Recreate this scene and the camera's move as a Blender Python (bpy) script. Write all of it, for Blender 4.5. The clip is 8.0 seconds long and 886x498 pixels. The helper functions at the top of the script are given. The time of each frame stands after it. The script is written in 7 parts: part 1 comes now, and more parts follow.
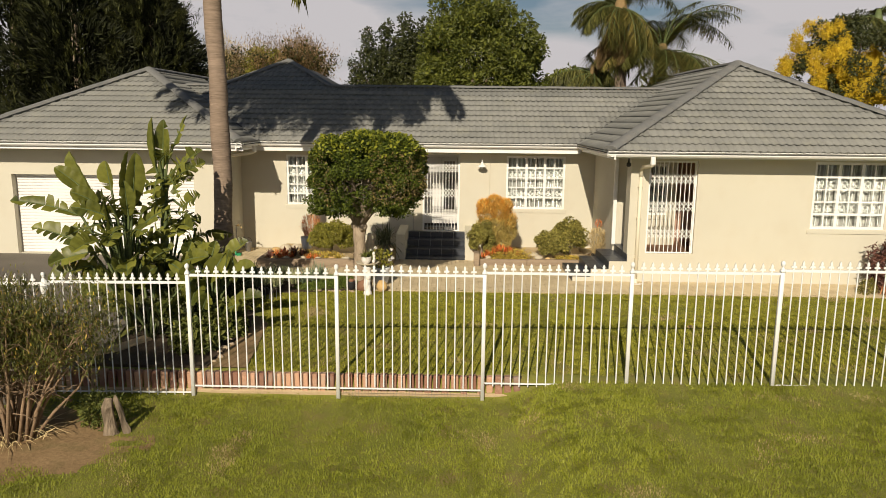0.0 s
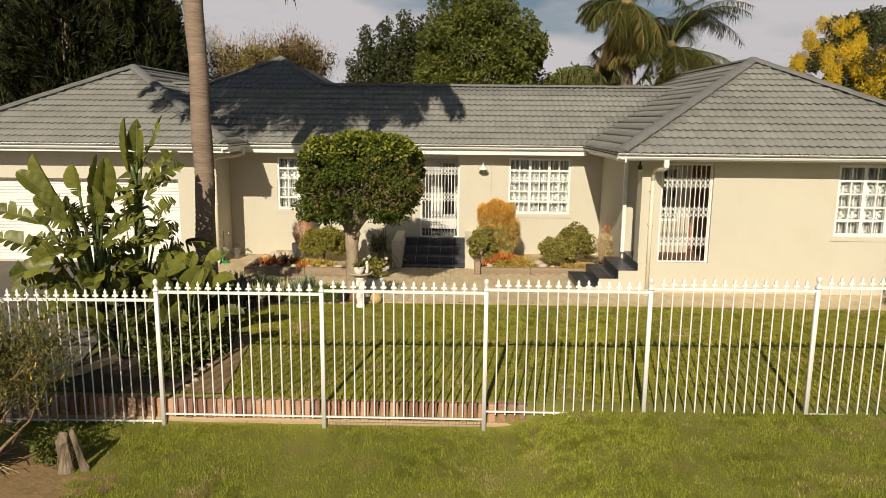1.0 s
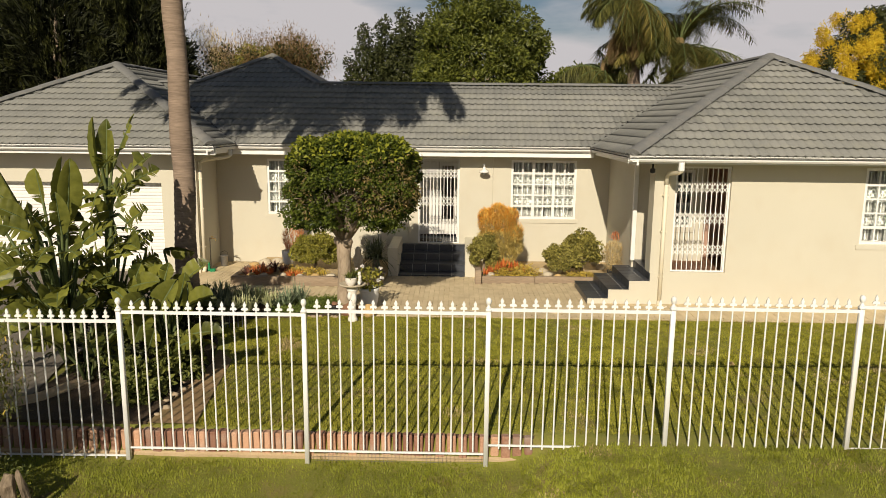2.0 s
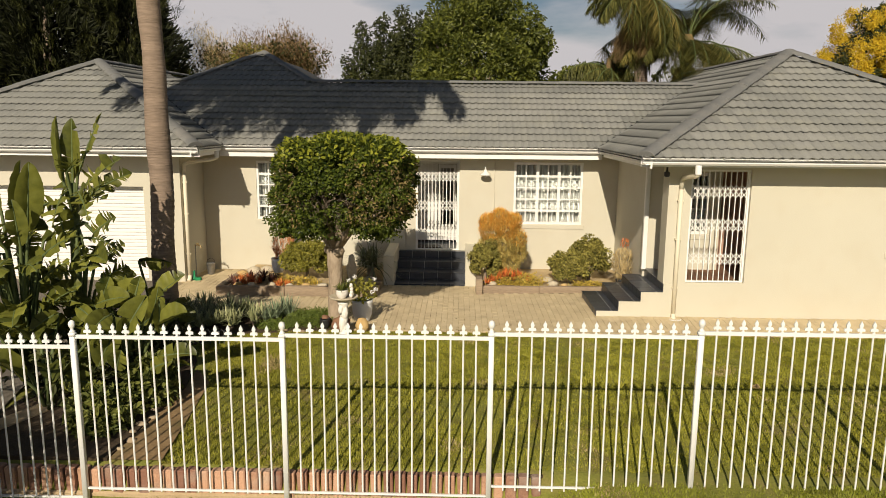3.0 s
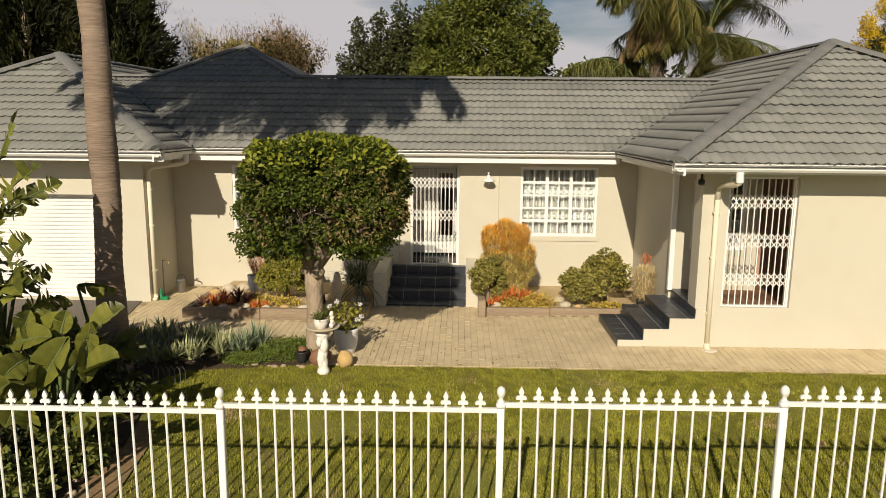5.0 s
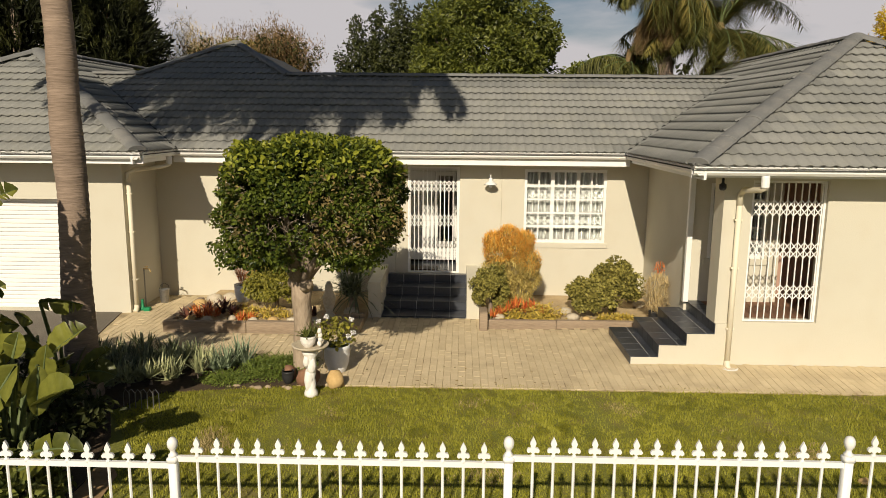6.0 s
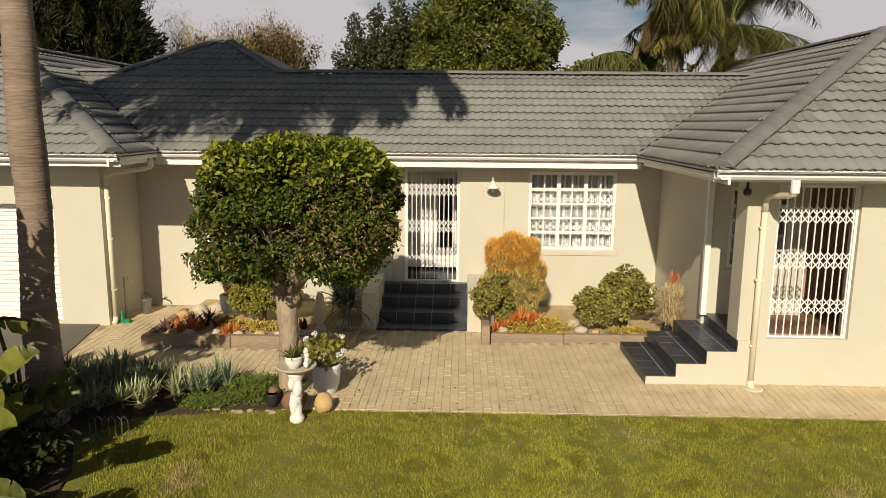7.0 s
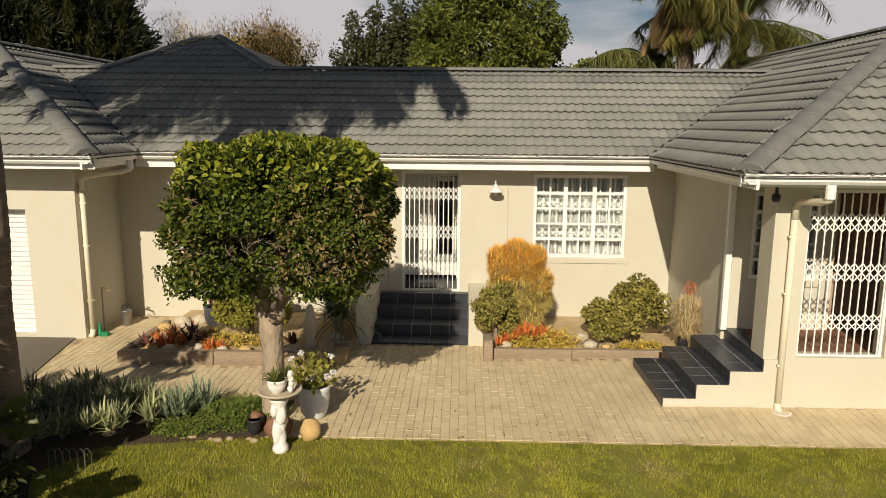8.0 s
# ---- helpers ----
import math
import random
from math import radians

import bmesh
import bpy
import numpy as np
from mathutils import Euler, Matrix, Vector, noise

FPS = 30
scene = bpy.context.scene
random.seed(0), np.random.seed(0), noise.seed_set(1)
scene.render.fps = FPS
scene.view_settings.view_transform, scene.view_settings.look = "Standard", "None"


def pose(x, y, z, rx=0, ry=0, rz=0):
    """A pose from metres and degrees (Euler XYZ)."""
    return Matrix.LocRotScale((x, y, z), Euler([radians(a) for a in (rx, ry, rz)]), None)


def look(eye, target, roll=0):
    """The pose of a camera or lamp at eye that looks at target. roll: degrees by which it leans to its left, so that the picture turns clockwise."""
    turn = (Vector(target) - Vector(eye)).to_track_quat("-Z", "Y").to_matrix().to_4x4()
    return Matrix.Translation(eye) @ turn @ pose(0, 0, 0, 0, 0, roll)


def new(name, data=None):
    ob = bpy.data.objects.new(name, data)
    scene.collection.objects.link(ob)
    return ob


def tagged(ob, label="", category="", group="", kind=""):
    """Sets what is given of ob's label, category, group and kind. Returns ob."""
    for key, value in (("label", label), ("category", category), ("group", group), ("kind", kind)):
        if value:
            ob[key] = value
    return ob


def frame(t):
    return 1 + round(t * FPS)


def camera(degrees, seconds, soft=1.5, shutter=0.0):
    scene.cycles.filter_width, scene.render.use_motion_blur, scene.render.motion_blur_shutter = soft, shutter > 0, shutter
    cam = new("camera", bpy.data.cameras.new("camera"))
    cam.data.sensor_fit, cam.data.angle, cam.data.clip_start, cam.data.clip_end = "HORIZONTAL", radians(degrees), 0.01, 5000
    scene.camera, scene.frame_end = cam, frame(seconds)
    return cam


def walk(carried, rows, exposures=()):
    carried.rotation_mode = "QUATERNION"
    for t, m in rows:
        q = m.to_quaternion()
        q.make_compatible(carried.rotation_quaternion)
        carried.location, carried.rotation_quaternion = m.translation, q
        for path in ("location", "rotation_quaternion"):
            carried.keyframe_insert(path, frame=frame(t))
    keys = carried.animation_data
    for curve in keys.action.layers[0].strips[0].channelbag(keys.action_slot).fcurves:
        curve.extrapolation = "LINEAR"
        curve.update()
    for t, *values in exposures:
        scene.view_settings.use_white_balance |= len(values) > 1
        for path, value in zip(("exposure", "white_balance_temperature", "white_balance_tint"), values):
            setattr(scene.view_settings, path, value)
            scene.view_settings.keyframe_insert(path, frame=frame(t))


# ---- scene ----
# ---------- camera ----------
cam = camera(64.0, 8.0, soft=0.8)
# seconds, x, y, z, yaw, pitch, lean
ROWS = [
    (0.0, -0.0717, 0.4890, 3.6119, 1.1381, -10.3379, 0.5748),
    (0.5, -0.0602, 0.9992, 3.6061, 1.1598, -10.3153, 0.5685),
    (1.0, -0.0497, 1.5012, 3.6002, 1.1815, -10.2932, 0.5621),
    (1.5, -0.0400, 1.9953, 3.5943, 1.2033, -10.2718, 0.5558),
    (2.0, -0.0311, 2.4815, 3.5882, 1.2251, -10.2509, 0.5494),
    (2.5, -0.0232, 2.9599, 3.5821, 1.2469, -10.2306, 0.5431),
    (3.0, -0.0161, 3.4308, 3.5759, 1.2688, -10.2109, 0.5367),
    (3.5, -0.0098, 3.8942, 3.5695, 1.2907, -10.1918, 0.5304),
    (4.0, -0.0045, 4.3503, 3.5631, 1.3126, -10.1732, 0.5241),
    (4.5, 0.0000, 4.7992, 3.5566, 1.3346, -10.1552, 0.5177),
    (5.0, 0.0036, 5.2410, 3.5500, 1.3566, -10.1378, 0.5114),
    (5.5, 0.0064, 5.6759, 3.5433, 1.3786, -10.1209, 0.5050),
    (6.0, 0.0083, 6.1041, 3.5365, 1.4007, -10.1047, 0.4987),
    (6.5, 0.0093, 6.5256, 3.5296, 1.4228, -10.0890, 0.4923),
    (7.0, 0.0094, 6.9405, 3.5226, 1.4449, -10.0739, 0.4860),
    (7.5, 0.0087, 7.3491, 3.5155, 1.4671, -10.0594, 0.4796),
    (8.0, 0.0071, 7.7515, 3.5083, 1.4894, -10.0454, 0.4733),
]


def row_pose(x, y, z, yaw, pitch, lean):
    a, b = radians(yaw), radians(pitch)
    way = Vector((-math.sin(a) * math.cos(b), math.cos(a) * math.cos(b), math.sin(b)))
    return look((x, y, z), Vector((x, y, z)) + 2 * way, lean)


walk(cam, [(t, row_pose(*r)) for t, *r in ROWS])

# ---------- light ----------
SUN_WAY = Vector((0.18, 1.0, -0.60)).normalized()
SUN_EL = math.asin(-SUN_WAY.z)
SUN_ROT = math.pi + math.atan2(0.18, 1.0)
sun = new("sun", bpy.data.lights.new("sun", "SUN"))
sun.data.energy, sun.data.angle, sun.data.color = 4.8, radians(0.6), (1.0, 0.882, 0.70)
sun.matrix_world = look((0, 0, 30), Vector((0, 0, 30)) + SUN_WAY)

world = bpy.data.worlds.new("sky")
scene.world = world
world.use_nodes = True
wn, wl = world.node_tree.nodes, world.node_tree.links
wn.clear()
sky = wn.new("ShaderNodeTexSky")
sky.sky_type, sky.sun_disc, sky.sun_elevation, sky.sun_rotation = "NISHITA", False, SUN_EL, SUN_ROT
co = wn.new("ShaderNodeTexCoord")
mp = wn.new("ShaderNodeMapping")
mp.inputs["Scale"].default_value = (1.0, 1.0, 4.0)
mp.inputs["Location"].default_value = (0.3, 0.2, 0.1)
cn = wn.new("ShaderNodeTexNoise")
cn.inputs["Scale"].default_value, cn.inputs["Detail"].default_value = 2.3, 7.0
cr = wn.new("ShaderNodeMapRange")
cr.inputs["From Min"].default_value, cr.inputs["From Max"].default_value = 0.50, 0.66
cr.inputs["To Min"].default_value, cr.inputs["To Max"].default_value = 0.0, 1.0
# cloud layers overlap towards the horizon
sep = wn.new("ShaderNodeSeparateXYZ")
low = wn.new("ShaderNodeMapRange")
low.inputs["From Min"].default_value, low.inputs["From Max"].default_value = 0.45, 0.05
low.inputs["To Min"].default_value, low.inputs["To Max"].default_value = -0.30, 0.25
thick = wn.new("ShaderNodeMath")
thick.operation = "ADD"
cm = wn.new("ShaderNodeMix")
cm.data_type = "RGBA"
cm.inputs["B"].default_value = (13.2, 12.5, 12.7, 1)
bg = wn.new("ShaderNodeBackground")
bg.inputs["Strength"].default_value = 0.040
wo = wn.new("ShaderNodeOutputWorld")
wl.new(co.outputs["Generated"], mp.inputs["Vector"])
wl.new(mp.outputs["Vector"], cn.inputs["Vector"])
wl.new(co.outputs["Generated"], sep.inputs["Vector"])
wl.new(sep.outputs["Z"], low.inputs["Value"])
wl.new(cn.outputs["Fac"], thick.inputs[0])
wl.new(low.outputs["Result"], thick.inputs[1])
wl.new(thick.outputs[0], cr.inputs["Value"])
wl.new(cr.outputs["Result"], cm.inputs["Factor"])
wl.new(sky.outputs["Color"], cm.inputs["A"])
wl.new(cm.outputs["Result"], bg.inputs["Color"])
wl.new(bg.outputs["Background"], wo.inputs["Surface"])
scene.view_settings.exposure = 0.10

rng = np.random.default_rng(7)


# ---------- materials ----------
def material(name, dark, light, rough=0.8, fine=30.0, coarse=1.5, bump=0.2, island=0.0, per_object=0.0,
             metal=0.0, spec=0.35, through_light=0.0, stretch=(1, 1, 1), spread=0.5, stain=None, stain_amount=0.0):
    """A surface that wanders between two colours at a fine and a coarse scale, in metres of the world."""
    m = bpy.data.materials.new(name)
    m.use_nodes = True
    n, l = m.node_tree.nodes, m.node_tree.links
    p = n["Principled BSDF"]
    g = n.new("ShaderNodeNewGeometry")
    mapping = n.new("ShaderNodeMapping")
    mapping.inputs["Scale"].default_value = stretch
    l.new(g.outputs["Position"], mapping.inputs["Vector"])
    f = n.new("ShaderNodeTexNoise")
    f.inputs["Scale"].default_value, f.inputs["Detail"].default_value = fine, 4.0
    c = n.new("ShaderNodeTexNoise")
    c.inputs["Scale"].default_value, c.inputs["Detail"].default_value = coarse, 5.0
    for t in (f, c):
        l.new(mapping.outputs["Vector"], t.inputs["Vector"])
    add = n.new("ShaderNodeMath")
    add.operation = "MULTIPLY_ADD"
    add.inputs[1].default_value = 0.5
    half = n.new("ShaderNodeMath")
    half.operation = "MULTIPLY"
    half.inputs[1].default_value = 0.5
    l.new(c.outputs["Fac"], half.inputs[0])
    l.new(f.outputs["Fac"], add.inputs[0])
    l.new(half.outputs[0], add.inputs[2])
    value = add.outputs[0]
    if island or per_object:
        r = n.new("ShaderNodeMath")
        r.operation = "MULTIPLY_ADD"
        r.inputs[1].default_value = island or per_object
        if island:
            l.new(g.outputs["Random Per Island"], r.inputs[0])
        else:
            o = n.new("ShaderNodeObjectInfo")
            l.new(o.outputs["Random"], r.inputs[0])
        shift = n.new("ShaderNodeMath")
        shift.operation = "SUBTRACT"
        shift.inputs[1].default_value = 0.5 * (island or per_object)
        l.new(value, r.inputs[2])
        l.new(r.outputs[0], shift.inputs[0])
        value = shift.outputs[0]
    k = n.new("ShaderNodeMapRange")
    k.inputs["From Min"].default_value, k.inputs["From Max"].default_value = 0.5 - spread / 2, 0.5 + spread / 2
    l.new(value, k.inputs["Value"])
    mix = n.new("ShaderNodeMix")
    mix.data_type = "RGBA"
    mix.inputs["A"].default_value, mix.inputs["B"].default_value = (*dark, 1), (*light, 1)
    l.new(k.outputs["Result"], mix.inputs["Factor"])
    colour = mix.outputs["Result"]
    if stain:
        s = n.new("ShaderNodeTexNoise")
        s.inputs["Scale"].default_value, s.inputs["Detail"].default_value = 2.3, 8.0
        l.new(mapping.outputs["Vector"], s.inputs["Vector"])
        sr = n.new("ShaderNodeMapRange")
        sr.inputs["From Min"].default_value, sr.inputs["From Max"].default_value = 0.5, 0.72
        sr.inputs["To Max"].default_value = stain_amount
        l.new(s.outputs["Fac"], sr.inputs["Value"])
        sm = n.new("ShaderNodeMix")
        sm.data_type = "RGBA"
        sm.inputs["B"].default_value = (*stain, 1)
        l.new(sr.outputs["Result"], sm.inputs["Factor"])
        l.new(colour, sm.inputs["A"])
        colour = sm.outputs["Result"]
    l.new(colour, p.inputs["Base Color"])
    p.inputs["Roughness"].default_value, p.inputs["Metallic"].default_value = rough, metal
    p.inputs["Specular IOR Level"].default_value = spec
    if bump:
        b = n.new("ShaderNodeBump")
        b.inputs["Strength"].default_value, b.inputs["Distance"].default_value = bump, 0.02
        l.new(f.outputs["Fac"], b.inputs["Height"])
        l.new(b.outputs["Normal"], p.inputs["Normal"])
    if through_light:
        t = n.new("ShaderNodeBsdfTranslucent")
        l.new(colour, t.inputs["Color"])
        ms = n.new("ShaderNodeMixShader")
        ms.inputs[0].default_value = through_light
        l.new(p.outputs[0], ms.inputs[1])
        l.new(t.outputs[0], ms.inputs[2])
        l.new(ms.outputs[0], n["Material Output"].inputs["Surface"])
    return m


def glass_material():
    m = bpy.data.materials.new("window_glass")
    m.use_nodes = True
    p = m.node_tree.nodes["Principled BSDF"]
    p.inputs["Base Color"].default_value = (0.9, 0.95, 0.95, 1)
    p.inputs["Roughness"].default_value, p.inputs["Transmission Weight"].default_value, p.inputs["IOR"].default_value = 0.02, 1.0, 1.12
    return m


M_WALL = material("cream_plaster", (0.518, 0.486, 0.390), (0.588, 0.554, 0.452), 0.9, 60, 0.7, 0.12, stain=(0.50, 0.44, 0.33), stain_amount=0.25)
M_WHITE = material("white_paint", (0.72, 0.71, 0.675), (0.82, 0.81, 0.78), 0.45, 40, 1.2, 0.04, stain=(0.62, 0.58, 0.50), stain_amount=0.25)
M_FENCE = material("white_enamel", (0.72, 0.72, 0.70), (0.82, 0.82, 0.80), 0.4, 50, 3, 0.05, stain=(0.60, 0.55, 0.46), stain_amount=0.3)
M_TILE = material("roof_tile", (0.148, 0.151, 0.141), (0.255, 0.252, 0.231), 0.85, 55, 0.9, 0.3, per_object=0.13, stain=(0.25, 0.245, 0.20), stain_amount=0.4)
M_TILE_J = material("roof_tile_joined", (0.148, 0.151, 0.141), (0.255, 0.252, 0.231), 0.85, 55, 0.9, 0.3, island=0.13, stain=(0.25, 0.245, 0.20), stain_amount=0.4)
M_CAP = material("ridge_mortar", (0.11, 0.113, 0.112), (0.22, 0.218, 0.205), 0.85, 45, 1.4, 0.3, stain=(0.27, 0.25, 0.22), stain_amount=0.5)
M_DECK = material("roof_underlay", (0.05, 0.05, 0.05), (0.07, 0.07, 0.07), 0.9)
M_SOFFIT = material("soffit_board", (0.55, 0.52, 0.45), (0.65, 0.62, 0.54), 0.8)
M_SLATE = material("slate_step_tile", (0.022, 0.026, 0.034), (0.05, 0.055, 0.068), 0.38, 25, 2.5, 0.12, per_object=0.25, spec=0.5)
M_GROUT = material("grout", (0.34, 0.34, 0.34), (0.46, 0.46, 0.45), 0.9)
M_PAVER = material("paver", (0.48, 0.385, 0.235), (0.68, 0.56, 0.36), 0.92, 60, 1.3, 0.25, per_object=0.16, stain=(0.33, 0.25, 0.155), stain_amount=0.45)
M_PAVER_J = material("paver_joined", (0.48, 0.385, 0.235), (0.68, 0.56, 0.36), 0.92, 60, 1.3, 0.25, island=0.16, stain=(0.33, 0.25, 0.155), stain_amount=0.45)
M_SAND = material("paving_sand", (0.36, 0.28, 0.165), (0.56, 0.45, 0.275), 0.95, 80, 4, 0.2, stain=(0.13, 0.095, 0.055), stain_amount=0.9)
M_DRIVE = material("driveway_tar", (0.105, 0.092, 0.074), (0.185, 0.16, 0.128), 0.9, 90, 0.9, 0.4)
M_SOIL = material("bed_soil", (0.035, 0.024, 0.014), (0.10, 0.068, 0.04), 0.95, 40, 3, 0.8)
M_MULCH = material("dry_mulch", (0.34, 0.245, 0.13), (0.62, 0.48, 0.28), 0.95, 50, 4, 0.8)
M_BRICK = material("old_brick", (0.24, 0.12, 0.08), (0.52, 0.31, 0.20), 0.9, 45, 5, 0.5, per_object=0.9, stain=(0.40, 0.36, 0.30), stain_amount=0.6)
M_CEMENT = material("sandy_cement", (0.35, 0.25, 0.14), (0.52, 0.40, 0.25), 0.95, 50, 3, 0.5)
M_SLEEPER = material("weathered_sleeper", (0.17, 0.125, 0.085), (0.40, 0.31, 0.215), 0.9, 30, 3, 0.5, stretch=(0.3, 1, 4))
M_ROCK = material("pale_stone", (0.35, 0.29, 0.20), (0.62, 0.55, 0.42), 0.9, 25, 4, 0.5)
M_ROCK_Y = material("ochre_stone", (0.42, 0.27, 0.10), (0.60, 0.42, 0.19), 0.85, 25, 5, 0.3)
M_PLASTER_STATUE = material("white_cast_stone", (0.66, 0.62, 0.55), (0.84, 0.81, 0.75), 0.8, 30, 6, 0.3)
M_POT = material("white_glazed_pot", (0.60, 0.61, 0.62), (0.74, 0.74, 0.74), 0.45, 30, 4, 0.1)
M_DARKPOT = material("dark_plastic_pot", (0.015, 0.015, 0.016), (0.035, 0.035, 0.035), 0.5)
M_BROWNPOT = material("brown_clay_pot", (0.16, 0.08, 0.045), (0.28, 0.15, 0.09), 0.8, 25, 4, 0.3)
M_TRUNK = material("tree_bark", (0.20, 0.145, 0.095), (0.46, 0.37, 0.27), 0.9, 25, 5, 0.8, stretch=(1, 1, 0.4))
M_TWIG = material("grey_twig", (0.14, 0.105, 0.075), (0.34, 0.27, 0.20), 0.9, 40, 6, 0.4)
M_PALMTRUNK = material("palm_trunk", (0.13, 0.095, 0.07), (0.35, 0.262, 0.195), 0.9, 14, 2, 0.7, stretch=(0.35, 0.35, 3.2))
M_LEAF = material("ficus_leaf", (0.014, 0.030, 0.006), (0.16, 0.195, 0.028), 0.38, 8, 2.4, 0, island=0.85, spec=0.22, through_light=0.28, spread=0.9)
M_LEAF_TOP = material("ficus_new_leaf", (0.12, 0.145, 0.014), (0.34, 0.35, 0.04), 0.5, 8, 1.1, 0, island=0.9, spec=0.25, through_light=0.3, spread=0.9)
M_LEAF_DRY = material("ficus_dry_leaf", (0.08, 0.065, 0.022), (0.30, 0.22, 0.075), 0.6, 8, 1.1, 0, island=0.9, through_light=0.2, spread=0.9)
M_STREL = material("strelitzia_leaf", (0.030, 0.044, 0.009), (0.26, 0.262, 0.046), 0.42, 12, 1.5, 0.1, island=0.6, spec=0.32, through_light=0.3, spread=0.8)
M_STALK = material("green_stalk", (0.05, 0.075, 0.025), (0.14, 0.17, 0.06), 0.6, 12, 2, 0.2)
M_FROND = material("palm_frond", (0.020, 0.026, 0.006), (0.19, 0.185, 0.048), 0.5, 6, 0.5, 0, island=0.95, through_light=0.2, spread=0.9)
M_FROND_Y = material("yellowing_frond", (0.10, 0.09, 0.018), (0.34, 0.27, 0.075), 0.5, 6, 0.5, 0, island=0.95, through_light=0.2, spread=0.9)
M_FROND_DRY = material("dry_palm_frond", (0.13, 0.08, 0.03), (0.36, 0.25, 0.115), 0.8, 6, 0.8, 0, island=0.8, through_light=0.15, spread=0.9)
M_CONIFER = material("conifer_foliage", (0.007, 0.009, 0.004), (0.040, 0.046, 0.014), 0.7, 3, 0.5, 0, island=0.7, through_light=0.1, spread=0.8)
# paler than the conifer body: sunlit spray edges put into the colour
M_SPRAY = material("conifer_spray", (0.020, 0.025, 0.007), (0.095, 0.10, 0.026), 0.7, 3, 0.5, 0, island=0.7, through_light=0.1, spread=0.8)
M_SHRUBWOOD = material("brown_shrub_wood", (0.11, 0.072, 0.042), (0.36, 0.25, 0.155), 0.9, 40, 6, 0.4)
M_ROUND = material("round_tree_leaf", (0.03, 0.045, 0.008), (0.19, 0.205, 0.032), 0.5, 3, 0.6, 0, island=0.6, through_light=0.2, spread=0.8)
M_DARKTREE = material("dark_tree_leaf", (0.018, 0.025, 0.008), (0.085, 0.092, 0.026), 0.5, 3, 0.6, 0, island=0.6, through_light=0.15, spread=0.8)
M_BARE = material("autumn_twig", (0.17, 0.105, 0.045), (0.38, 0.255, 0.12), 0.9, 3, 0.6, 0, island=0.7, through_light=0.2, spread=0.8)
M_YELLOW = material("yellow_blossom", (0.52, 0.34, 0.015), (0.84, 0.64, 0.05), 0.7, 3, 0.6, 0, island=0.6, through_light=0.25, spread=0.8)
M_ORANGE = material("firestick_tip", (0.66, 0.29, 0.03), (0.90, 0.60, 0.14), 0.6, 10, 2, 0, island=0.8, through_light=0.1, spread=0.9)
M_FIREBASE = material("firestick_stem", (0.34, 0.27, 0.07), (0.82, 0.66, 0.24), 0.6, 10, 2, 0, island=0.8, through_light=0.1, spread=0.9)
M_REDSTICK = material("reddish_stick", (0.46, 0.16, 0.06), (0.76, 0.38, 0.17), 0.6, 10, 2, 0, island=0.8, spread=0.9)
M_JADE = material("jade_leaf", (0.068, 0.065, 0.013), (0.35, 0.305, 0.075), 0.5, 10, 3, 0, island=0.8, spec=0.2, spread=0.9)
M_SUCC = material("yellow_succulent", (0.26, 0.21, 0.035), (0.62, 0.44, 0.08), 0.5, 10, 3, 0, island=0.8, spread=0.9)
M_SUCC2 = material("yellow_green_leaf", (0.11, 0.11, 0.016), (0.37, 0.335, 0.052), 0.55, 10, 3, 0, island=0.8, through_light=0.2, spread=0.9)
M_STUMP = material("weathered_stump", (0.06, 0.045, 0.03), (0.29, 0.225, 0.155), 0.9, 30, 7, 0.9, stretch=(1, 1, 0.3))
M_EDGESTONE = material("bed_edging_stone", (0.26, 0.19, 0.12), (0.46, 0.37, 0.25), 0.9, 25, 4, 0.4)
M_COVER = material("bright_groundcover", (0.065, 0.10, 0.015), (0.22, 0.27, 0.045), 0.55, 10, 3, 0, island=0.7, through_light=0.2, spread=0.9)
M_SHRUBLEAF = material("shrub_leaf", (0.045, 0.058, 0.011), (0.18, 0.18, 0.038), 0.6, 10, 2.5, 0, island=0.8, through_light=0.2, spread=0.9)
M_RED = material("red_succulent", (0.36, 0.06, 0.02), (0.72, 0.25, 0.06), 0.5, 10, 3, 0, island=0.8, spread=0.9)
M_BROM = material("bronze_rosette", (0.05, 0.018, 0.016), (0.17, 0.07, 0.045), 0.5, 10, 3, 0, island=0.8, spread=0.9)
M_SENECIO = material("pale_finger_succulent", (0.17, 0.19, 0.08), (0.48, 0.48, 0.25), 0.55, 10, 2, 0, island=0.7, spread=0.9)
M_AGAVE = material("blue_agave", (0.10, 0.135, 0.075), (0.32, 0.38, 0.23), 0.55, 10, 2, 0, island=0.7, spread=0.9)
M_ALOE = material("dark_strap_leaf", (0.05, 0.062, 0.025), (0.24, 0.26, 0.13), 0.5, 10, 2, 0, island=0.7, spread=0.9)
M_HERB = material("low_groundcover", (0.055, 0.075, 0.014), (0.20, 0.21, 0.045), 0.6, 10, 2, 0, island=0.8, through_light=0.2, spread=0.9)
M_STRAW = material("straw_plant", (0.40, 0.30, 0.14), (0.70, 0.56, 0.30), 0.8, 10, 2, 0, island=0.8, spread=0.9)
M_FLOWER = material("white_petal", (0.75, 0.72, 0.70), (0.88, 0.86, 0.84), 0.6, 10, 2, 0, through_light=0.2)
M_LAWN = material("lawn_soil", (0.11, 0.125, 0.018), (0.24, 0.23, 0.045), 0.95, 35, 0.9, 0.6, stain=(0.24, 0.16, 0.075), stain_amount=0.55)
M_GRASS = material("grass_blade", (0.125, 0.154, 0.011), (0.41, 0.42, 0.045), 0.55, 9, 1.1, 0, island=0.26, through_light=0.35, spread=0.75)
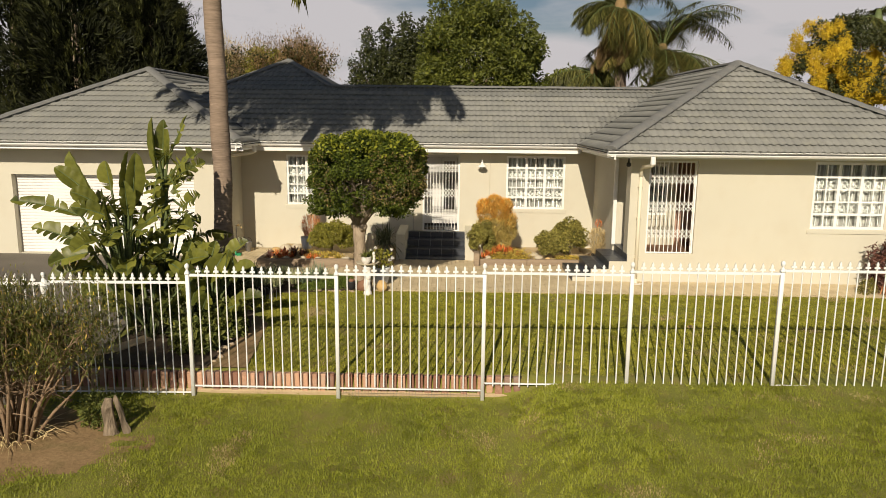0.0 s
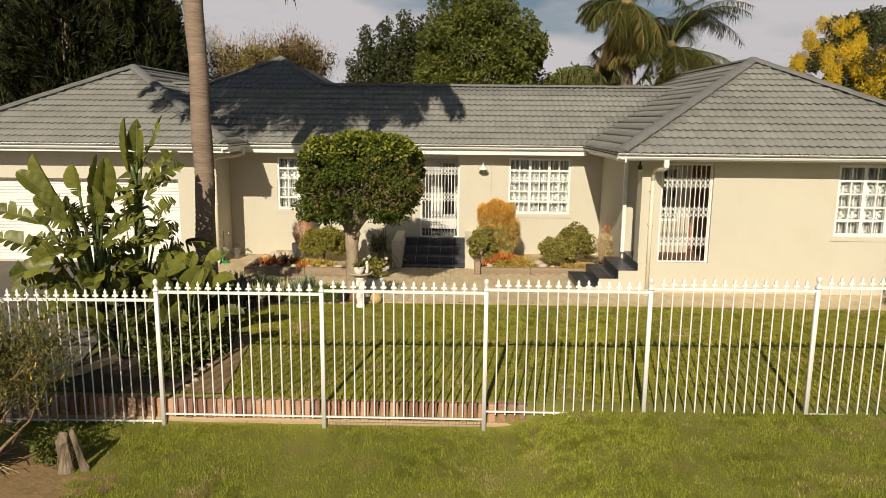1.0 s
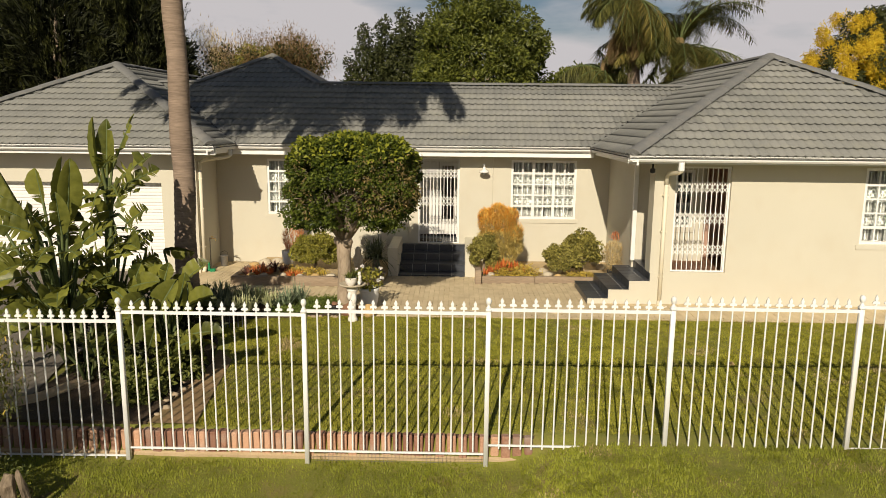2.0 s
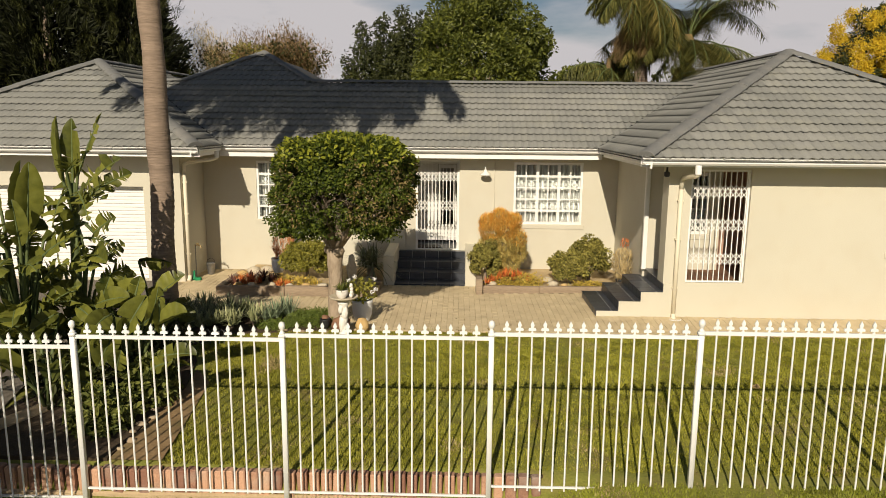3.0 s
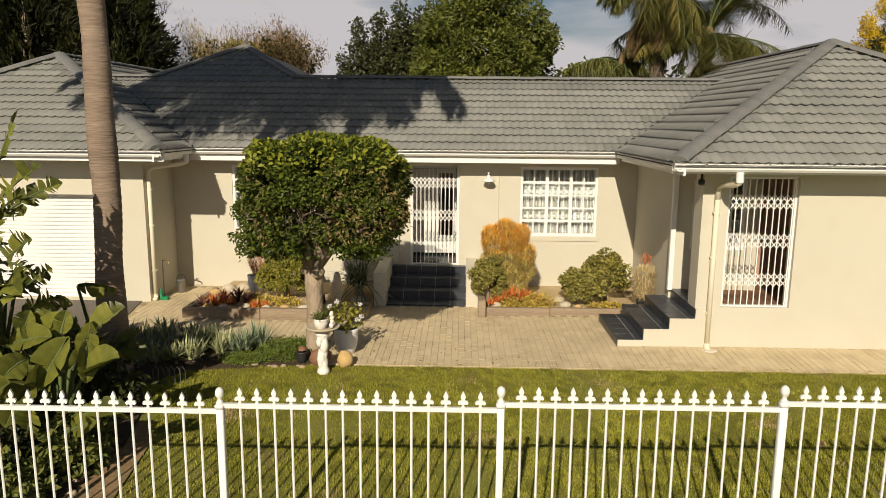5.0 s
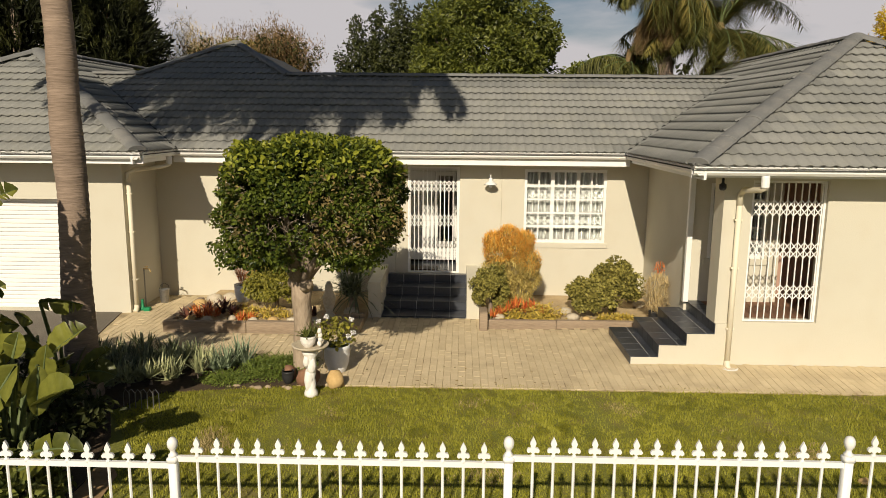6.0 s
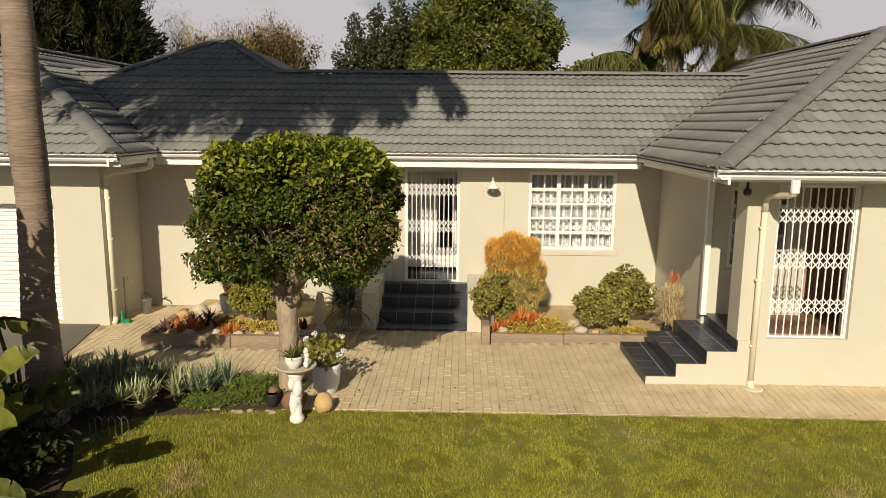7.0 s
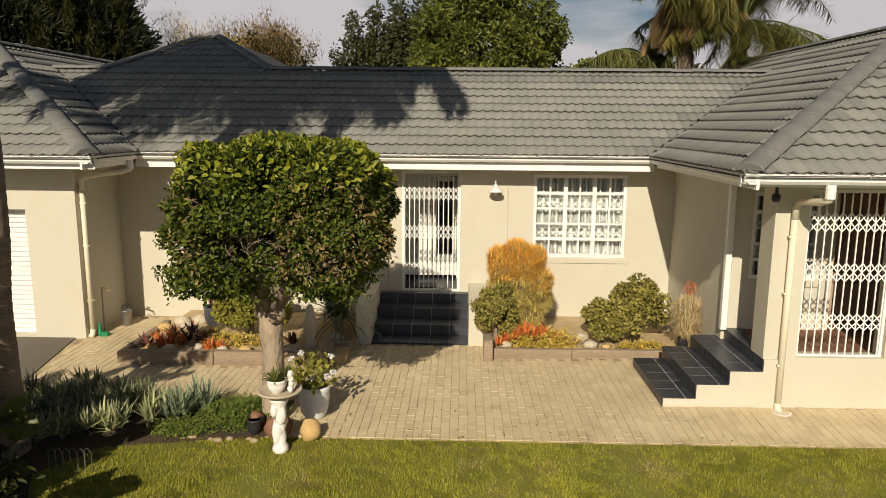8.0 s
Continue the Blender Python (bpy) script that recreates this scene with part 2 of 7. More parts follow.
M_LAWNGRASS = material("lawn_blade", (0.15, 0.158, 0.012), (0.48, 0.45, 0.052), 0.55, 9, 1.1, 0, island=0.26, through_light=0.35, spread=0.75)
M_DRYGRASS = material("dry_grass_blade", (0.24, 0.18, 0.06), (0.52, 0.41, 0.19), 0.7, 9, 1.1, 0, island=0.5, through_light=0.2, spread=0.75)
M_GLASS = glass_material()
M_CURTAIN = material("net_curtain", (0.50, 0.48, 0.44), (0.68, 0.66, 0.62), 0.9, 20, 3, 0.1, through_light=0.4)
M_INTERIOR = material("interior_wall", (0.30, 0.27, 0.22), (0.38, 0.34, 0.28), 0.9)
M_REDWOOD = material("red_brown_timber", (0.36, 0.22, 0.16), (0.56, 0.36, 0.27), 0.7, 20, 3, 0.2, stretch=(1, 1, 0.2))
M_DARKWOOD = material("dark_interior_wood", (0.03, 0.02, 0.014), (0.07, 0.045, 0.03), 0.6)
M_ROLLER = material("garage_door_paint", (0.74, 0.72, 0.68), (0.83, 0.81, 0.77), 0.5, 30, 1.0, 0.05)
M_PIPE = material("cream_pipe", (0.66, 0.60, 0.46), (0.73, 0.67, 0.52), 0.55, 40, 2, 0.05)
M_METAL = material("dull_metal", (0.20, 0.20, 0.20), (0.36, 0.35, 0.33), 0.4, 30, 4, 0.1, metal=0.8)
M_BRASS = material("tap_brass", (0.30, 0.22, 0.10), (0.45, 0.34, 0.16), 0.4, 30, 4, 0.1, metal=0.8)
M_BLACK = material("black_metal", (0.012, 0.012, 0.012), (0.03, 0.03, 0.03), 0.5)
M_GREENPL = material("green_plastic", (0.01, 0.16, 0.06), (0.02, 0.24, 0.10), 0.4)
M_EARTH = material("bare_earth", (0.16, 0.10, 0.045), (0.36, 0.24, 0.12), 0.95, 22, 2.2, 0.45, stain=(0.10, 0.10, 0.03), stain_amount=0.55)
M_FAR = material("far_ground", (0.08, 0.09, 0.04), (0.16, 0.14, 0.08), 0.95, 2, 0.2, 0)


# ---------- mesh tools ----------
class Geo:
    """Collects corners and faces for one mesh."""

    def __init__(self):
        self.v, self.f = [], []

    def add(self, verts, faces):
        k = len(self.v)
        self.v += [tuple(p) for p in verts]
        self.f += [tuple(k + i for i in f) for f in faces]
        return self

    def box(self, x0, x1, y0, y1, z0, z1, c=0.0):
        """A box; c: width of the chamfer round its upright and top edges."""
        if c <= 0:
            v = [(x, y, z) for z in (z0, z1) for x, y in ((x0, y0), (x1, y0), (x1, y1), (x0, y1))]
            return self.add(v, [(3, 2, 1, 0), (4, 5, 6, 7), (0, 1, 5, 4), (1, 2, 6, 5), (2, 3, 7, 6), (3, 0, 4, 7)])
        ring = [(x0 + c, y0), (x1 - c, y0), (x1, y0 + c), (x1, y1 - c), (x1 - c, y1), (x0 + c, y1), (x0, y1 - c), (x0, y0 + c)]
        mx, my = (x0 + x1) / 2, (y0 + y1) / 2
        top = [(x + (c if x < mx else -c), y + (c if y < my else -c)) for x, y in ring]
        v = [(x, y, z0) for x, y in ring] + [(x, y, z1 - c) for x, y in ring] + [(x, y, z1) for x, y in top]
        f = [tuple(range(7, -1, -1)), tuple(range(16, 24))]
        for a in (0, 8):
            f += [(a + i, a + (i + 1) % 8, a + 8 + (i + 1) % 8, a + 8 + i) for i in range(8)]
        return self.add(v, f)

    def tube(self, pts, radii, n=8, caps=True):
        """A round bar through points, with a radius at each."""
        pts = [Vector(p) for p in pts]
        k = len(self.v)
        side = None
        for i, p in enumerate(pts):
            d = (pts[min(i + 1, len(pts) - 1)] - pts[max(i - 1, 0)]).normalized()
            if side is None:
                side = d.orthogonal().normalized()
            side = (side - d * side.dot(d)).normalized()
            up = d.cross(side)
            r = radii[i] if hasattr(radii, "__len__") else radii
            for j in range(n):
                a = 2 * math.pi * j / n
                self.v.append(tuple(p + r * (math.cos(a) * side + math.sin(a) * up)))
        for i in range(len(pts) - 1):
            for j in range(n):
                a, b = k + i * n + j, k + i * n + (j + 1) % n
                self.f.append((a, b, b + n, a + n))
        if caps:
            self.f.append(tuple(k + j for j in range(n - 1, -1, -1)))
            e = k + (len(pts) - 1) * n
            self.f.append(tuple(e + j for j in range(n)))
        return self

    def lathe(self, x, y, profile, n=20):
        """A turned body round an upright axis: rows of radius and height."""
        k = len(self.v)
        for r, z in profile:
            for j in range(n):
                a = 2 * math.pi * j / n
                self.v.append((x + r * math.cos(a), y + r * math.sin(a), z))
        for i in range(len(profile) - 1):
            for j in range(n):
                a, b = k + i * n + j, k + i * n + (j + 1) % n
                self.f.append((a, b, b + n, a + n))
        self.f.append(tuple(k + j for j in range(n - 1, -1, -1)))
        e = k + (len(profile) - 1) * n
        self.f.append(tuple(e + j for j in range(n)))
        return self

    def sweep(self, profile, start, end, out):
        """A straight moulding: a closed outline of (outwards, height) carried from start to end."""
        k, n = len(self.v), len(profile)
        o = Vector(out)
        for p in (Vector(start), Vector(end)):
            self.v += [tuple(p + o * a + Vector((0, 0, b))) for a, b in profile]
        self.f += [(k + i, k + (i + 1) % n, k + n + (i + 1) % n, k + n + i) for i in range(n)]
        self.f += [tuple(range(k + n - 1, k - 1, -1)), tuple(range(k + n, k + 2 * n))]
        return self

    def stone(self, x, y, z, rx, ry, rz, seed=0):
        """A rough rounded stone."""
        k = len(self.v)
        rows, n = 6, 9
        for i in range(rows + 1):
            a = math.pi * i / rows - math.pi / 2
            for j in range(n):
                b = 2 * math.pi * j / n
                d = Vector((math.cos(a) * math.cos(b), math.cos(a) * math.sin(b), math.sin(a)))
                w = 1 + 0.28 * noise.noise(d * 1.4 + Vector((seed * 7.3, seed * 3.1, 0)))
                self.v.append((x + rx * d.x * w, y + ry * d.y * w, z + rz * d.z * w))
        for i in range(rows):
            for j in range(n):
                a, b = k + i * n + j, k + i * n + (j + 1) % n
                self.f.append((a, b, b + n, a + n))
        return self

    def mesh(self, name, smooth=False):
        me = bpy.data.meshes.new(name)
        me.from_pydata(self.v, [], self.f)
        bm = bmesh.new()
        bm.from_mesh(me)
        bmesh.ops.recalc_face_normals(bm, faces=bm.faces)
        bm.to_mesh(me)
        bm.free()
        if smooth:
            for p in me.polygons:
                p.use_smooth = True
        return me


def part(name, geo, mat, parent=None, label="", smooth=False, kind=""):
    """One mesh object from collected geometry, under a thing or at top level."""
    me = geo.mesh(name, smooth) if isinstance(geo, Geo) else geo
    if not me.materials:
        me.materials.append(mat)
    ob = new(name, me)
    if parent is not None:
        ob.parent = parent
    return tagged(ob, label=label, kind=kind)


def thing(name, label, category, group="", at=(0, 0, 0)):
    ob = new(name)
    ob.empty_display_size = 0.2
    ob.location = at
    return tagged(ob, label, category, group)


def setting(name, geo, mat, label, category, smooth=False):
    return tagged(part(name, geo, mat, smooth=smooth), label, category, kind="structure")


def tri_mesh(name, verts, tris, mat, smooth=False):
    """A mesh from arrays of corners and triangles."""
    verts, tris = np.asarray(verts, np.float32), np.asarray(tris, np.int32)
    me = bpy.data.meshes.new(name)
    me.vertices.add(len(verts))
    me.vertices.foreach_set("co", verts.ravel())
    me.loops.add(tris.size)
    me.loops.foreach_set("vertex_index", tris.ravel())
    me.polygons.add(len(tris))
    me.polygons.foreach_set("loop_start", np.arange(0, tris.size, 3, dtype=np.int32))
    me.polygons.foreach_set("use_smooth", np.full(len(tris), smooth))
    me.update(calc_edges=True)
    me.materials.append(mat)
    return me


def unit(a):
    return a / np.maximum(np.linalg.norm(a, axis=1, keepdims=True), 1e-9)


def leaf_arrays(pos, way, face, length, width, fold=0.25):
    """Folded oval leaves: six corners and four triangles each."""
    way = unit(way)
    side = unit(np.cross(way, face))
    up = np.cross(side, way)
    length, width = np.asarray(length)[:, None], np.asarray(width)[:, None]
    mid, far = pos + way * length * 0.28, pos + way * length * 0.68 - up * length * 0.03
    a, c = mid + side * width / 2 + up * width * fold, far + side * width * 0.44 + up * width * fold
    b, d = mid - side * width / 2 + up * width * fold, far - side * width * 0.44 + up * width * fold
    v = np.stack([pos, a, c, pos + way * length - up * length * 0.08, d, b], 1).reshape(-1, 3)
    k = np.arange(len(pos))[:, None] * 6
    t = np.concatenate([k + [0, 1, 2], k + [0, 2, 3], k + [0, 3, 4], k + [0, 4, 5]], 1).reshape(-1, 3)
    return v, t


def blade_arrays(pos, way, length, width, droop, segs=4, thick=0.0):
    """Long bending blades: a strip of segs pieces that bends down by droop (fraction of length), tapering to a tip."""
    way = unit(way)
    side = np.cross(way, np.array([0, 0, 1.0]) + 1e-4)
    side = unit(side)
    length, width, droop = (np.asarray(a)[:, None] for a in (length, width, droop))
    rows = []
    for i in range(segs + 1):
        s = i / segs
        c = pos + way * length * s - np.array([0, 0, 1.0]) * length * droop * s * s
        w = width * (1 - s) ** 0.7 * (0.6 + 0.8 * min(s * 3, 0.5)) / 2
        if i == segs:
            w = w * 0 + 0.0005
        rows += [c + side * w, c - side * w]
    v = np.stack(rows, 1).reshape(-1, 3)
    n = 2 * (segs + 1)
    k = np.arange(len(pos))[:, None] * n
    t = []
    for i in range(segs):
        a = 2 * i
        t += [k + [a, a + 1, a + 3], k + [a, a + 3, a + 2]]
    return v, np.concatenate(t, 1).reshape(-1, 3)


def join_arrays(sets):
    vs, ts, k = [], [], 0
    for v, t in sets:
        vs.append(v)
        ts.append(t + k)
        k += len(v)
    return np.concatenate(vs), np.concatenate(ts)


def ball_points(n, shell=0.0):
    """Points in a unit ball; shell pushes them towards its skin."""
    d = unit(rng.normal(size=(n, 3)))
    r = rng.random(n) ** (1 / 3)
    r = shell + (1 - shell) * r
    return d * r[:, None], d


# ---------- ground ----------
def ground_height(x, y):
    side = min(max((x - 0.5) / 1.0, 0.0), 1.0)
    verge = -0.37 + 0.29 * side * side * (3 - 2 * side) - 0.02 * max(0.0, 10.0 - y) + 0.006 * max(0.0, x - 1.5)
    inside = -0.05 + 0.03 * min(max((y - 10.4) / 4.6, 0), 1)
    if y < 10.2:
        return verge
    if y < 10.36:
        k = (y - 10.2) / 0.16
        return verge * (1 - k) + inside * k
    return inside


def build_ground():
    xs = [-300, -120, -60, -30] + [-20 + 0.25 * i for i in range(161)] + [30, 60, 120, 300]
    ys = [-300, -100, -40, -15, -5, 0, 3, 5, 6, 7, 7.5, 8, 8.5, 9, 9.5, 10, 10.2, 10.28, 10.36, 10.6, 11, 12, 13, 14, 15, 15.2, 16, 18, 20, 24, 30, 45, 80, 150, 400]
    g = Geo()
    for y in ys:
        for x in xs:
            z = ground_height(x, y)
            if 6 < y < 15 and abs(x) < 18:
                z += 0.015 * noise.noise(Vector((x * 1.3, y * 1.3, 0)))
            g.v.append((x, y, z))
    n = len(xs)
    for j in range(len(ys) - 1):
        for i in range(n - 1):
            a = j * n + i
            g.f.append((a, a + 1, a + n + 1, a + n))
    setting("ground", g, M_LAWN, "short green lawn ground with drier patches", "ground", smooth=True)


build_ground()

# levels and lines of the house
WALL_Y, WING_Y, GAR_Y = 20.18, 16.25, 18.75
EAVE = 2.98
PITCH = 0.520
MAIN_EAVE, WING_EAVE, GAR_EAVE = 19.55, 15.54, 17.97
WING_L, WING_R, WING_MID = 3.08, 11.19, 7.135
GAR_L, GAR_R, GAR_MID = -13.0, -5.4, -9.2
RUN = 2.995
RIDGE_Y = MAIN_EAVE + RUN
RIDGE_Z = EAVE + PITCH * RUN
PORCH = 0.53
WING_PORCH = 0.69


def wall_geo(axis, at, thick, a0, a1, z0, z1, holes=()):
    """An upright wall along x ('x', front face at y = at) or y ('y', face at x = at) with openings (a0, a1, z0, z1) through it."""
    g = Geo()
    cuts = sorted({a0, a1, *[h[0] for h in holes], *[h[1] for h in holes]})
    for p, q in zip(cuts, cuts[1:]):
        blocks = sorted((h[2], h[3]) for h in holes if h[0] <= p and h[1] >= q)
        z = z0
        spans = []
        for lo, hi in blocks:
            if lo > z:
                spans.append((z, lo))
            z = hi
        if z < z1:
            spans.append((z, z1))
        for lo, hi in spans:
            if axis == "x":
                g.box(p, q, at, at + thick, lo, hi)
            else:
                g.box(at, at + thick, p, q, lo, hi)
    me = g.mesh("wall")
    bm = bmesh.new()
    bm.from_mesh(me)
    bmesh.ops.remove_doubles(bm, verts=bm.verts, dist=0.0005)
    inner = [f for f in bm.faces if len([h for h in bm.faces if h is not f and (h.calc_center_median() - f.calc_center_median()).length < 0.001]) > 0]
    bmesh.ops.delete(bm, geom=inner, context="FACES")
    bm.to_mesh(me)
    bm.free()
    return me


W_MAIN = (1.27, 2.89, 1.185, 2.645)
W_LEFT = (-4.84, -3.23, 1.235, 2.62)
W_WING = (7.76, 9.38, 1.30, 2.78)
D_MAIN = (-1.30, -0.01, PORCH, 2.68)
G_WING = (4.15, 5.22, 0.70, 2.77)
G_DOOR = (-11.70, -6.92, 0.02, 2.11)
TOP = 2.84
LABEL_WALL = "cream painted plaster house wall"
setting("wall_main", wall_geo("x", WALL_Y, 0.25, -6.1, 3.7, -0.1, TOP, (W_MAIN, W_LEFT, D_MAIN)), M_WALL, LABEL_WALL, "wall")
setting("wall_garage_front", wall_geo("x", GAR_Y, 0.25, -12.4, -6.1, -0.1, TOP, (G_DOOR,)), M_WALL, "cream painted plaster garage wall with wide door opening", "wall")
setting("wall_garage_side", wall_geo("y", -6.35, 0.25, GAR_Y + 0.25, WALL_Y + 3, -0.1, TOP), M_WALL, LABEL_WALL, "wall")
setting("wall_garage_outer", wall_geo("y", -12.4, 0.25, GAR_Y + 0.25, 27, -0.1, TOP), M_WALL, LABEL_WALL, "wall")
setting("wall_wing_front", wall_geo("x", WING_Y, 0.25, 3.75, 10.55, -0.1, TOP, (G_WING, W_WING)), M_WALL, LABEL_WALL, "wall")
setting("wall_wing_side", wall_geo("y", 3.7, 0.25, 17.55, WALL_Y + 0.25, -0.1, TOP), M_WALL, LABEL_WALL, "wall")
setting("wall_wing_pillar", Geo().box(3.75, 4.0, 16.5, 16.62, -0.1, TOP), M_WALL, "cream plaster return of the porch pillar", "wall")
setting("wall_wing_outer", wall_geo("y", 10.3, 0.25, WING_Y + 0.25, 27, -0.1, TOP), M_WALL, LABEL_WALL, "wall")
setting("wall_back", wall_geo("x", 27, 0.25, -12.4, 10.55, -0.1, TOP), M_WALL, LABEL_WALL, "wall")
setting("floor", Geo().box(-12.15, 10.3, WALL_Y + 0.26, 27, -0.1, PORCH - 0.02), M_DARKWOOD, "dark interior floor", "floor")
setting("ceiling", Geo().box(-12.4, 10.55, WALL_Y + 0.26, 27, 2.72, 2.76), M_INTERIOR, "plain interior ceiling", "ceiling")
setting("wall_inner", Geo().box(-6.0, 3.6, 23.4, 23.5, 0.4, 2.72), M_INTERIOR, "plain interior wall", "wall")
# plinth line painted darker along the foot of the main wall
setting("wall_plinth", Geo().box(1.0, 3.69, WALL_Y - 0.03, WALL_Y, -0.1, 0.10), M_CEMENT, "sandy cement plinth strip", "plinth")

# corner porch behind the wing's gate
setting("porch_floor", Geo().box(3.76, 7.4, 16.5, 18.9, 0.0, WING_PORCH - 0.01), M_BROWNPOT, "brown tiled porch floor", "floor")
W_PORCH = (4.02, 4.95, 1.40, 2.62)
setting("wall_porch_back", wall_geo("x", 17.55, 0.2, 3.95, 5.18, 0, TOP, (W_PORCH,)), M_WALL, LABEL_WALL, "wall")
setting("wall_porch_inner", wall_geo("x", 18.05, 0.2, 3.95, 7.19, 0, TOP), M_REDWOOD, "dark timber inner porch wall", "wall")
setting("wall_porch_right", wall_geo("y", 7.2, 0.2, 16.5, 18.9, 0, TOP), M_REDWOOD, "dark timber porch wall", "wall")
setting("porch_ceiling", Geo().box(3.76, 7.4, 16.5, 18.9, TOP - 0.06, TOP), M_SOFFIT, "porch ceiling board", "ceiling")
setting("wall_wing_room", wall_geo("x", 19.6, 0.1, 7.4, 10.3, 0, TOP), M_INTERIOR, "plain interior wall", "wall")

# entrance recess
setting("porch_recess_wall", wall_geo("y", -1.53, 0.20, WALL_Y + 0.25, WALL_Y + 1.25, 0.3, TOP), M_WALL, LABEL_WALL, "wall")
setting("porch_recess_wall_right", wall_geo("y", 0.0, 0.20, WALL_Y + 0.25, WALL_Y + 1.25, 0.3, TOP), M_WALL, LABEL_WALL, "wall")
setting("porch_recess_floor", Geo().box(-1.33, 0.0, WALL_Y, WALL_Y + 1.25, 0.2, PORCH - 0.004), M_SLATE, "dark tiled entrance floor", "floor")


# ---------- eaves ----------
GUTTER = [(0.0, 0.0), (0.0, -0.12), (0.075, -0.12), (0.105, -0.085), (0.105, -0.035), (0.13, -0.02), (0.13, 0.0), (0.118, 0.0), (0.118, -0.012), (0.093, -0.03), (0.093, -0.08), (0.07, -0.108), (0.012, -0.108), (0.012, 0.0)]


def eave(roof, start, end, out, drop=0.18, mid_z=EAVE):
    """White gutter with its fascia board along one eave. The line given is the gutter's outer lip."""
    o = Vector(out)
    s, e = Vector(start) - o * 0.13, Vector(end) - o * 0.13
    t = part("gutter", Geo().sweep(GUTTER, (*s.xy, mid_z + 0.02), (*e.xy, mid_z + 0.02), out), M_WHITE, roof, "white painted gutter")
    part("fascia", Geo().sweep([(-0.035, 0.0), (-0.035, -drop), (-0.002, -drop), (-0.002, 0.0)], (*s.xy, mid_z + 0.0), (*e.xy, mid_z + 0.0), out), M_WHITE, roof, "white fascia board")
    length = (e - s).length
    for i in range(int(length / 0.9)):
        p = s + (e - s) * ((i + 0.5) * 0.9 / length)
        d = (e - s).normalized() * 0.012
        part("gutter_bracket", Geo().sweep([(0.0, 0.012), (0.13, 0.006), (0.13, -0.02), (0.108, -0.035), (0.108, -0.09), (0.07, -0.126), (0.0, -0.126)], (*(p - d).xy, mid_z + 0.022), (*(p + d).xy, mid_z + 0.022), out), M_WHITE, t)


S0 = EAVE - 0.17
setting("soffit_main", Geo().box(GAR_R - 0.16, WING_L + 0.16, MAIN_EAVE + 0.16, WALL_Y, S0, S0 + 0.02), M_SOFFIT, "painted soffit board under the eave", "soffit")
setting("soffit_wing", Geo().box(WING_L + 0.16, WING_R - 0.16, WING_EAVE + 0.16, WING_Y, S0 + 0.04, S0 + 0.06), M_SOFFIT, "painted soffit board under the eave", "soffit")
setting("soffit_wing_side", Geo().box(WING_L + 0.16, 3.95, WING_Y, WALL_Y, S0 + 0.001, S0 + 0.021), M_SOFFIT, "painted soffit board under the eave", "soffit")
setting("soffit_garage", Geo().box(GAR_L + 0.16, GAR_R - 0.16, GAR_EAVE + 0.16, GAR_Y, S0, S0 + 0.02), M_SOFFIT, "painted soffit board under the eave", "soffit")
setting("soffit_garage_side", Geo().box(-6.1, GAR_R - 0.16, GAR_Y, WALL_Y, S0 + 0.001, S0 + 0.021), M_SOFFIT, "painted soffit board under the eave", "soffit")


# ---------- roof decks ----------
def deck(name, faces, label):
    g = Geo()
    for f in faces:
        g.add([(x, y, z - 0.03) for x, y, z in f], [tuple(range(len(f)))])
    return setting(name, g, M_DECK, label, "roof")


def rise(d):
    return EAVE + PITCH * d


TIP = 1.72
PEAK = (-5.65, RIDGE_Y + TIP, RIDGE_Z + PITCH * TIP)
B = 27.6
H_W, H_G = rise(WING_MID - WING_L), rise(GAR_R - GAR_MID)
A_W, A_G = WING_EAVE + WING_MID - WING_L, GAR_EAVE + GAR_R - GAR_MID
roof_main = deck("roof_main", [
    [(GAR_R, MAIN_EAVE, EAVE), (WING_L, MAIN_EAVE, EAVE), (WING_L + RUN, RIDGE_Y, RIDGE_Z), (GAR_R - RUN, RIDGE_Y, RIDGE_Z)],
    [(GAR_R - RUN, RIDGE_Y, RIDGE_Z), (WING_L + RUN, RIDGE_Y, RIDGE_Z), (WING_L + RUN, 25.9, EAVE), (GAR_R - RUN, 25.9, EAVE)],
    [(PEAK[0] - TIP, RIDGE_Y, RIDGE_Z), (PEAK[0] + TIP, RIDGE_Y, RIDGE_Z), PEAK],
    [(PEAK[0] + TIP, RIDGE_Y, RIDGE_Z), (PEAK[0] + TIP + RUN, 27.5, EAVE), (PEAK[0], 29, PEAK[2]), PEAK],
    [(PEAK[0] - TIP, RIDGE_Y, RIDGE_Z), PEAK, (PEAK[0], 29, PEAK[2]), (PEAK[0] - TIP - RUN, 27.5, EAVE)],
], "grey concrete tiled roof over the middle of the house")
roof_wing = deck("roof_wing", [
    [(WING_L, WING_EAVE, EAVE), (WING_R, WING_EAVE, EAVE), (WING_MID, A_W, H_W)],
    [(WING_L, WING_EAVE, EAVE), (WING_MID, A_W, H_W), (WING_MID, B, H_W), (WING_L, B, EAVE)],
    [(WING_R, WING_EAVE, EAVE), (WING_R, B, EAVE), (WING_MID, B, H_W), (WING_MID, A_W, H_W)],
    [(WING_L, B, EAVE), (WING_MID, B, H_W), (WING_R, B, EAVE)],
], "grey concrete tiled hipped roof over the front wing")
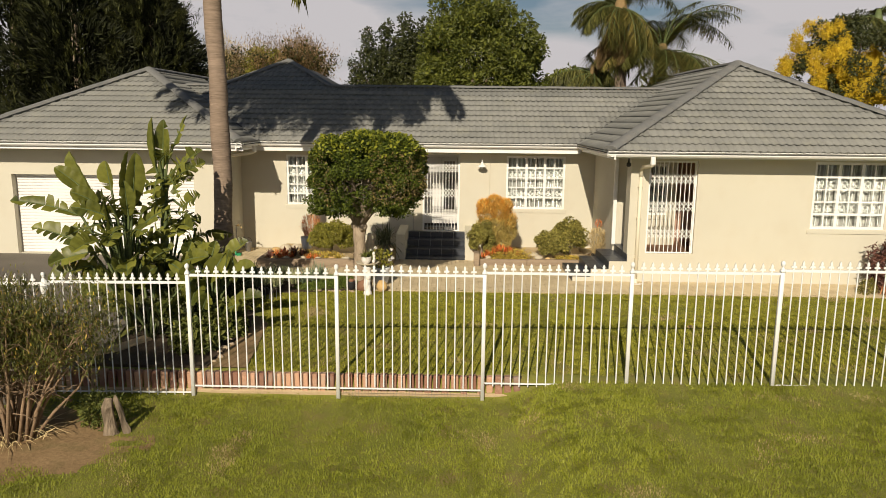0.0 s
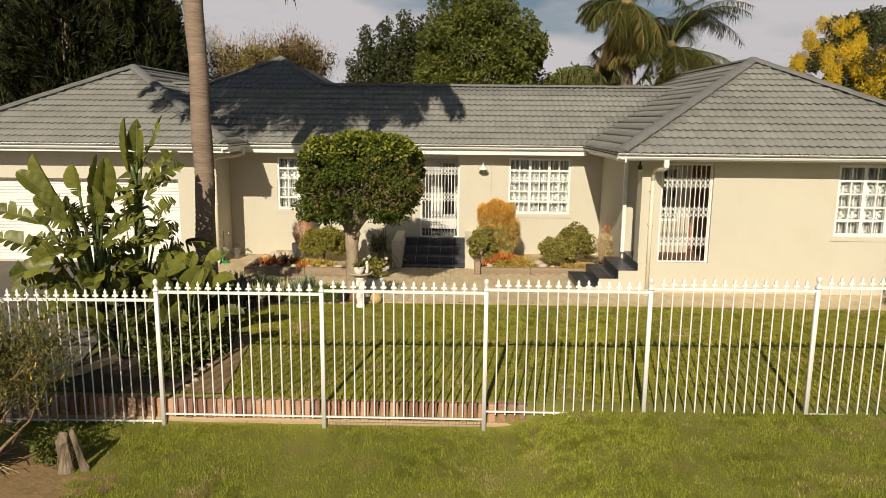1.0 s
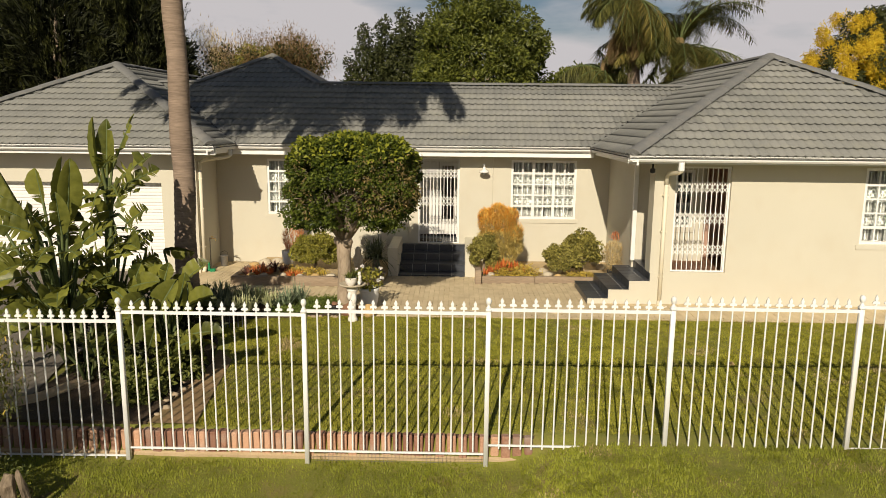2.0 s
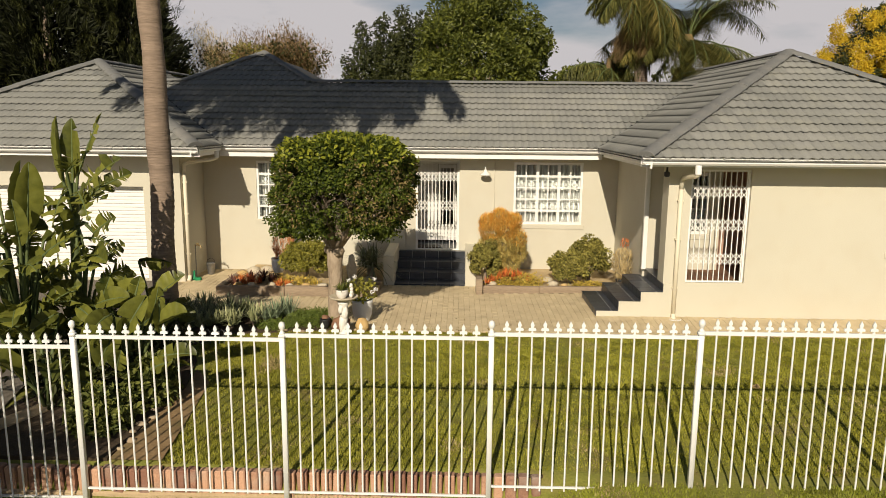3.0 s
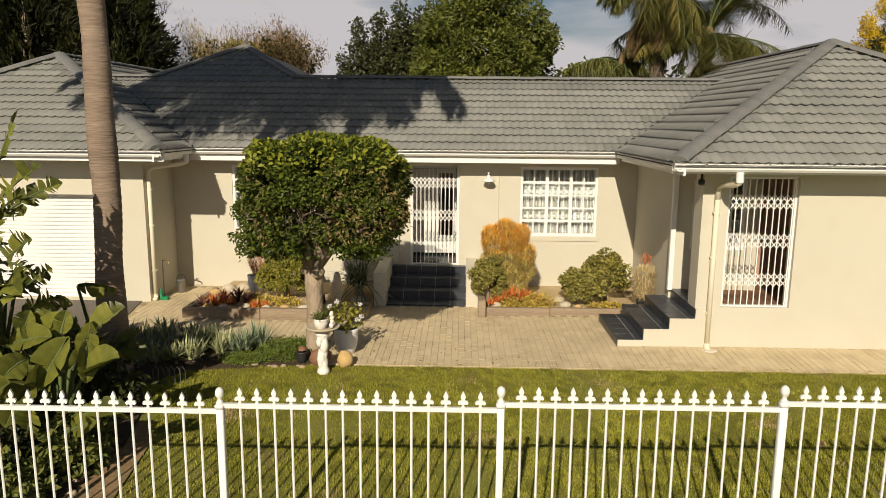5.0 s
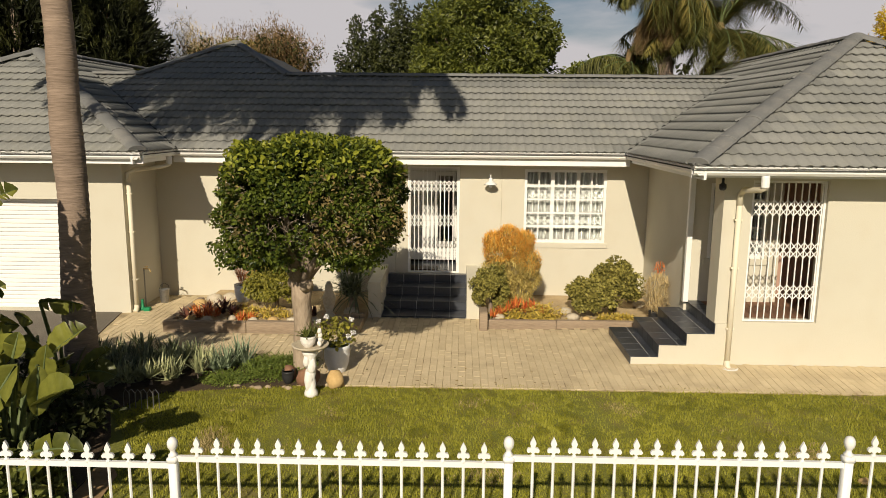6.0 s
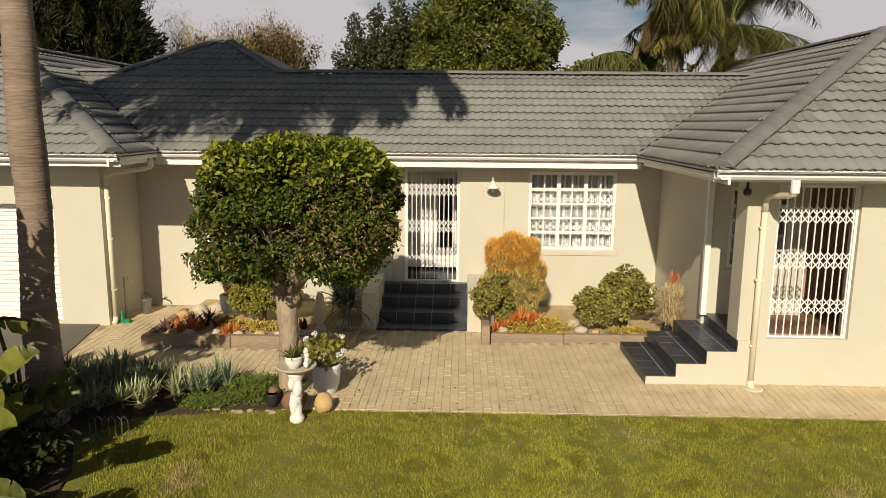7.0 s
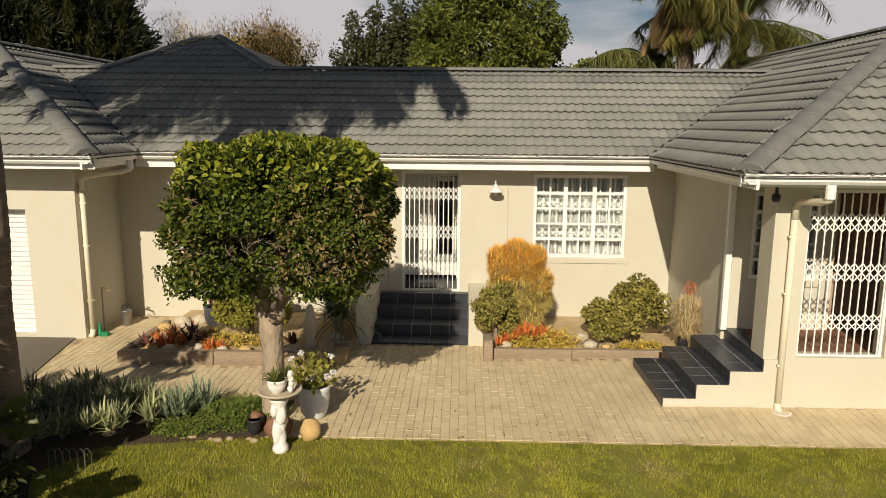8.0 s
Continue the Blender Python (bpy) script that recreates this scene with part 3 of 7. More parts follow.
roof_garage = deck("roof_garage", [
    [(GAR_L, GAR_EAVE, EAVE), (GAR_R, GAR_EAVE, EAVE), (GAR_MID, A_G, H_G)],
    [(GAR_R, GAR_EAVE, EAVE), (GAR_R, B, EAVE), (GAR_MID, B, H_G), (GAR_MID, A_G, H_G)],
    [(GAR_L, GAR_EAVE, EAVE), (GAR_MID, A_G, H_G), (GAR_MID, B, H_G), (GAR_L, B, EAVE)],
    [(GAR_L, B, EAVE), (GAR_MID, B, H_G), (GAR_R, B, EAVE)],
], "grey concrete tiled hipped roof over the garage")

eave(roof_main, (GAR_R - 0.12, MAIN_EAVE, 0), (WING_L + 0.12, MAIN_EAVE, 0), (0, -1, 0), 0.235)
eave(roof_wing, (WING_L, WING_EAVE, 0), (WING_R, WING_EAVE, 0), (0, -1, 0), 0.135)
eave(roof_wing, (WING_L, MAIN_EAVE, 0), (WING_L, WING_EAVE + 0.02, 0), (-1, 0, 0), 0.16)
eave(roof_garage, (GAR_L, GAR_EAVE, 0), (GAR_R, GAR_EAVE, 0), (0, -1, 0))
eave(roof_garage, (GAR_R, GAR_EAVE + 0.02, 0), (GAR_R, MAIN_EAVE, 0), (1, 0, 0))


# ---------- front fence ----------
def fence_top(x):
    return (1.60 if x > -3.86 else 1.52) + 0.022 * (x - 0.32)


FENCE_Y = 10.17
POSTS = [-10.06, -7.99, -5.93, -3.865, -1.757, 0.322, 2.372, 4.435, 6.50, 8.56, 10.62, 12.68]
fence = thing("palisade_fence", "white painted steel palisade fence with spear finials", "fence")


def post_mesh():
    g = Geo().box(-0.026, 0.026, -0.026, 0.026, -0.4, 1.50, 0.004)
    g.box(-0.034, 0.034, -0.034, 0.034, 1.490, 1.525, 0.010)
    g.lathe(0, 0, [(0.026, 1.52), (0.030, 1.534), (0.019, 1.544), (0.016, 1.560), (0.022, 1.572), (0.030, 1.586), (0.033, 1.604), (0.031, 1.622), (0.023, 1.638), (0.011, 1.647), (0.001, 1.649)], 14)
    return g.mesh("post", True)


def picket_mesh(reach):
    """A round bar with a three-pointed cast spear."""
    g = Geo().tube([(0, 0, 1.0 - reach), (0, 0, 1.0)], 0.0095, 6)
    g.lathe(0, 0, [(0.012, 0.985), (0.016, 0.995), (0.016, 1.003), (0.010, 1.010)], 8)
    out = [(0.008, 1.0), (0.008, 1.022), (0.018, 1.029), (0.031, 1.023), (0.041, 1.031), (0.042, 1.044), (0.033, 1.058), (0.020, 1.058), (0.012, 1.066), (0.017, 1.078), (0.021, 1.090), (0.016, 1.107), (0.006, 1.127), (0.0, 1.140)]
    out = [(x * 0.92, 1.0 + (z - 1.0) * 0.90) for x, z in out]
    ring = [(x, z) for x, z in out] + [(-x, z) for x, z in out[-2::-1]]
    n = len(ring)
    v = [(x, -0.008, z) for x, z in ring] + [(x, 0.008, z) for x, z in ring]
    f = [tuple(range(n)), tuple(range(2 * n - 1, n - 1, -1))] + [(i, n + i, n + (i + 1) % n, (i + 1) % n) for i in range(n)]
    g.add(v, f)
    return g.mesh("picket")


POST_ME, PICKET_ME = post_mesh(), (picket_mesh(1.68), picket_mesh(1.69))
for x in POSTS:
    o = part("post", POST_ME, M_FENCE, fence)
    o.location = (x, FENCE_Y, (1.55 if abs(x + 3.865) < 0.01 else fence_top(x) + 0.013) - 1.607)
for a, b in zip(POSTS, POSTS[1:]):
    za = zb = fence_top((a + b) / 2) - 0.110
    if b < -3:
        zb += 0.018
    low = -0.215 if b < 0.4 else -0.105 + 0.02 * (a - 0.3) / 2
    if b < -3:
        low = -0.335
    part("rail", Geo().sweep([(-0.012, -0.016), (0.012, -0.016), (0.012, 0.020), (-0.012, 0.020)], (a + 0.025, FENCE_Y, za), (b - 0.025, FENCE_Y, zb), (0, 1, 0)), M_FENCE, fence)
    part("rail", Geo().sweep([(-0.010, -0.010), (0.010, -0.010), (0.010, 0.010), (-0.010, 0.010)], (a + 0.025, FENCE_Y, low), (b - 0.025, FENCE_Y, low + (zb - za)), (0, 1, 0)), M_FENCE, fence)
    for i in range(15):
        u = 0.0725 + 0.0611 * i
        x = a + (b - a) * u
        zt = za + (zb - za) * u
        o = part("picket", PICKET_ME[low < -0.3], M_FENCE, fence)
        o.location = (x, FENCE_Y, zt + 0.02 - 1.0)


# ---------- paving, driveway, beds ----------
def pave_rise(x, y):
    """The paving climbs a little towards the foot of the wing."""
    return 0.05 * min(max((x - 1.0) / 2.0, 0), 1) * min(max((y - 15.35) / 0.8, 0), 1)


bed_sand = Geo().box(-6.34, 12.0, 15.25, WALL_Y, -0.12, -0.010)
SX = [-6.34] + [1.0 + 0.2 * i for i in range(11)] + [12.0]
SY = [15.25] + [15.35 + 0.1 * i for i in range(9)] + [17.0, WALL_Y]
NX = len(SX)
bed_sand.add([(x, y, pave_rise(x, y) - 0.0055) for y in SY for x in SX], [(NX * j + i, NX * j + i + 1, NX * j + i + NX + 1, NX * j + i + NX) for j in range(len(SY) - 1) for i in range(NX - 1)])
setting("pavement", bed_sand, M_SAND, "sand-filled brick paving in front of the house", "pavement")
drive = Geo()
DRIVE_Y = [-20.0, 0.0, 7.0, 8.0, 9.0, 10.0, 10.2, 10.36, 11.0, 12.5, 14.0, 15.5, 16.7, GAR_Y]
DRIVE_R = [-7.4, -7.4, -7.4, -7.1, -6.8, -6.2, -6.0, -5.7, -5.55, -5.9, -5.93, -5.9, -5.9, -6.28]
for y, xr in zip(DRIVE_Y, DRIVE_R):
    z = max(ground_height(-7, y) + 0.03, 0.003 if y > 18 else -1)
    drive.v += [(-14.0, y, z), (-10.0, y, z), (xr, y, z), (xr, y, z - 0.25)]
for i in range(len(DRIVE_Y) - 1):
    for k in range(3):
        a = 4 * i + k
        drive.f.append((a, a + 1, a + 5, a + 4))
setting("driveway", drive, M_DRIVE, "dark grey tarred driveway in front of the garage", "driveway")
kerb = Geo()
KERB = [(-6.45, 10.46), (-5.95, 10.62), (-5.45, 11.10), (-5.18, 11.70), (-5.25, 12.40)]
for i, (x, y) in enumerate(KERB):
    z = ground_height(x, y) + 0.055
    kerb.v += [(x - 0.11, y + 0.10, z), (x + 0.11, y - 0.10, z), (x - 0.11, y + 0.10, z - 0.2), (x + 0.11, y - 0.10, z - 0.2)]
for i in range(len(KERB) - 1):
    a = 4 * i
    kerb.f += [(a, a + 1, a + 5, a + 4), (a + 1, a + 3, a + 7, a + 5), (a + 2, a, a + 4, a + 6)]
kerb.f += [(0, 2, 3, 1), (16, 17, 19, 18)]
setting("driveway_kerb", kerb, M_CEMENT, "low sandy cement kerb beside the driveway", "kerb")


# ---------- steps ----------
def steps_main():
    t = thing("entrance_steps", "dark slate tiled entrance steps between cream side walls", "steps")
    noses = [(18.70, 0.0, 0.035), (19.15, 0.035, 0.20), (19.60, 0.20, 0.365), (20.03, 0.365, PORCH)]
    backs = [19.15, 19.60, 20.03, WALL_Y - 0.002]
    g = Geo()
    for y, z0, z1 in noses:
        g.box(-1.43, 0.14, y + 0.012, WALL_Y - 0.001, z0 - 0.02 if z0 else -0.05, z1 - 0.012)
    part("core", g, M_GROUT, t)
    n = 5
    w = 1.57 / n
    for (y, z0, z1), y1 in zip(noses, backs):
        for i in range(n):
            x = -1.43 + i * w
            part("step_tile", Geo().box(x + 0.005, x + w - 0.005, y - 0.008, y1 + 0.004 if y1 < 20.1 else y1, z1 - 0.013, z1, 0.003), M_SLATE, t)
            part("step_tile", Geo().box(x + 0.005, x + w - 0.005, y, y + 0.011, z0 + 0.003, z1 - 0.015), M_SLATE, t)
    for x0, x1 in ((-1.66, -1.432), (0.142, 0.40)):
        g = Geo().add([(x0, 18.68, -0.1), (x1, 18.68, -0.1), (x1, 18.68, 0.66), (x0, 18.68, 0.66), (x0, WALL_Y, -0.1), (x1, WALL_Y, -0.1), (x1, WALL_Y, 0.70), (x0, WALL_Y, 0.70)],
                      [(0, 1, 2, 3), (7, 6, 5, 4), (3, 2, 6, 7), (1, 5, 6, 2), (0, 3, 7, 4), (0, 4, 5, 1)])
        part("side_wall", g, M_WALL, t, "cream plastered low side wall")


def steps_wing():
    t = thing("porch_steps", "dark slate tiled side steps on a cream plastered base", "steps")
    levels = [(2.54, 0.0, 0.165), (2.945, 0.165, 0.35), (3.345, 0.35, 0.53), (3.745, 0.53, WING_PORCH)]
    ends = [2.945, 3.345, 3.745, 3.96]
    g = Geo()
    for (x, z0, z1), x1 in zip(levels, ends):
        g.box(x + 0.012, x1 + 0.012, 16.22, 17.74 if x < 3.7 else 17.55, -0.05, z1 - 0.013)
    part("base", g, M_WALL, t, "cream plastered base")
    g = Geo()
    for (x, z0, z1), x1 in zip(levels[:3], ends):
        g.box(x + 0.002, x1 + 0.006, 16.224, 17.735, z1 - 0.0125, z1 - 0.003)
    part("grout", g, M_GROUT, t, "pale grout between the tiles")
    n = 5
    w = 1.53 / n
    for (x, z0, z1), x1 in zip(levels, ends):
        back = 17.74 if x < 3.7 else 17.55
        w = (back - 16.21) / n
        for i in range(n):
            y = 16.21 + i * w
            if x < 3.7:
                part("step_tile", Geo().box(x - 0.008, x + 0.287, y + 0.005, y + w - 0.005, z1 - 0.013, z1, 0.003), M_SLATE, t)
                part("step_tile", Geo().box(x + 0.295, x1 + 0.010, y + 0.005, y + w - 0.005, z1 - 0.013, z1, 0.003), M_SLATE, t)
            else:
                part("step_tile", Geo().box(x - 0.008, x1, max(y, 16.63) + 0.003, y + w - 0.003, z1 - 0.008, z1 + 0.003, 0.003), M_SLATE, t) if y + w > 16.66 else None
            part("step_tile", Geo().box(x, x + 0.011, y + 0.005, y + w - 0.005, z0 + 0.003, z1 - 0.015), M_SLATE, t)
    return t


steps_main()
steps_wing()


# ---------- windows ----------
def window(name, x0, x1, z0, z1, wall_y, cols=6, label=""):
    """A white small-pane casement window with a sliding lattice and net curtain behind it."""
    t = tagged(thing(name, label, "window"), kind="structure")
    y = wall_y + 0.02
    fw = 0.055
    g = Geo()
    g.box(x0, x1, y, y + 0.09, z1 - fw, z1)
    g.box(x0, x1, y, y + 0.09, z0, z0 + fw)
    g.box(x0, x0 + fw, y, y + 0.09, z0 + fw, z1 - fw)
    g.box(x1 - fw, x1, y, y + 0.09, z0 + fw, z1 - fw)
    part("window_frame", g, M_WHITE, t)
    part("window_sill", Geo().box(x0 - 0.06, x1 + 0.06, wall_y - 0.02, wall_y + 0.02, z0 - 0.10, z0 - 0.003, 0.010), M_WALL, t, "cream plaster sill")
    third = (x1 - x0 - 2 * fw) / (cols / 2)
    rows = 5
    ph = (z1 - z0 - 2 * fw) / rows
    for k in range(1, cols // 2):
        xm = x0 + fw + third * k
        part("mullion", Geo().box(xm - 0.035, xm + 0.035, y + 0.004, y + 0.085, z0 + fw, z1 - fw), M_WHITE, t)
    for k in range(cols // 2):
        a, b = x0 + fw + third * k + (0.035 if k else 0), x0 + fw + third * (k + 1) - (0.035 if k < cols // 2 - 1 else 0)
        c = (a + b) / 2
        part("glazing_bar", Geo().box(c - 0.015, c + 0.015, y + 0.012, y + 0.06, z0 + fw, z1 - fw), M_WHITE, t)
        for r in range(1, rows):
            zz = z0 + fw + ph * r
            hw = 0.024 if r in (1, 4) else 0.015
            part("glazing_bar", Geo().box(a, c - 0.015, y + 0.012, y + 0.06, zz - hw, zz + hw), M_WHITE, t)
            part("glazing_bar", Geo().box(c + 0.015, b, y + 0.012, y + 0.06, zz - hw, zz + hw), M_WHITE, t)
        for r in range(rows):
            z = z0 + fw + ph * r
            for p, q in ((a, c - 0.015), (c + 0.015, b)):
                ob = part("pane", Geo().box(p, q, y + 0.034, y + 0.039, z + 0.015, z + ph - 0.015), M_GLASS, t)
                ob.visible_shadow = False
    lattice(t, x0 + fw, x1 - fw, z0 + fw, z1 - fw, y + 0.13, 13, ((0.22, 0.39), (0.61, 0.78)), 0.007)
    mid = x0 + (x1 - x0) * 0.53
    for lo, hi in ((x0 - 0.05, mid - 0.012), (mid + 0.012, x1 + 0.05)):
        g = Geo()
        n = 56
        for i in range(n + 1):
            px, py = lo + (hi - lo) * i / n, y + 0.21 + 0.018 * math.sin(i * 1.15) + 0.014 * math.sin(i * 0.43)
            g.v += [(px, py, z0 - 0.1), (px, py, z1 + 0.02)]
        g.f += [(2 * i, 2 * i + 2, 2 * i + 3, 2 * i + 1) for i in range(n)]
        tagged(part("net_curtain", g, M_CURTAIN), "sheer white net curtain hanging behind the window", "curtain", "net curtains")
    return t


def lattice(t, x0, x1, z0, z1, y, bars, bands, half):
    """Upright bars with bands of crossing slats: a folding security gate."""
    step = (x1 - x0) / (bars - 1)
    for i in range(bars):
        x = x0 + step * i
        part("bar", Geo().box(x - half, x + half, y, y + 0.014, z0, z1), M_WHITE, t)
    h = z1 - z0
    for lo, hi in bands:
        a, b = z0 + h * lo, z0 + h * hi
        m = (a + b) / 2
        g = Geo()
        for i in range(bars - 1):
            x = x0 + step * i
            for p, q, yy in (((x, a), (x + step, m), 0.0), ((x, m), (x + step, a), 0.006), ((x, m), (x + step, b), 0.0), ((x, b), (x + step, m), 0.006)):
                d = Vector((q[0] - p[0], q[1] - p[1])).normalized()
                s = Vector((-d.y, d.x)) * 0.0072
                v = [(p[0] + s.x, p[1] + s.y), (q[0] + s.x, q[1] + s.y), (q[0] - s.x, q[1] - s.y), (p[0] - s.x, p[1] - s.y)]
                g.add([(vx, y - 0.007 + yy, vz) for vx, vz in v] + [(vx, y - 0.003 + yy, vz) for vx, vz in v],
                      [(0, 1, 2, 3), (7, 6, 5, 4), (0, 4, 5, 1), (1, 5, 6, 2), (2, 6, 7, 3), (3, 7, 4, 0)])
        part("lattice_band", g, M_WHITE, t)


window("window_1", *W_MAIN, WALL_Y, 6, "white small-pane window with security lattice and net curtains")
window("window_2", *W_LEFT, WALL_Y, 6, "white small-pane window with security lattice and net curtains")
window("window_4", *W_PORCH, 17.55, 4, "white small-pane porch window with dark glass")
window("window_3", *W_WING, WING_Y, 6, "white small-pane window with security lattice and net curtains")


def gate(name, x0, x1, z0, z1, y, bars, bands, label):
    t = thing(name, label, "security gate")
    g = Geo()
    g.box(x0, x0 + 0.035, y, y + 0.05, z0, z1)
    g.box(x1 - 0.035, x1, y, y + 0.05, z0, z1)
    g.box(x0 + 0.035, x1 - 0.035, y, y + 0.05, z1 - 0.035, z1)
    g.box(x0 + 0.035, x1 - 0.035, y, y + 0.05, z0, z0 + 0.022)
    part("gate_frame", g, M_WHITE, t)
    lattice(t, x0 + 0.045, x1 - 0.045, z0 + 0.022, z1 - 0.035, y + 0.018, bars, bands, 0.0075)
    return t


gate("security_gate", -1.05, -0.012, PORCH, 2.675, WALL_Y + 0.07, 12, ((0.13, 0.235), (0.44, 0.56), (0.775, 0.885)), "white folding lattice security gate across the front door")
gate("security_gate", 4.152, 5.218, 0.702, 2.768, WING_Y + 0.06, 11, ((0.155, 0.26), (0.46, 0.575), (0.765, 0.88)), "white folding lattice security gate in the porch opening")
DOOR_Y = WALL_Y + 1.12
part_door = thing("front_door", "white panelled front door with dark glazed right half", "door")
part("fixed_leaf", Geo().box(-1.30, -1.05, WALL_Y + 0.10, WALL_Y + 0.15, PORCH, 2.66, 0.004), M_WALL, part_door, "cream side panel")
part("door_frame", Geo().box(-1.33, -0.02, DOOR_Y, DOOR_Y + 0.08, 2.52, 2.72).box(-1.33, -1.27, DOOR_Y, DOOR_Y + 0.08, PORCH, 2.52).box(-0.08, -0.02, DOOR_Y, DOOR_Y + 0.08, PORCH, 2.52), M_WHITE, part_door)
leaf = Geo().box(-1.26, -0.55, DOOR_Y + 0.01, DOOR_Y + 0.06, PORCH + 0.06, 2.51)
for zz in (0.75, 1.45):
    leaf.box(-1.16, -0.65, DOOR_Y - 0.005, DOOR_Y + 0.01, zz, zz + 0.55, 0.006)
part("door_leaf", leaf, M_WHITE, part_door, "white panelled door leaf")
leaf = Geo().box(-0.54, -0.09, DOOR_Y + 0.01, DOOR_Y + 0.06, PORCH + 0.06, 1.0).box(-0.54, -0.47, DOOR_Y + 0.01, DOOR_Y + 0.06, 1.0, 2.51).box(-0.16, -0.09, DOOR_Y + 0.01, DOOR_Y + 0.06, 1.0, 2.51).box(-0.47, -0.16, DOOR_Y + 0.01, DOOR_Y + 0.06, 2.42, 2.51)
part("door_leaf", leaf, M_WHITE, part_door, "white door leaf with a dark glazed opening")
part("pane", Geo().box(-0.47, -0.16, DOOR_Y + 0.03, DOOR_Y + 0.036, 1.0, 2.42), M_GLASS, part_door)
tagged(part("door_mat", Geo().box(-1.20, -0.45, WALL_Y + 0.27, WALL_Y + 0.67, PORCH, PORCH + 0.018, 0.006), M_DARKWOOD), "dark brown coir mat inside the entrance", "door mat")


# ---------- garage door ----------
def garage_door():
    t = tagged(thing("garage_door", "white horizontally ribbed garage door, closed", "garage door"), kind="structure")
    x0, x1, z0, z1 = G_DOOR
    n = 26
    h = (z1 - z0) / n
    for i in range(n):
        z = z0 + i * h
        g = Geo().sweep([(0.0, 0.004), (0.0, h - 0.004), (0.010, h - 0.004), (0.018, h - 0.014), (0.018, 0.014), (0.010, 0.004)], (x0 + 0.02, GAR_Y + 0.20, z), (x1 - 0.02, GAR_Y + 0.20, z), (0, -1, 0))
        part("slat", g, M_ROLLER, t)
    part("backing", Geo().box(x0, x1, GAR_Y + 0.202, GAR_Y + 0.22, z0, z1), M_ROLLER, t)


garage_door()


# ---------- pipes, lamp, taps ----------
def downpipe(name, top, wall, foot_z, label, bend=(0, 0)):
    t = thing(name, label, "downpipe")
    x, y = top
    wx, wy = wall
    z = EAVE - 0.10
    part("swan_neck", Geo().tube([(x, y, z), (x, y, z - 0.10), (x, y, z - 0.16), (x * 0.8 + wx * 0.2, y * 0.8 + wy * 0.2, z - 0.20), (wx * 0.85 + x * 0.15, wy * 0.85 + y * 0.15, z - 0.24), (wx, wy, z - 0.30), (wx, wy, z - 0.46)], 0.042, 12), M_PIPE, t, smooth=True)
    part("socket", Geo().lathe(x, y, [(0.05, z - 0.16), (0.055, z - 0.15), (0.055, z - 0.02), (0.05, z)], 12), M_WHITE, t, "white pipe socket")
    part("pipe", Geo().tube([(wx, wy, z - 0.44), (wx, wy, foot_z + 0.10)], 0.040, 12), M_PIPE, t, smooth=True)
    part("shoe", Geo().tube([(wx, wy, foot_z + 0.12), (wx, wy - 0.01, foot_z + 0.05), (wx, wy - 0.07, foot_z + 0.015)], 0.046, 12), M_PIPE, t, smooth=True)
    for zz in (0.6, 1.5, 2.2):
        part("bracket", Geo().box(wx - 0.055, wx + 0.055, wy - 0.02, wy + 0.05, zz, zz + 0.025, 0.004), M_PIPE, t)
    return t


downpipe("downpipe", (4.04, WING_EAVE + 0.07), (3.96, WING_Y - 0.05), 0.0, "cream painted downpipe on the porch pillar")
downpipe("downpipe", (-5.50, 19.42), (-6.04, 18.86), 0.0, "cream painted downpipe beside the garage corner")
gully = thing("drain_gully", "round white drain gully at the foot of the downpipe", "drain")
part("rim", Geo().lathe(3.96, WING_Y - 0.14, [(0.14, -0.03), (0.145, 0.03), (0.125, 0.045), (0.105, 0.045), (0.10, 0.0)], 20), M_WHITE, gully, smooth=True)
for i in range(5):
    part("grate_bar", Geo().box(3.89 + i * 0.032, 3.902 + i * 0.032, WING_Y - 0.23, WING_Y - 0.05, 0.035, 0.046), M_WHITE, gully)

post_p = thing("porch_post", "white painted porch door post", "post")
part("post", Geo().box(3.66, 3.745, 17.46, 17.545, WING_PORCH + 0.0, S0, 0.006), M_WHITE, post_p)

lamp = thing("wall_lamp", "white enamel shade wall lamp", "wall lamp")
LY = WALL_Y - 0.17
part("bracket", Geo().tube([(0.59, WALL_Y, 2.492), (0.59, WALL_Y - 0.07, 2.542), (0.59, LY + 0.02, 2.532), (0.59, LY, 2.472)], 0.011, 8), M_WHITE, lamp, smooth=True)
part("back_plate", Geo().box(0.56, 0.62, WALL_Y - 0.012, WALL_Y, 2.442, 2.542, 0.004), M_WHITE, lamp)
part("shade", Geo().lathe(0.59, LY, [(0.020, 2.482), (0.032, 2.472), (0.038, 2.422), (0.07, 2.407), (0.115, 2.367), (0.128, 2.347), (0.120, 2.352), (0.07, 2.387), (0.03, 2.402), (0.02, 2.402)], 24), M_WHITE, lamp, smooth=True)
part("bulb", Geo().lathe(0.59, LY, [(0.012, 2.402), (0.016, 2.372), (0.030, 2.332), (0.026, 2.302), (0.010, 2.287)], 12), M_POT, lamp, "clear glass bulb", smooth=True)
part("conduit", Geo().tube([(0.815, WALL_Y - 0.008, 0.9), (0.815, WALL_Y - 0.008, 2.742)], 0.009, 6), M_WALL, lamp, "thin painted conduit")

flood = thing("eave_lamp", "small black spotlight under the porch eave", "spotlight")
part("body", Geo().lathe(3.62, 15.98, [(0.03, 2.65), (0.05, 2.67), (0.05, 2.73), (0.02, 2.75), (0.015, S0 + 0.042)], 12), M_BLACK, flood, smooth=True)

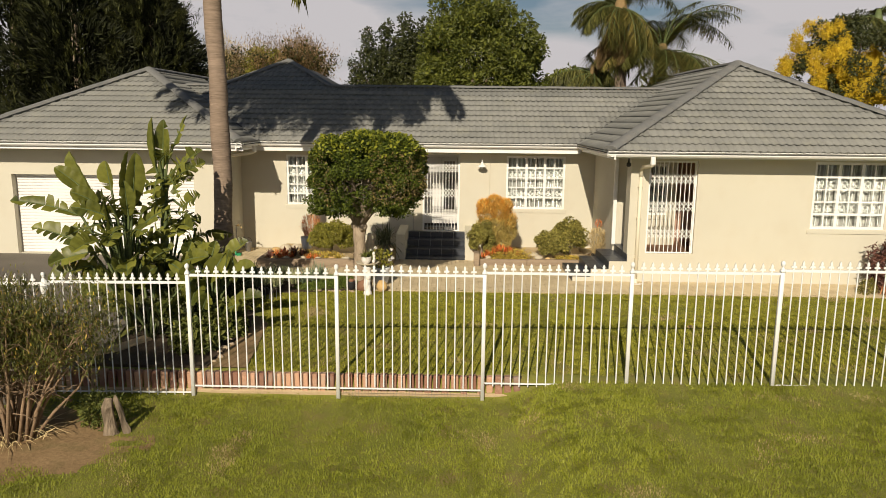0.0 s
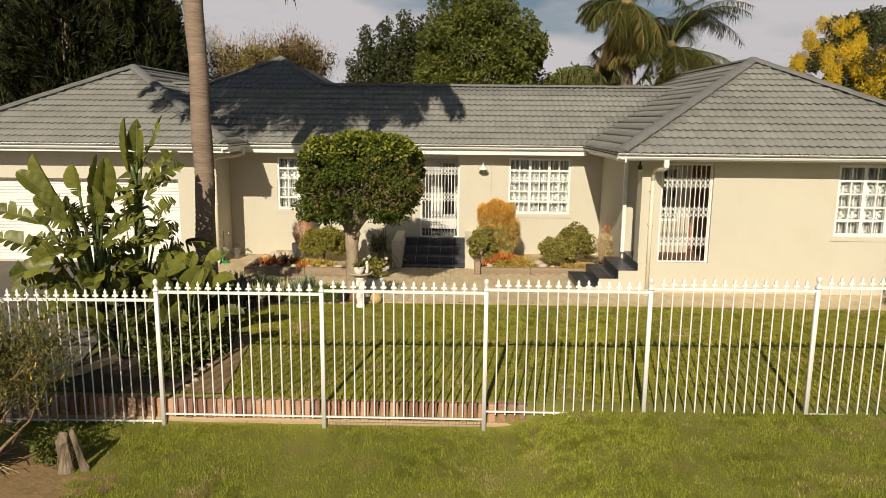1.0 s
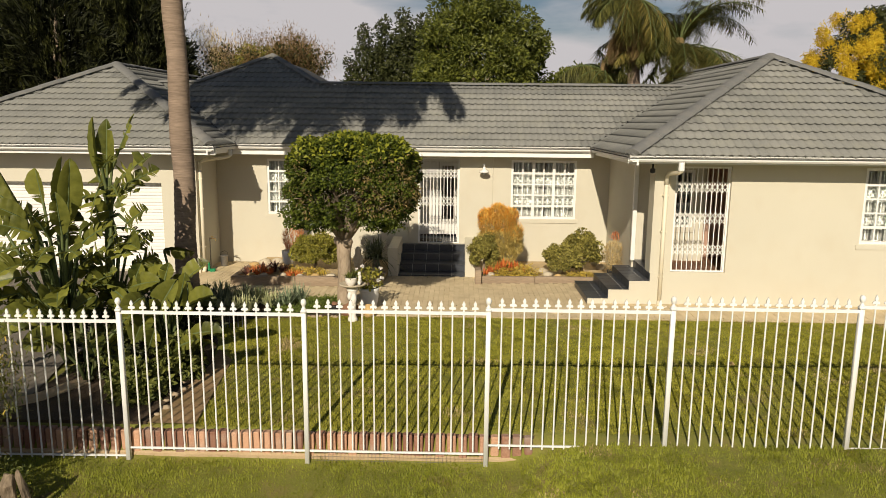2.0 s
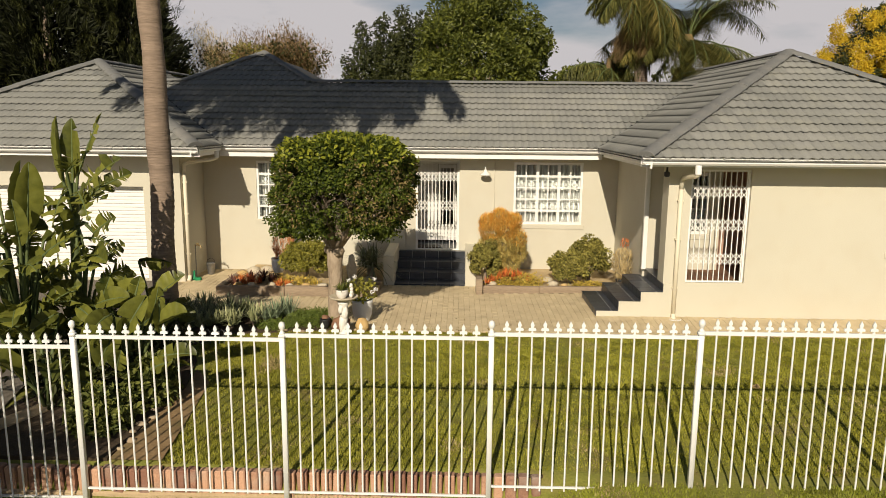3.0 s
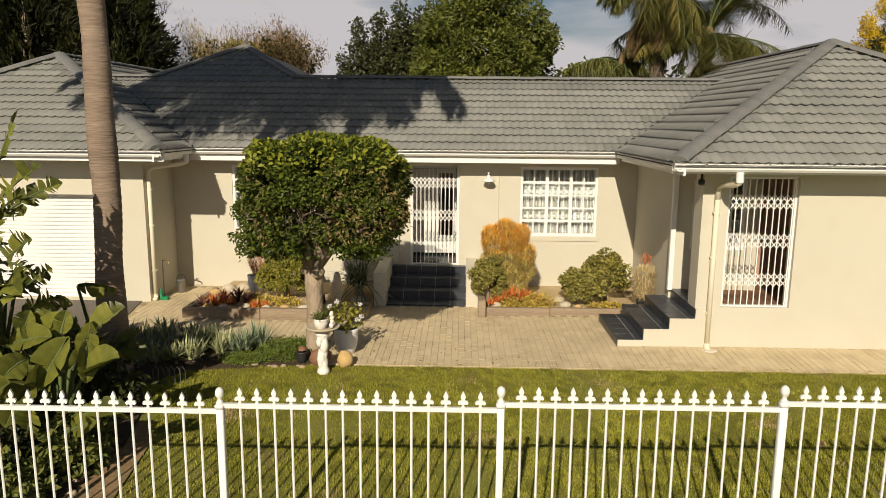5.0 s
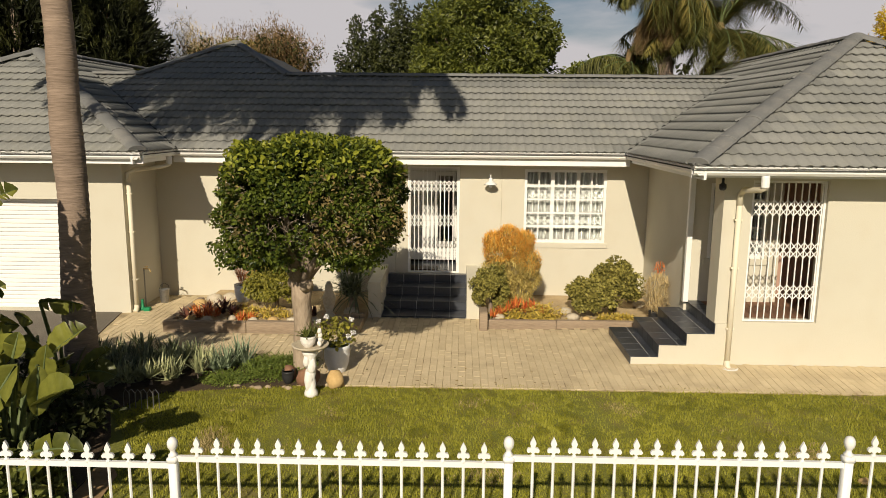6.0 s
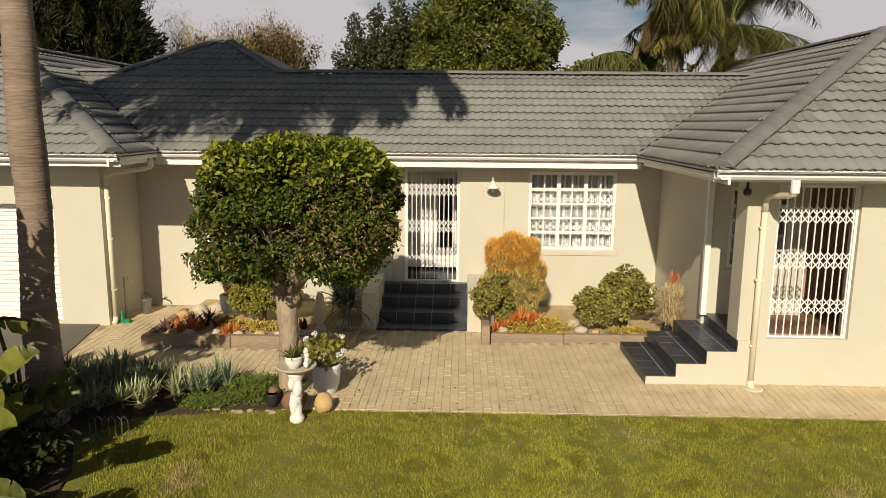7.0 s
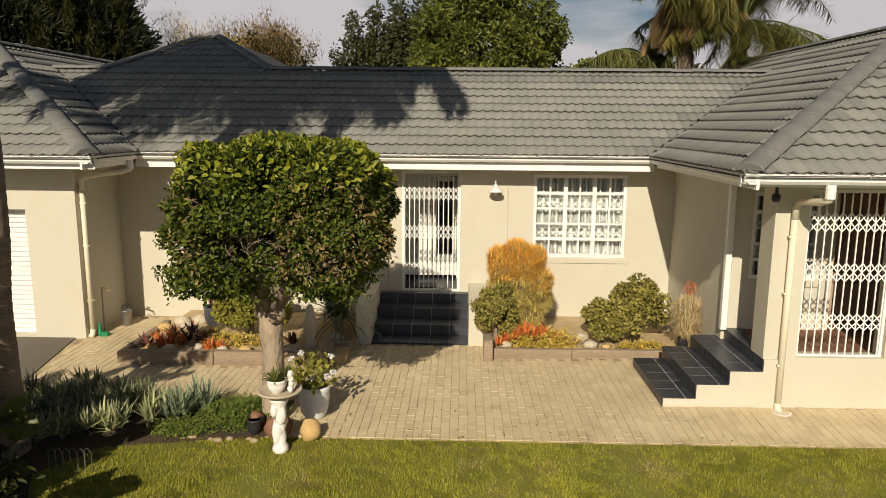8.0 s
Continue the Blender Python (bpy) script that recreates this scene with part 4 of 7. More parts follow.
tap = thing("garden_tap", "brass garden tap on a standing pipe", "tap")
part("riser", Geo().tube([(-5.98, 19.12, 0.0), (-5.98, 19.12, 0.78)], 0.013, 8), M_METAL, tap)
part("spout", Geo().tube([(-5.98, 19.12, 0.76), (-5.90, 19.06, 0.78), (-5.82, 19.02, 0.77), (-5.80, 19.0, 0.72)], 0.014, 8), M_BRASS, tap)
part("tap_handle", Geo().box(-5.93, -5.87, 19.05, 19.07, 0.81, 0.825).tube([(-5.90, 19.06, 0.78), (-5.90, 19.06, 0.815)], 0.006, 6), M_BRASS, tap)
sprayer = thing("garden_sprayer", "small green plastic hose fitting on the paving", "hose fitting")
part("body", Geo().lathe(-5.97, 18.95, [(0.05, 0.0), (0.055, 0.04), (0.03, 0.08), (0.02, 0.16), (0.028, 0.20), (0.01, 0.21)], 12), M_GREENPL, sprayer, smooth=True)
part("foot", Geo().box(-5.92, -5.80, 18.85, 18.95, 0.0, 0.07, 0.01), M_GREENPL, sprayer)
bucket = thing("bucket", "grey plastic bucket standing by the tap", "bucket")
part("body", Geo().lathe(-5.80, 19.55, [(0.07, 0.0), (0.075, 0.02), (0.095, 0.25), (0.10, 0.26), (0.10, 0.27), (0.09, 0.27), (0.066, 0.03)], 18), M_METAL, bucket, smooth=True)
part("handle", Geo().tube([(-5.895, 19.55, 0.26), (-5.88, 19.57, 0.34), (-5.80, 19.58, 0.38), (-5.72, 19.57, 0.34), (-5.705, 19.55, 0.26)], 0.005, 6), M_BLACK, bucket)


# lantern on the gate post
lantern = thing("post_lantern", "small white lantern with a pointed cap on the gate post", "lantern")
LX, LY = -5.88, 10.10
part("post", Geo().box(LX - 0.025, LX + 0.025, LY - 0.025, LY + 0.025, -0.42, 1.16, 0.004), M_FENCE, lantern)
part("body", Geo().lathe(LX, LY, [(0.03, 1.15), (0.05, 1.17), (0.06, 1.26), (0.055, 1.27)], 6), M_FENCE, lantern)
part("cap", Geo().lathe(LX, LY, [(0.055, 1.262), (0.082, 1.265), (0.075, 1.285), (0.03, 1.34), (0.012, 1.36), (0.014, 1.38), (0.0, 1.395)], 8), M_FENCE, lantern)


# ---------- planting tools ----------
def leaf_shell(n, centre, radii, length, width, flat=0.6, shell=0.8, lump=0.12, lump_scale=2.2, box=2.0, seed=0.0, keep=None):
    """Leaves on the lumpy skin of a rounded body."""
    p, d = ball_points(n, shell)
    e = np.abs(d) ** box
    k = 1.0 / (e.sum(1) ** (1 / box))
    lum = np.array([noise.noise(Vector((float(a[0]), float(a[1]), float(a[2]))) * lump_scale + Vector((seed, seed * 0.7, 0))) for a in d])
    r = np.linalg.norm(p, axis=1) * k * (1 + lump * lum * 2)
    pos = d * r[:, None]
    ok = np.ones(n, bool) if keep is None else keep(pos)
    pos, d = pos[ok], d[ok]
    m = len(pos)
    pos = pos * np.array(radii) + np.array(centre)
    way = d * flat + rng.normal(size=(m, 3)) * 0.7 + np.array([0, 0, -0.15])
    face = d + rng.normal(size=(m, 3)) * 0.45 + np.array([0, 0, 0.4])
    s = rng.uniform(0.7, 1.25, m)
    return leaf_arrays(pos, way, face, length * s, width * s)


def leafy(name, label, category, sets, mat, parent=None, kind=""):
    v, t = join_arrays(sets)
    ob = new(name, tri_mesh(name, v, t, mat))
    if parent is not None:
        ob.parent = parent
        if label:
            ob["label"] = label
        return ob
    return tagged(ob, label, category, kind=kind)


def rosette(n, centre, length, width, droop=0.35, lift=(0.2, 1.2), segs=3, spread=0.03):
    """Blades that spring from one crown."""
    a = rng.uniform(0, 2 * math.pi, n)
    e = rng.uniform(*lift, n)
    way = np.stack([np.cos(a) * np.cos(e), np.sin(a) * np.cos(e), np.sin(e)], 1)
    pos = np.array(centre) + rng.normal(size=(n, 3)) * spread * np.array([1, 1, 0.2])
    s = rng.uniform(0.75, 1.15, n)
    return blade_arrays(pos, way, length * s, np.full(n, width) * s, np.full(n, droop) * rng.uniform(0.6, 1.3, n), segs)


def stick_bush(n, centre, radii, length, width, up=0.9):
    """Fine upright sticks filling a rounded body."""
    p, d = ball_points(n, 0.55)
    pos = p * np.array(radii) + np.array(centre)
    way = d * 0.5 + rng.normal(size=(n, 3)) * 0.35 + np.array([0, 0, up])
    s = rng.uniform(0.7, 1.3, n)
    return blade_arrays(pos, way, length * s, np.full(n, width), np.full(n, 0.05), 2)


def plant(name, label, category, sets, mat, stem=None):
    t = thing(name, label, category)
    if stem:
        part("stem", Geo().tube(*stem), M_TWIG, t)
    leafy("foliage", "", "", sets, mat, t)
    return t


# ---------- clipped round tree ----------
def clipped_tree():
    t = thing("clipped_tree", "clipped round leafy tree on a single pale trunk", "tree")
    g = Geo()
    g.tube([(-2.20, 15.72, -0.1), (-2.20, 15.70, 0.05), (-2.21, 15.70, 0.4), (-2.19, 15.70, 0.8), (-2.20, 15.68, 1.1), (-2.18, 15.68, 1.32)], [0.18, 0.145, 0.125, 0.125, 0.135, 0.15], 14)
    g.stone(-2.12, 15.60, 1.32, 0.11, 0.10, 0.10, 3)
    g.stone(-2.27, 15.66, 1.34, 0.11, 0.10, 0.10, 5)
    part("trunk", g, M_TRUNK, t, smooth=True)
    limbs = [(-2.9, 15.4, 2.4), (-2.8, 16.4, 2.6), (-2.2, 15.0, 2.5), (-1.6, 15.3, 2.7), (-1.2, 16.2, 2.5), (-1.3, 15.0, 2.1), (-2.5, 15.6, 3.1), (-2.0, 16.3, 3.0), (-2.75, 15.1, 2.2), (-1.9, 15.5, 3.1)]
    for i, (x, y, z) in enumerate(limbs):
        s = Vector((-2.19, 15.67, 1.30))
        e = Vector((x, y, z))
        m = s.lerp(e, 0.45) + Vector((0.10 * math.sin(i * 2.1), 0.08 * math.cos(i * 1.7), 0.10))
        g = Geo().tube([s, s.lerp(m, 0.6) + Vector((0, 0, 0.04)), m, m.lerp(e, 0.6), e], [0.075, 0.055, 0.042, 0.028, 0.012], 8)
        for k in range(7):
            d = Vector((math.sin(i * 3 + k * 2.2), math.cos(i * 1.3 + k * 1.9), 0.35 + 0.2 * math.sin(k))) * 0.45
            q = m.lerp(e, 0.12 * k)
            g.tube([q, q + d * 0.5 + Vector((0, 0, 0.05)), q + d], [0.018, 0.012, 0.005], 5)
        part("limb", g, M_TWIG, t, smooth=True)
    c, r = (-1.97, 15.66, 2.46), (1.20, 1.18, 0.85)

    def no_under(p):
        gap = np.array([noise.noise(Vector((float(a[0]), float(a[1]), float(a[2]))) * 4.2) for a in p])
        under = (p[:, 2] > -0.50) | (np.hypot(p[:, 0], p[:, 1]) > 0.50) | (rng.random(len(p)) < 0.75)
        hollow = (np.abs(p[:, 0] + 0.02) < 0.46) & (p[:, 1] < 0.1) & (p[:, 2] < 0.02) & (rng.random(len(p)) < 0.70)
        return (under & ~hollow & (gap > 0.06 - 0.40 * np.clip(p[:, 2] + 0.45, 0, 1))) | ((p[:, 1] > 0.15) & (p[:, 2] > -0.75))

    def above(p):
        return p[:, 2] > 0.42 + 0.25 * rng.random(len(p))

    def dry(p):
        side = (p[:, 0] > 0.15) | ((p[:, 0] < -0.5) & (rng.random(len(p)) < 0.4))
        return side & (p[:, 1] < 0.1) & (p[:, 2] < 0.62) & (p[:, 2] > -0.7)

    leafy("crown", "", "", [leaf_shell(52000, c, (1.17, 1.15, 0.84), 0.058, 0.030, 0.55, 0.74, 0.10, 3.4, 2.9, 1.0, no_under), leaf_shell(5000, c, (1.0, 0.95, 0.66), 0.09, 0.05, 0.4, 0.4, 0.1, 2.0, 2.5, 2.0, no_under), leaf_shell(2600, (-2.72, 15.35, 1.86), (0.50, 0.50, 0.26), 0.06, 0.032, 0.5, 0.5, 0.3, 3.0, 2.0, 4.0), leaf_shell(1800, (-1.45, 15.35, 1.84), (0.50, 0.50, 0.22), 0.06, 0.032, 0.5, 0.5, 0.3, 3.0, 2.0, 5.0)], M_LEAF, t)
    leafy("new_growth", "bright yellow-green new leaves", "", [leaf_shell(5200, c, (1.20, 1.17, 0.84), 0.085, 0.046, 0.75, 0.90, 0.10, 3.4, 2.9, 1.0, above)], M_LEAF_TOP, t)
    bare = Geo()
    for i in range(300):
        a, e = rng.uniform(-2.9, 0.2), rng.uniform(-0.75, 0.45)
        q = Vector((c[0] + 1.08 * math.cos(a) * math.cos(e), c[1] + 1.05 * math.sin(a) * math.cos(e), c[2] + 0.8 * math.sin(e)))
        d = Vector((rng.uniform(-0.16, 0.16), rng.uniform(-0.08, 0.04), rng.uniform(-0.12, 0.14)))
        bare.tube([q, q + d * 0.5 + Vector((0, -0.02, 0.02)), q + d], [0.0045, 0.0035, 0.0015], 4)
    tagged(part("bare_brush", bare, M_TWIG, t), "bare thin twigs among the dry leaves", kind="stuff")
    leafy("dry_leaves", "dry brownish leaves", "", [leaf_shell(7400, c, (1.18, 1.16, 0.84), 0.058, 0.026, 0.5, 0.86, 0.10, 3.4, 2.9, 1.0, dry)], M_LEAF_DRY, t)


clipped_tree()


# ---------- palms ----------
def frond_sets(base, azimuth, rise_angle, length, droop, leaflets=60, leaf_len=0.55, leaf_w=0.03, hang=0.6, wild=0.0):
    """One feather frond: the rib's points, and its leaflets."""
    h = np.array([math.cos(azimuth), math.sin(azimuth), 0.0])
    s = np.linspace(0, 1, 14)
    ang = rise_angle - droop * s
    step = length / 13
    p = [np.array(base, float)]
    for a in ang[1:]:
        p.append(p[-1] + step * (h * math.cos(a) + np.array([0, 0, math.sin(a)])))
    p = np.array(p)
    u = np.linspace(0.12, 0.995, leaflets)
    idx = u * 13
    k = np.minimum(idx.astype(int), 12)
    f = (idx - k)[:, None]
    pos = p[k] * (1 - f) + p[k + 1] * f
    rib = unit(p[k + 1] - p[k])
    side = np.array([-h[1], h[0], 0.0])
    sets = []
    for sgn in (-1, 1):
        way = rib * (0.55 - 0.25 * wild) + side * sgn * (0.8 - 0.3 * wild) + rng.normal(size=rib.shape) * (0.16 + 0.16 * wild) + np.array([0, 0, -hang * 0.35 - 0.6 * wild])
        ll = leaf_len * (0.45 + 0.9 * np.sin(np.clip(u, 0, 1) * math.pi * 0.92 + 0.25)) * rng.uniform(0.8, 1.15, leaflets)
        sets.append(blade_arrays(pos, way, ll, np.full(leaflets, leaf_w), np.full(leaflets, hang) * rng.uniform(0.6, 1.3, leaflets), 3))
    return p, sets


def palm(name, label, base, top, radius, fronds, length, dry=0, leaflets=60, leaf_len=0.55, leaf_w=0.03, hang=0.6, rings=0.11, extra=(), low=-0.35, high=1.35, droop=1.5, wild=0.0, lean=0.0, rear=0.0):
    t = thing(name, label, "palm tree")
    b, e = Vector(base), Vector(top)
    n = int((e - b).length / (rings / 2))
    pts, rad = [], []
    for i in range(n + 1):
        s = i / n
        p = b.lerp(e, s) + Vector((0.05 * math.sin(s * 5.2) + 0.010 * math.sin(s * 31), 0.01 * math.sin(s * 27), 0))
        pts.append(p)
        flare = 1 + 0.45 * math.exp(-s * (e - b).length / 0.35)
        rad.append(radius * flare * (1 - 0.18 * s) * (1.012 if i % 2 else 0.985) * (1 + 0.035 * math.sin(s * 23) + 0.02 * math.sin(s * 61)))
    part("trunk", Geo().tube(pts, rad, 28), M_PALMTRUNK, t, smooth=True)
    crown_at = pts[-1]
    part("crown_shaft" if not wild else "crown_fibre", Geo().tube([crown_at - Vector((0, 0, 0.1)), crown_at + Vector((0, 0, 0.35)), crown_at + Vector((0, 0, 0.8))], [radius * 0.95, radius * (1.25 - 0.4 * wild), radius * 0.5], 12), M_FROND_DRY if wild else M_STALK, t, smooth=True)
    for i in range(fronds):
        az = i * 2.39996 + rng.uniform(-0.2, 0.2)
        a = low + (high - low) * ((i * 0.618) % 1.0)
        p, sets = frond_sets(crown_at + Vector((0, 0, 0.4)), az, a + rng.normal() * 0.3 * wild, length * (1 - lean * math.cos(az)) * (1 - rear * max(0.0, math.sin(az))) * rng.uniform(0.85 - 0.35 * wild, 1.1), droop * rng.uniform(0.8 - 0.25 * wild, 1.15 + 0.2 * wild), leaflets, leaf_len, leaf_w, hang, wild)
        f = leafy("frond", "", "", sets, M_FROND_Y if wild and i % 5 == 1 else M_FROND, t)
        part("rib", Geo().tube([tuple(q) for q in p], [0.03 * (1 - 0.9 * k / 13) for k in range(14)], 5), M_STALK, f)
    for i in range(dry):
        p, sets = frond_sets(crown_at + Vector((0, 0, 0.1)), i * 2.1 + 0.4, -0.75 - 0.5 * rng.random(), length * 0.72, 0.6, leaflets, leaf_len * 0.8, leaf_w, hang * 1.3, wild)
        leafy("dry_frond", "dead brown hanging frond", "", sets, M_FROND_DRY, t)
    for az, a, ln, dr in extra:
        p, sets = frond_sets(crown_at + Vector((0, 0, 0.2)), az, a, ln, dr, leaflets, leaf_len, leaf_w, hang)
        f = leafy("frond", "", "", sets, M_FROND, t)
        part("rib", Geo().tube([tuple(q) for q in p], [0.03 * (1 - 0.9 * k / 13) for k in range(14)], 5), M_STALK, f)
    return t


palm("palm_tree", "tall palm with a ringed grey-brown trunk in the front bed", (-4.88, 14.74, -0.1), (-4.98, 15.10, 9.70), 0.192, 38, 4.2, 0, 88, 0.80, 0.085, 0.45, lean=0.12, rear=0.45, extra=((-0.02, -0.5, 4.5, 1.2), (0.0, 0.38, 5.3, 1.85), (0.16, 0.42, 5.2, 1.9), (0.35, 0.45, 5.1, 1.8), (-0.2, 0.5, 5.2, 1.85), (3.0, 0.2, 5.2, 1.4), (3.15, 0.3, 5.4, 1.5), (3.35, 0.12, 5.0, 1.3), (3.55, 0.3, 5.2, 1.5), (3.8, 0.25, 5.0, 1.5), (4.1, 0.35, 4.8, 1.5)), low=0.20, high=0.65, droop=1.45)


# ---------- giant strelitzia ----------
def paddle(base, tip, width, arch, torn, face):
    """A large paddle leaf: an arched midrib with two folded sides, split into flags where the wind has torn it."""
    b, e = np.array(base, float), np.array(tip, float)
    length = np.linalg.norm(e - b)
    mid = (b + e) / 2 + np.array([0, 0, arch * length])
    n = 16
    s = np.linspace(0, 1, n + 1)[:, None]
    rib = b * (1 - s) ** 2 + 2 * mid * s * (1 - s) + e * s ** 2
    along = unit(np.gradient(rib, axis=0))
    side = unit(np.cross(np.array(face, float), along))
    up = np.cross(along, side)
    half = width / 2 * 0.92 * np.sin(np.pi * np.clip(s[:, 0] * 0.92 + 0.06, 0, 1)) ** 0.72
    half[0], half[-1] = width * 0.05, width * 0.02
    fold = rng.uniform(0.40, 1.05)
    verts, tris = [], []
    for sgn in (-1, 1):
        cuts = [i for i in range(2, n - 1) if rng.random() < torn * 0.8]
        ends = [0] + cuts + [n]
        for i0, i1 in zip(ends[:-1], ends[1:]):
            drop = rng.uniform(-0.25, 1.5) * torn
            swing = rng.normal() * 0.10 * torn
            k = len(verts)
            for i in range(i0, i1 + 1):
                o = side[i] * sgn * math.cos(drop) + up[i] * (fold - math.sin(drop)) + along[i] * (0.22 + swing)
                pinch = 0.0
                if i == i0 and i0 > 0:
                    pinch = 0.5 * length / n
                if i == i1 and i1 < n:
                    pinch = -0.5 * length / n
                wave = 0.02 * math.sin(i * 1.9 + sgn) * width
                verts.append(rib[i])
                verts.append(rib[i] + o * half[i] * 0.5 + up[i] * (0.05 * half[i] + wave) + along[i] * pinch * 0.3)
                verts.append(rib[i] + o * half[i] + along[i] * pinch - up[i] * (0.10 * half[i] - wave))
            for i in range(i1 - i0):
                a = k + 3 * i
                for c in (0, 1):
                    tris += [(a + c, a + c + 1, a + c + 4), (a + c, a + c + 4, a + c + 3)]
    return np.array(verts), np.array(tris), rib


def strel_leaf(plant_, foot, base, tip, width, torn=0.1, arch=0.10, face=(0.25, -0.75, 0.6)):
    turn = rng.normal(size=3) * np.array([0.55, 0.3, 0.35])
    v, tr, rib = paddle(base, tip, width, arch, torn, np.array(face) + turn)
    ob = new("leaf", tri_mesh("leaf", v, tr, M_STREL, True))
    ob.parent = plant_
    f, bb = Vector(foot), Vector(base)
    pts = [Vector(tuple(q)) for q in rib[::4]]
    if (bb - f).length > 0.1:
        mid = f.lerp(bb, 0.5) + Vector((0, 0, 0.15 * (bb - f).length))
        pts = [f, mid] + pts
    part("leaf_stalk", Geo().tube(pts, [0.028 - 0.024 * i / (len(pts) - 1) for i in range(len(pts))], 6), M_STALK, ob, smooth=True)


def spare_leaves(plant_, root, count, low, high, out=0.45, torn=0.5, width=0.40, size=0.9):
    """Leaves that fan out all round a clump."""
    for k in range(count):
        a = k * 2.4 + rng.uniform(-0.5, 0.5)
        z = rng.uniform(low, high)
        r = rng.uniform(0.3, 1.0) * out
        b = Vector((root[0] + r * math.cos(a), root[1] + r * math.sin(a), z))
        ln = size * rng.uniform(0.75, 1.15)
        d = Vector((math.cos(a), math.sin(a), rng.uniform(-0.25, 0.9))).normalized()
        strel_leaf(plant_, root, b, b + d * ln, width * rng.uniform(0.8, 1.15), torn * rng.uniform(0.5, 1.3), rng.uniform(0.05, 0.25), (rng.uniform(-0.6, 0.6), rng.uniform(-0.9, 0.2), rng.uniform(0.3, 1.0)))


LABEL_ST = "giant strelitzia with large torn paddle leaves in the shady bed"
# tall plant on a stem
st = thing("strelitzia_plant", LABEL_ST, "strelitzia", "strelitzias")
ROOT = (-5.25, 13.0, -0.1)
part("stem", Geo().tube([ROOT, (-5.36, 13.0, 1.2), (-5.30, 13.0, 2.35), (-5.28, 13.0, 2.7)], [0.085, 0.075, 0.065, 0.04], 10), M_STALK, st, smooth=True)
FOOT = (-5.30, 13.0, 2.1)
strel_leaf(st, FOOT, (-5.42, 13.0, 2.70), (-5.42, 12.95, 3.60), 0.30, 0.05, 0.0, (-0.5, -0.9, 0.1))
strel_leaf(st, FOOT, (-5.32, 13.05, 2.72), (-5.24, 13.0, 3.57), 0.32, 0.12, 0.0, (0.2, -1, 0.1))
strel_leaf(st, FOOT, (-5.22, 13.0, 2.80), (-4.80, 12.95, 3.65), 0.30, 0.75, 0.05)
strel_leaf(st, FOOT, (-5.16, 12.95, 2.62), (-4.51, 12.80, 3.05), 0.34, 0.75, 0.08)
strel_leaf(st, FOOT, (-5.30, 12.90, 2.30), (-4.59, 12.60, 2.77), 0.38, 0.80, 0.14)
strel_leaf(st, FOOT, (-5.15, 12.85, 2.60), (-4.85, 12.50, 2.25), 0.40, 0.85, 0.20)
strel_leaf(st, FOOT, (-5.30, 12.80, 2.60), (-5.20, 12.25, 2.20), 0.42, 0.85, 0.18)
strel_leaf(st, FOOT, (-5.40, 12.85, 2.45), (-5.85, 12.50, 2.25), 0.40, 0.85, 0.20)
strel_leaf(st, FOOT, (-5.35, 12.80, 1.95), (-5.33, 12.60, 2.50), 0.30, 0.5, 0.05)
strel_leaf(st, FOOT, (-4.84, 12.60, 2.08), (-4.44, 12.40, 2.32), 0.36, 0.55, 0.05, (0.1, -1, 0.3))
strel_leaf(st, FOOT, (-5.20, 12.95, 1.95), (-4.60, 12.80, 1.80), 0.26, 0.95, 0.20, (0.2, -0.3, 1))
strel_leaf(st, FOOT, (-5.20, 13.00, 1.70), (-4.70, 12.85, 1.62), 0.24, 0.95, 0.15, (0.2, -0.3, 1))
strel_leaf(st, FOOT, (-5.25, 12.90, 1.85), (-4.95, 12.55, 1.65), 0.34, 0.9, 0.15)
strel_leaf(st, FOOT, (-5.25, 13.15, 2.45), (-4.75, 13.60, 2.80), 0.40, 0.7, 0.10)
strel_leaf(st, FOOT, (-5.40, 13.20, 2.50), (-5.80, 13.80, 2.75), 0.42, 0.7, 0.12)
strel_leaf(st, FOOT, (-5.22, 12.92, 2.45), (-4.72, 12.75, 2.52), 0.36, 0.85, 0.16)
strel_leaf(st, FOOT, (-5.30, 12.88, 2.85), (-5.05, 12.70, 2.95), 0.40, 0.8, 0.25)
spare_leaves(st, (-5.30, 12.95, 0.2), 16, 0.4, 1.7, 0.35, 0.8, 0.34, 0.6)
# broad clump without a stem
st = thing("strelitzia_plant", LABEL_ST, "strelitzia", "strelitzias")
ROOT = (-5.80, 12.45, -0.1)
strel_leaf(st, ROOT, (-6.20, 12.35, 2.20), (-6.54, 12.25, 3.04), 0.44, 0.05, 0.02, (0.3, -1, 0.2))
strel_leaf(st, ROOT, (-6.32, 12.30, 2.35), (-6.76, 12.15, 2.77), 0.34, 0.08, 0.05)
strel_leaf(st, ROOT, (-6.00, 12.50, 2.36), (-6.08, 12.50, 2.87), 0.30, 0.05, 0.0, (0.3, -1, 0.2))
strel_leaf(st, ROOT, (-5.82, 12.50, 2.25), (-5.65, 12.45, 3.04), 0.36, 0.15, 0.0, (-0.8, -0.6, 0.1))
strel_leaf(st, ROOT, (-5.62, 12.40, 2.10), (-5.48, 12.35, 3.02), 0.38, 0.05, 0.0, (0.35, -1, 0.1))
strel_leaf(st, ROOT, (-5.60, 12.20, 1.95), (-5.59, 12.10, 2.57), 0.28, 0.25, 0.0, (0.35, -1, 0.2))
strel_leaf(st, ROOT, (-6.45, 12.30, 1.94), (-7.59, 12.20, 2.20), 0.34, 0.35, 0.10)
strel_leaf(st, ROOT, (-6.30, 12.20, 1.42), (-7.18, 12.05, 1.78), 0.38, 0.35, 0.10)
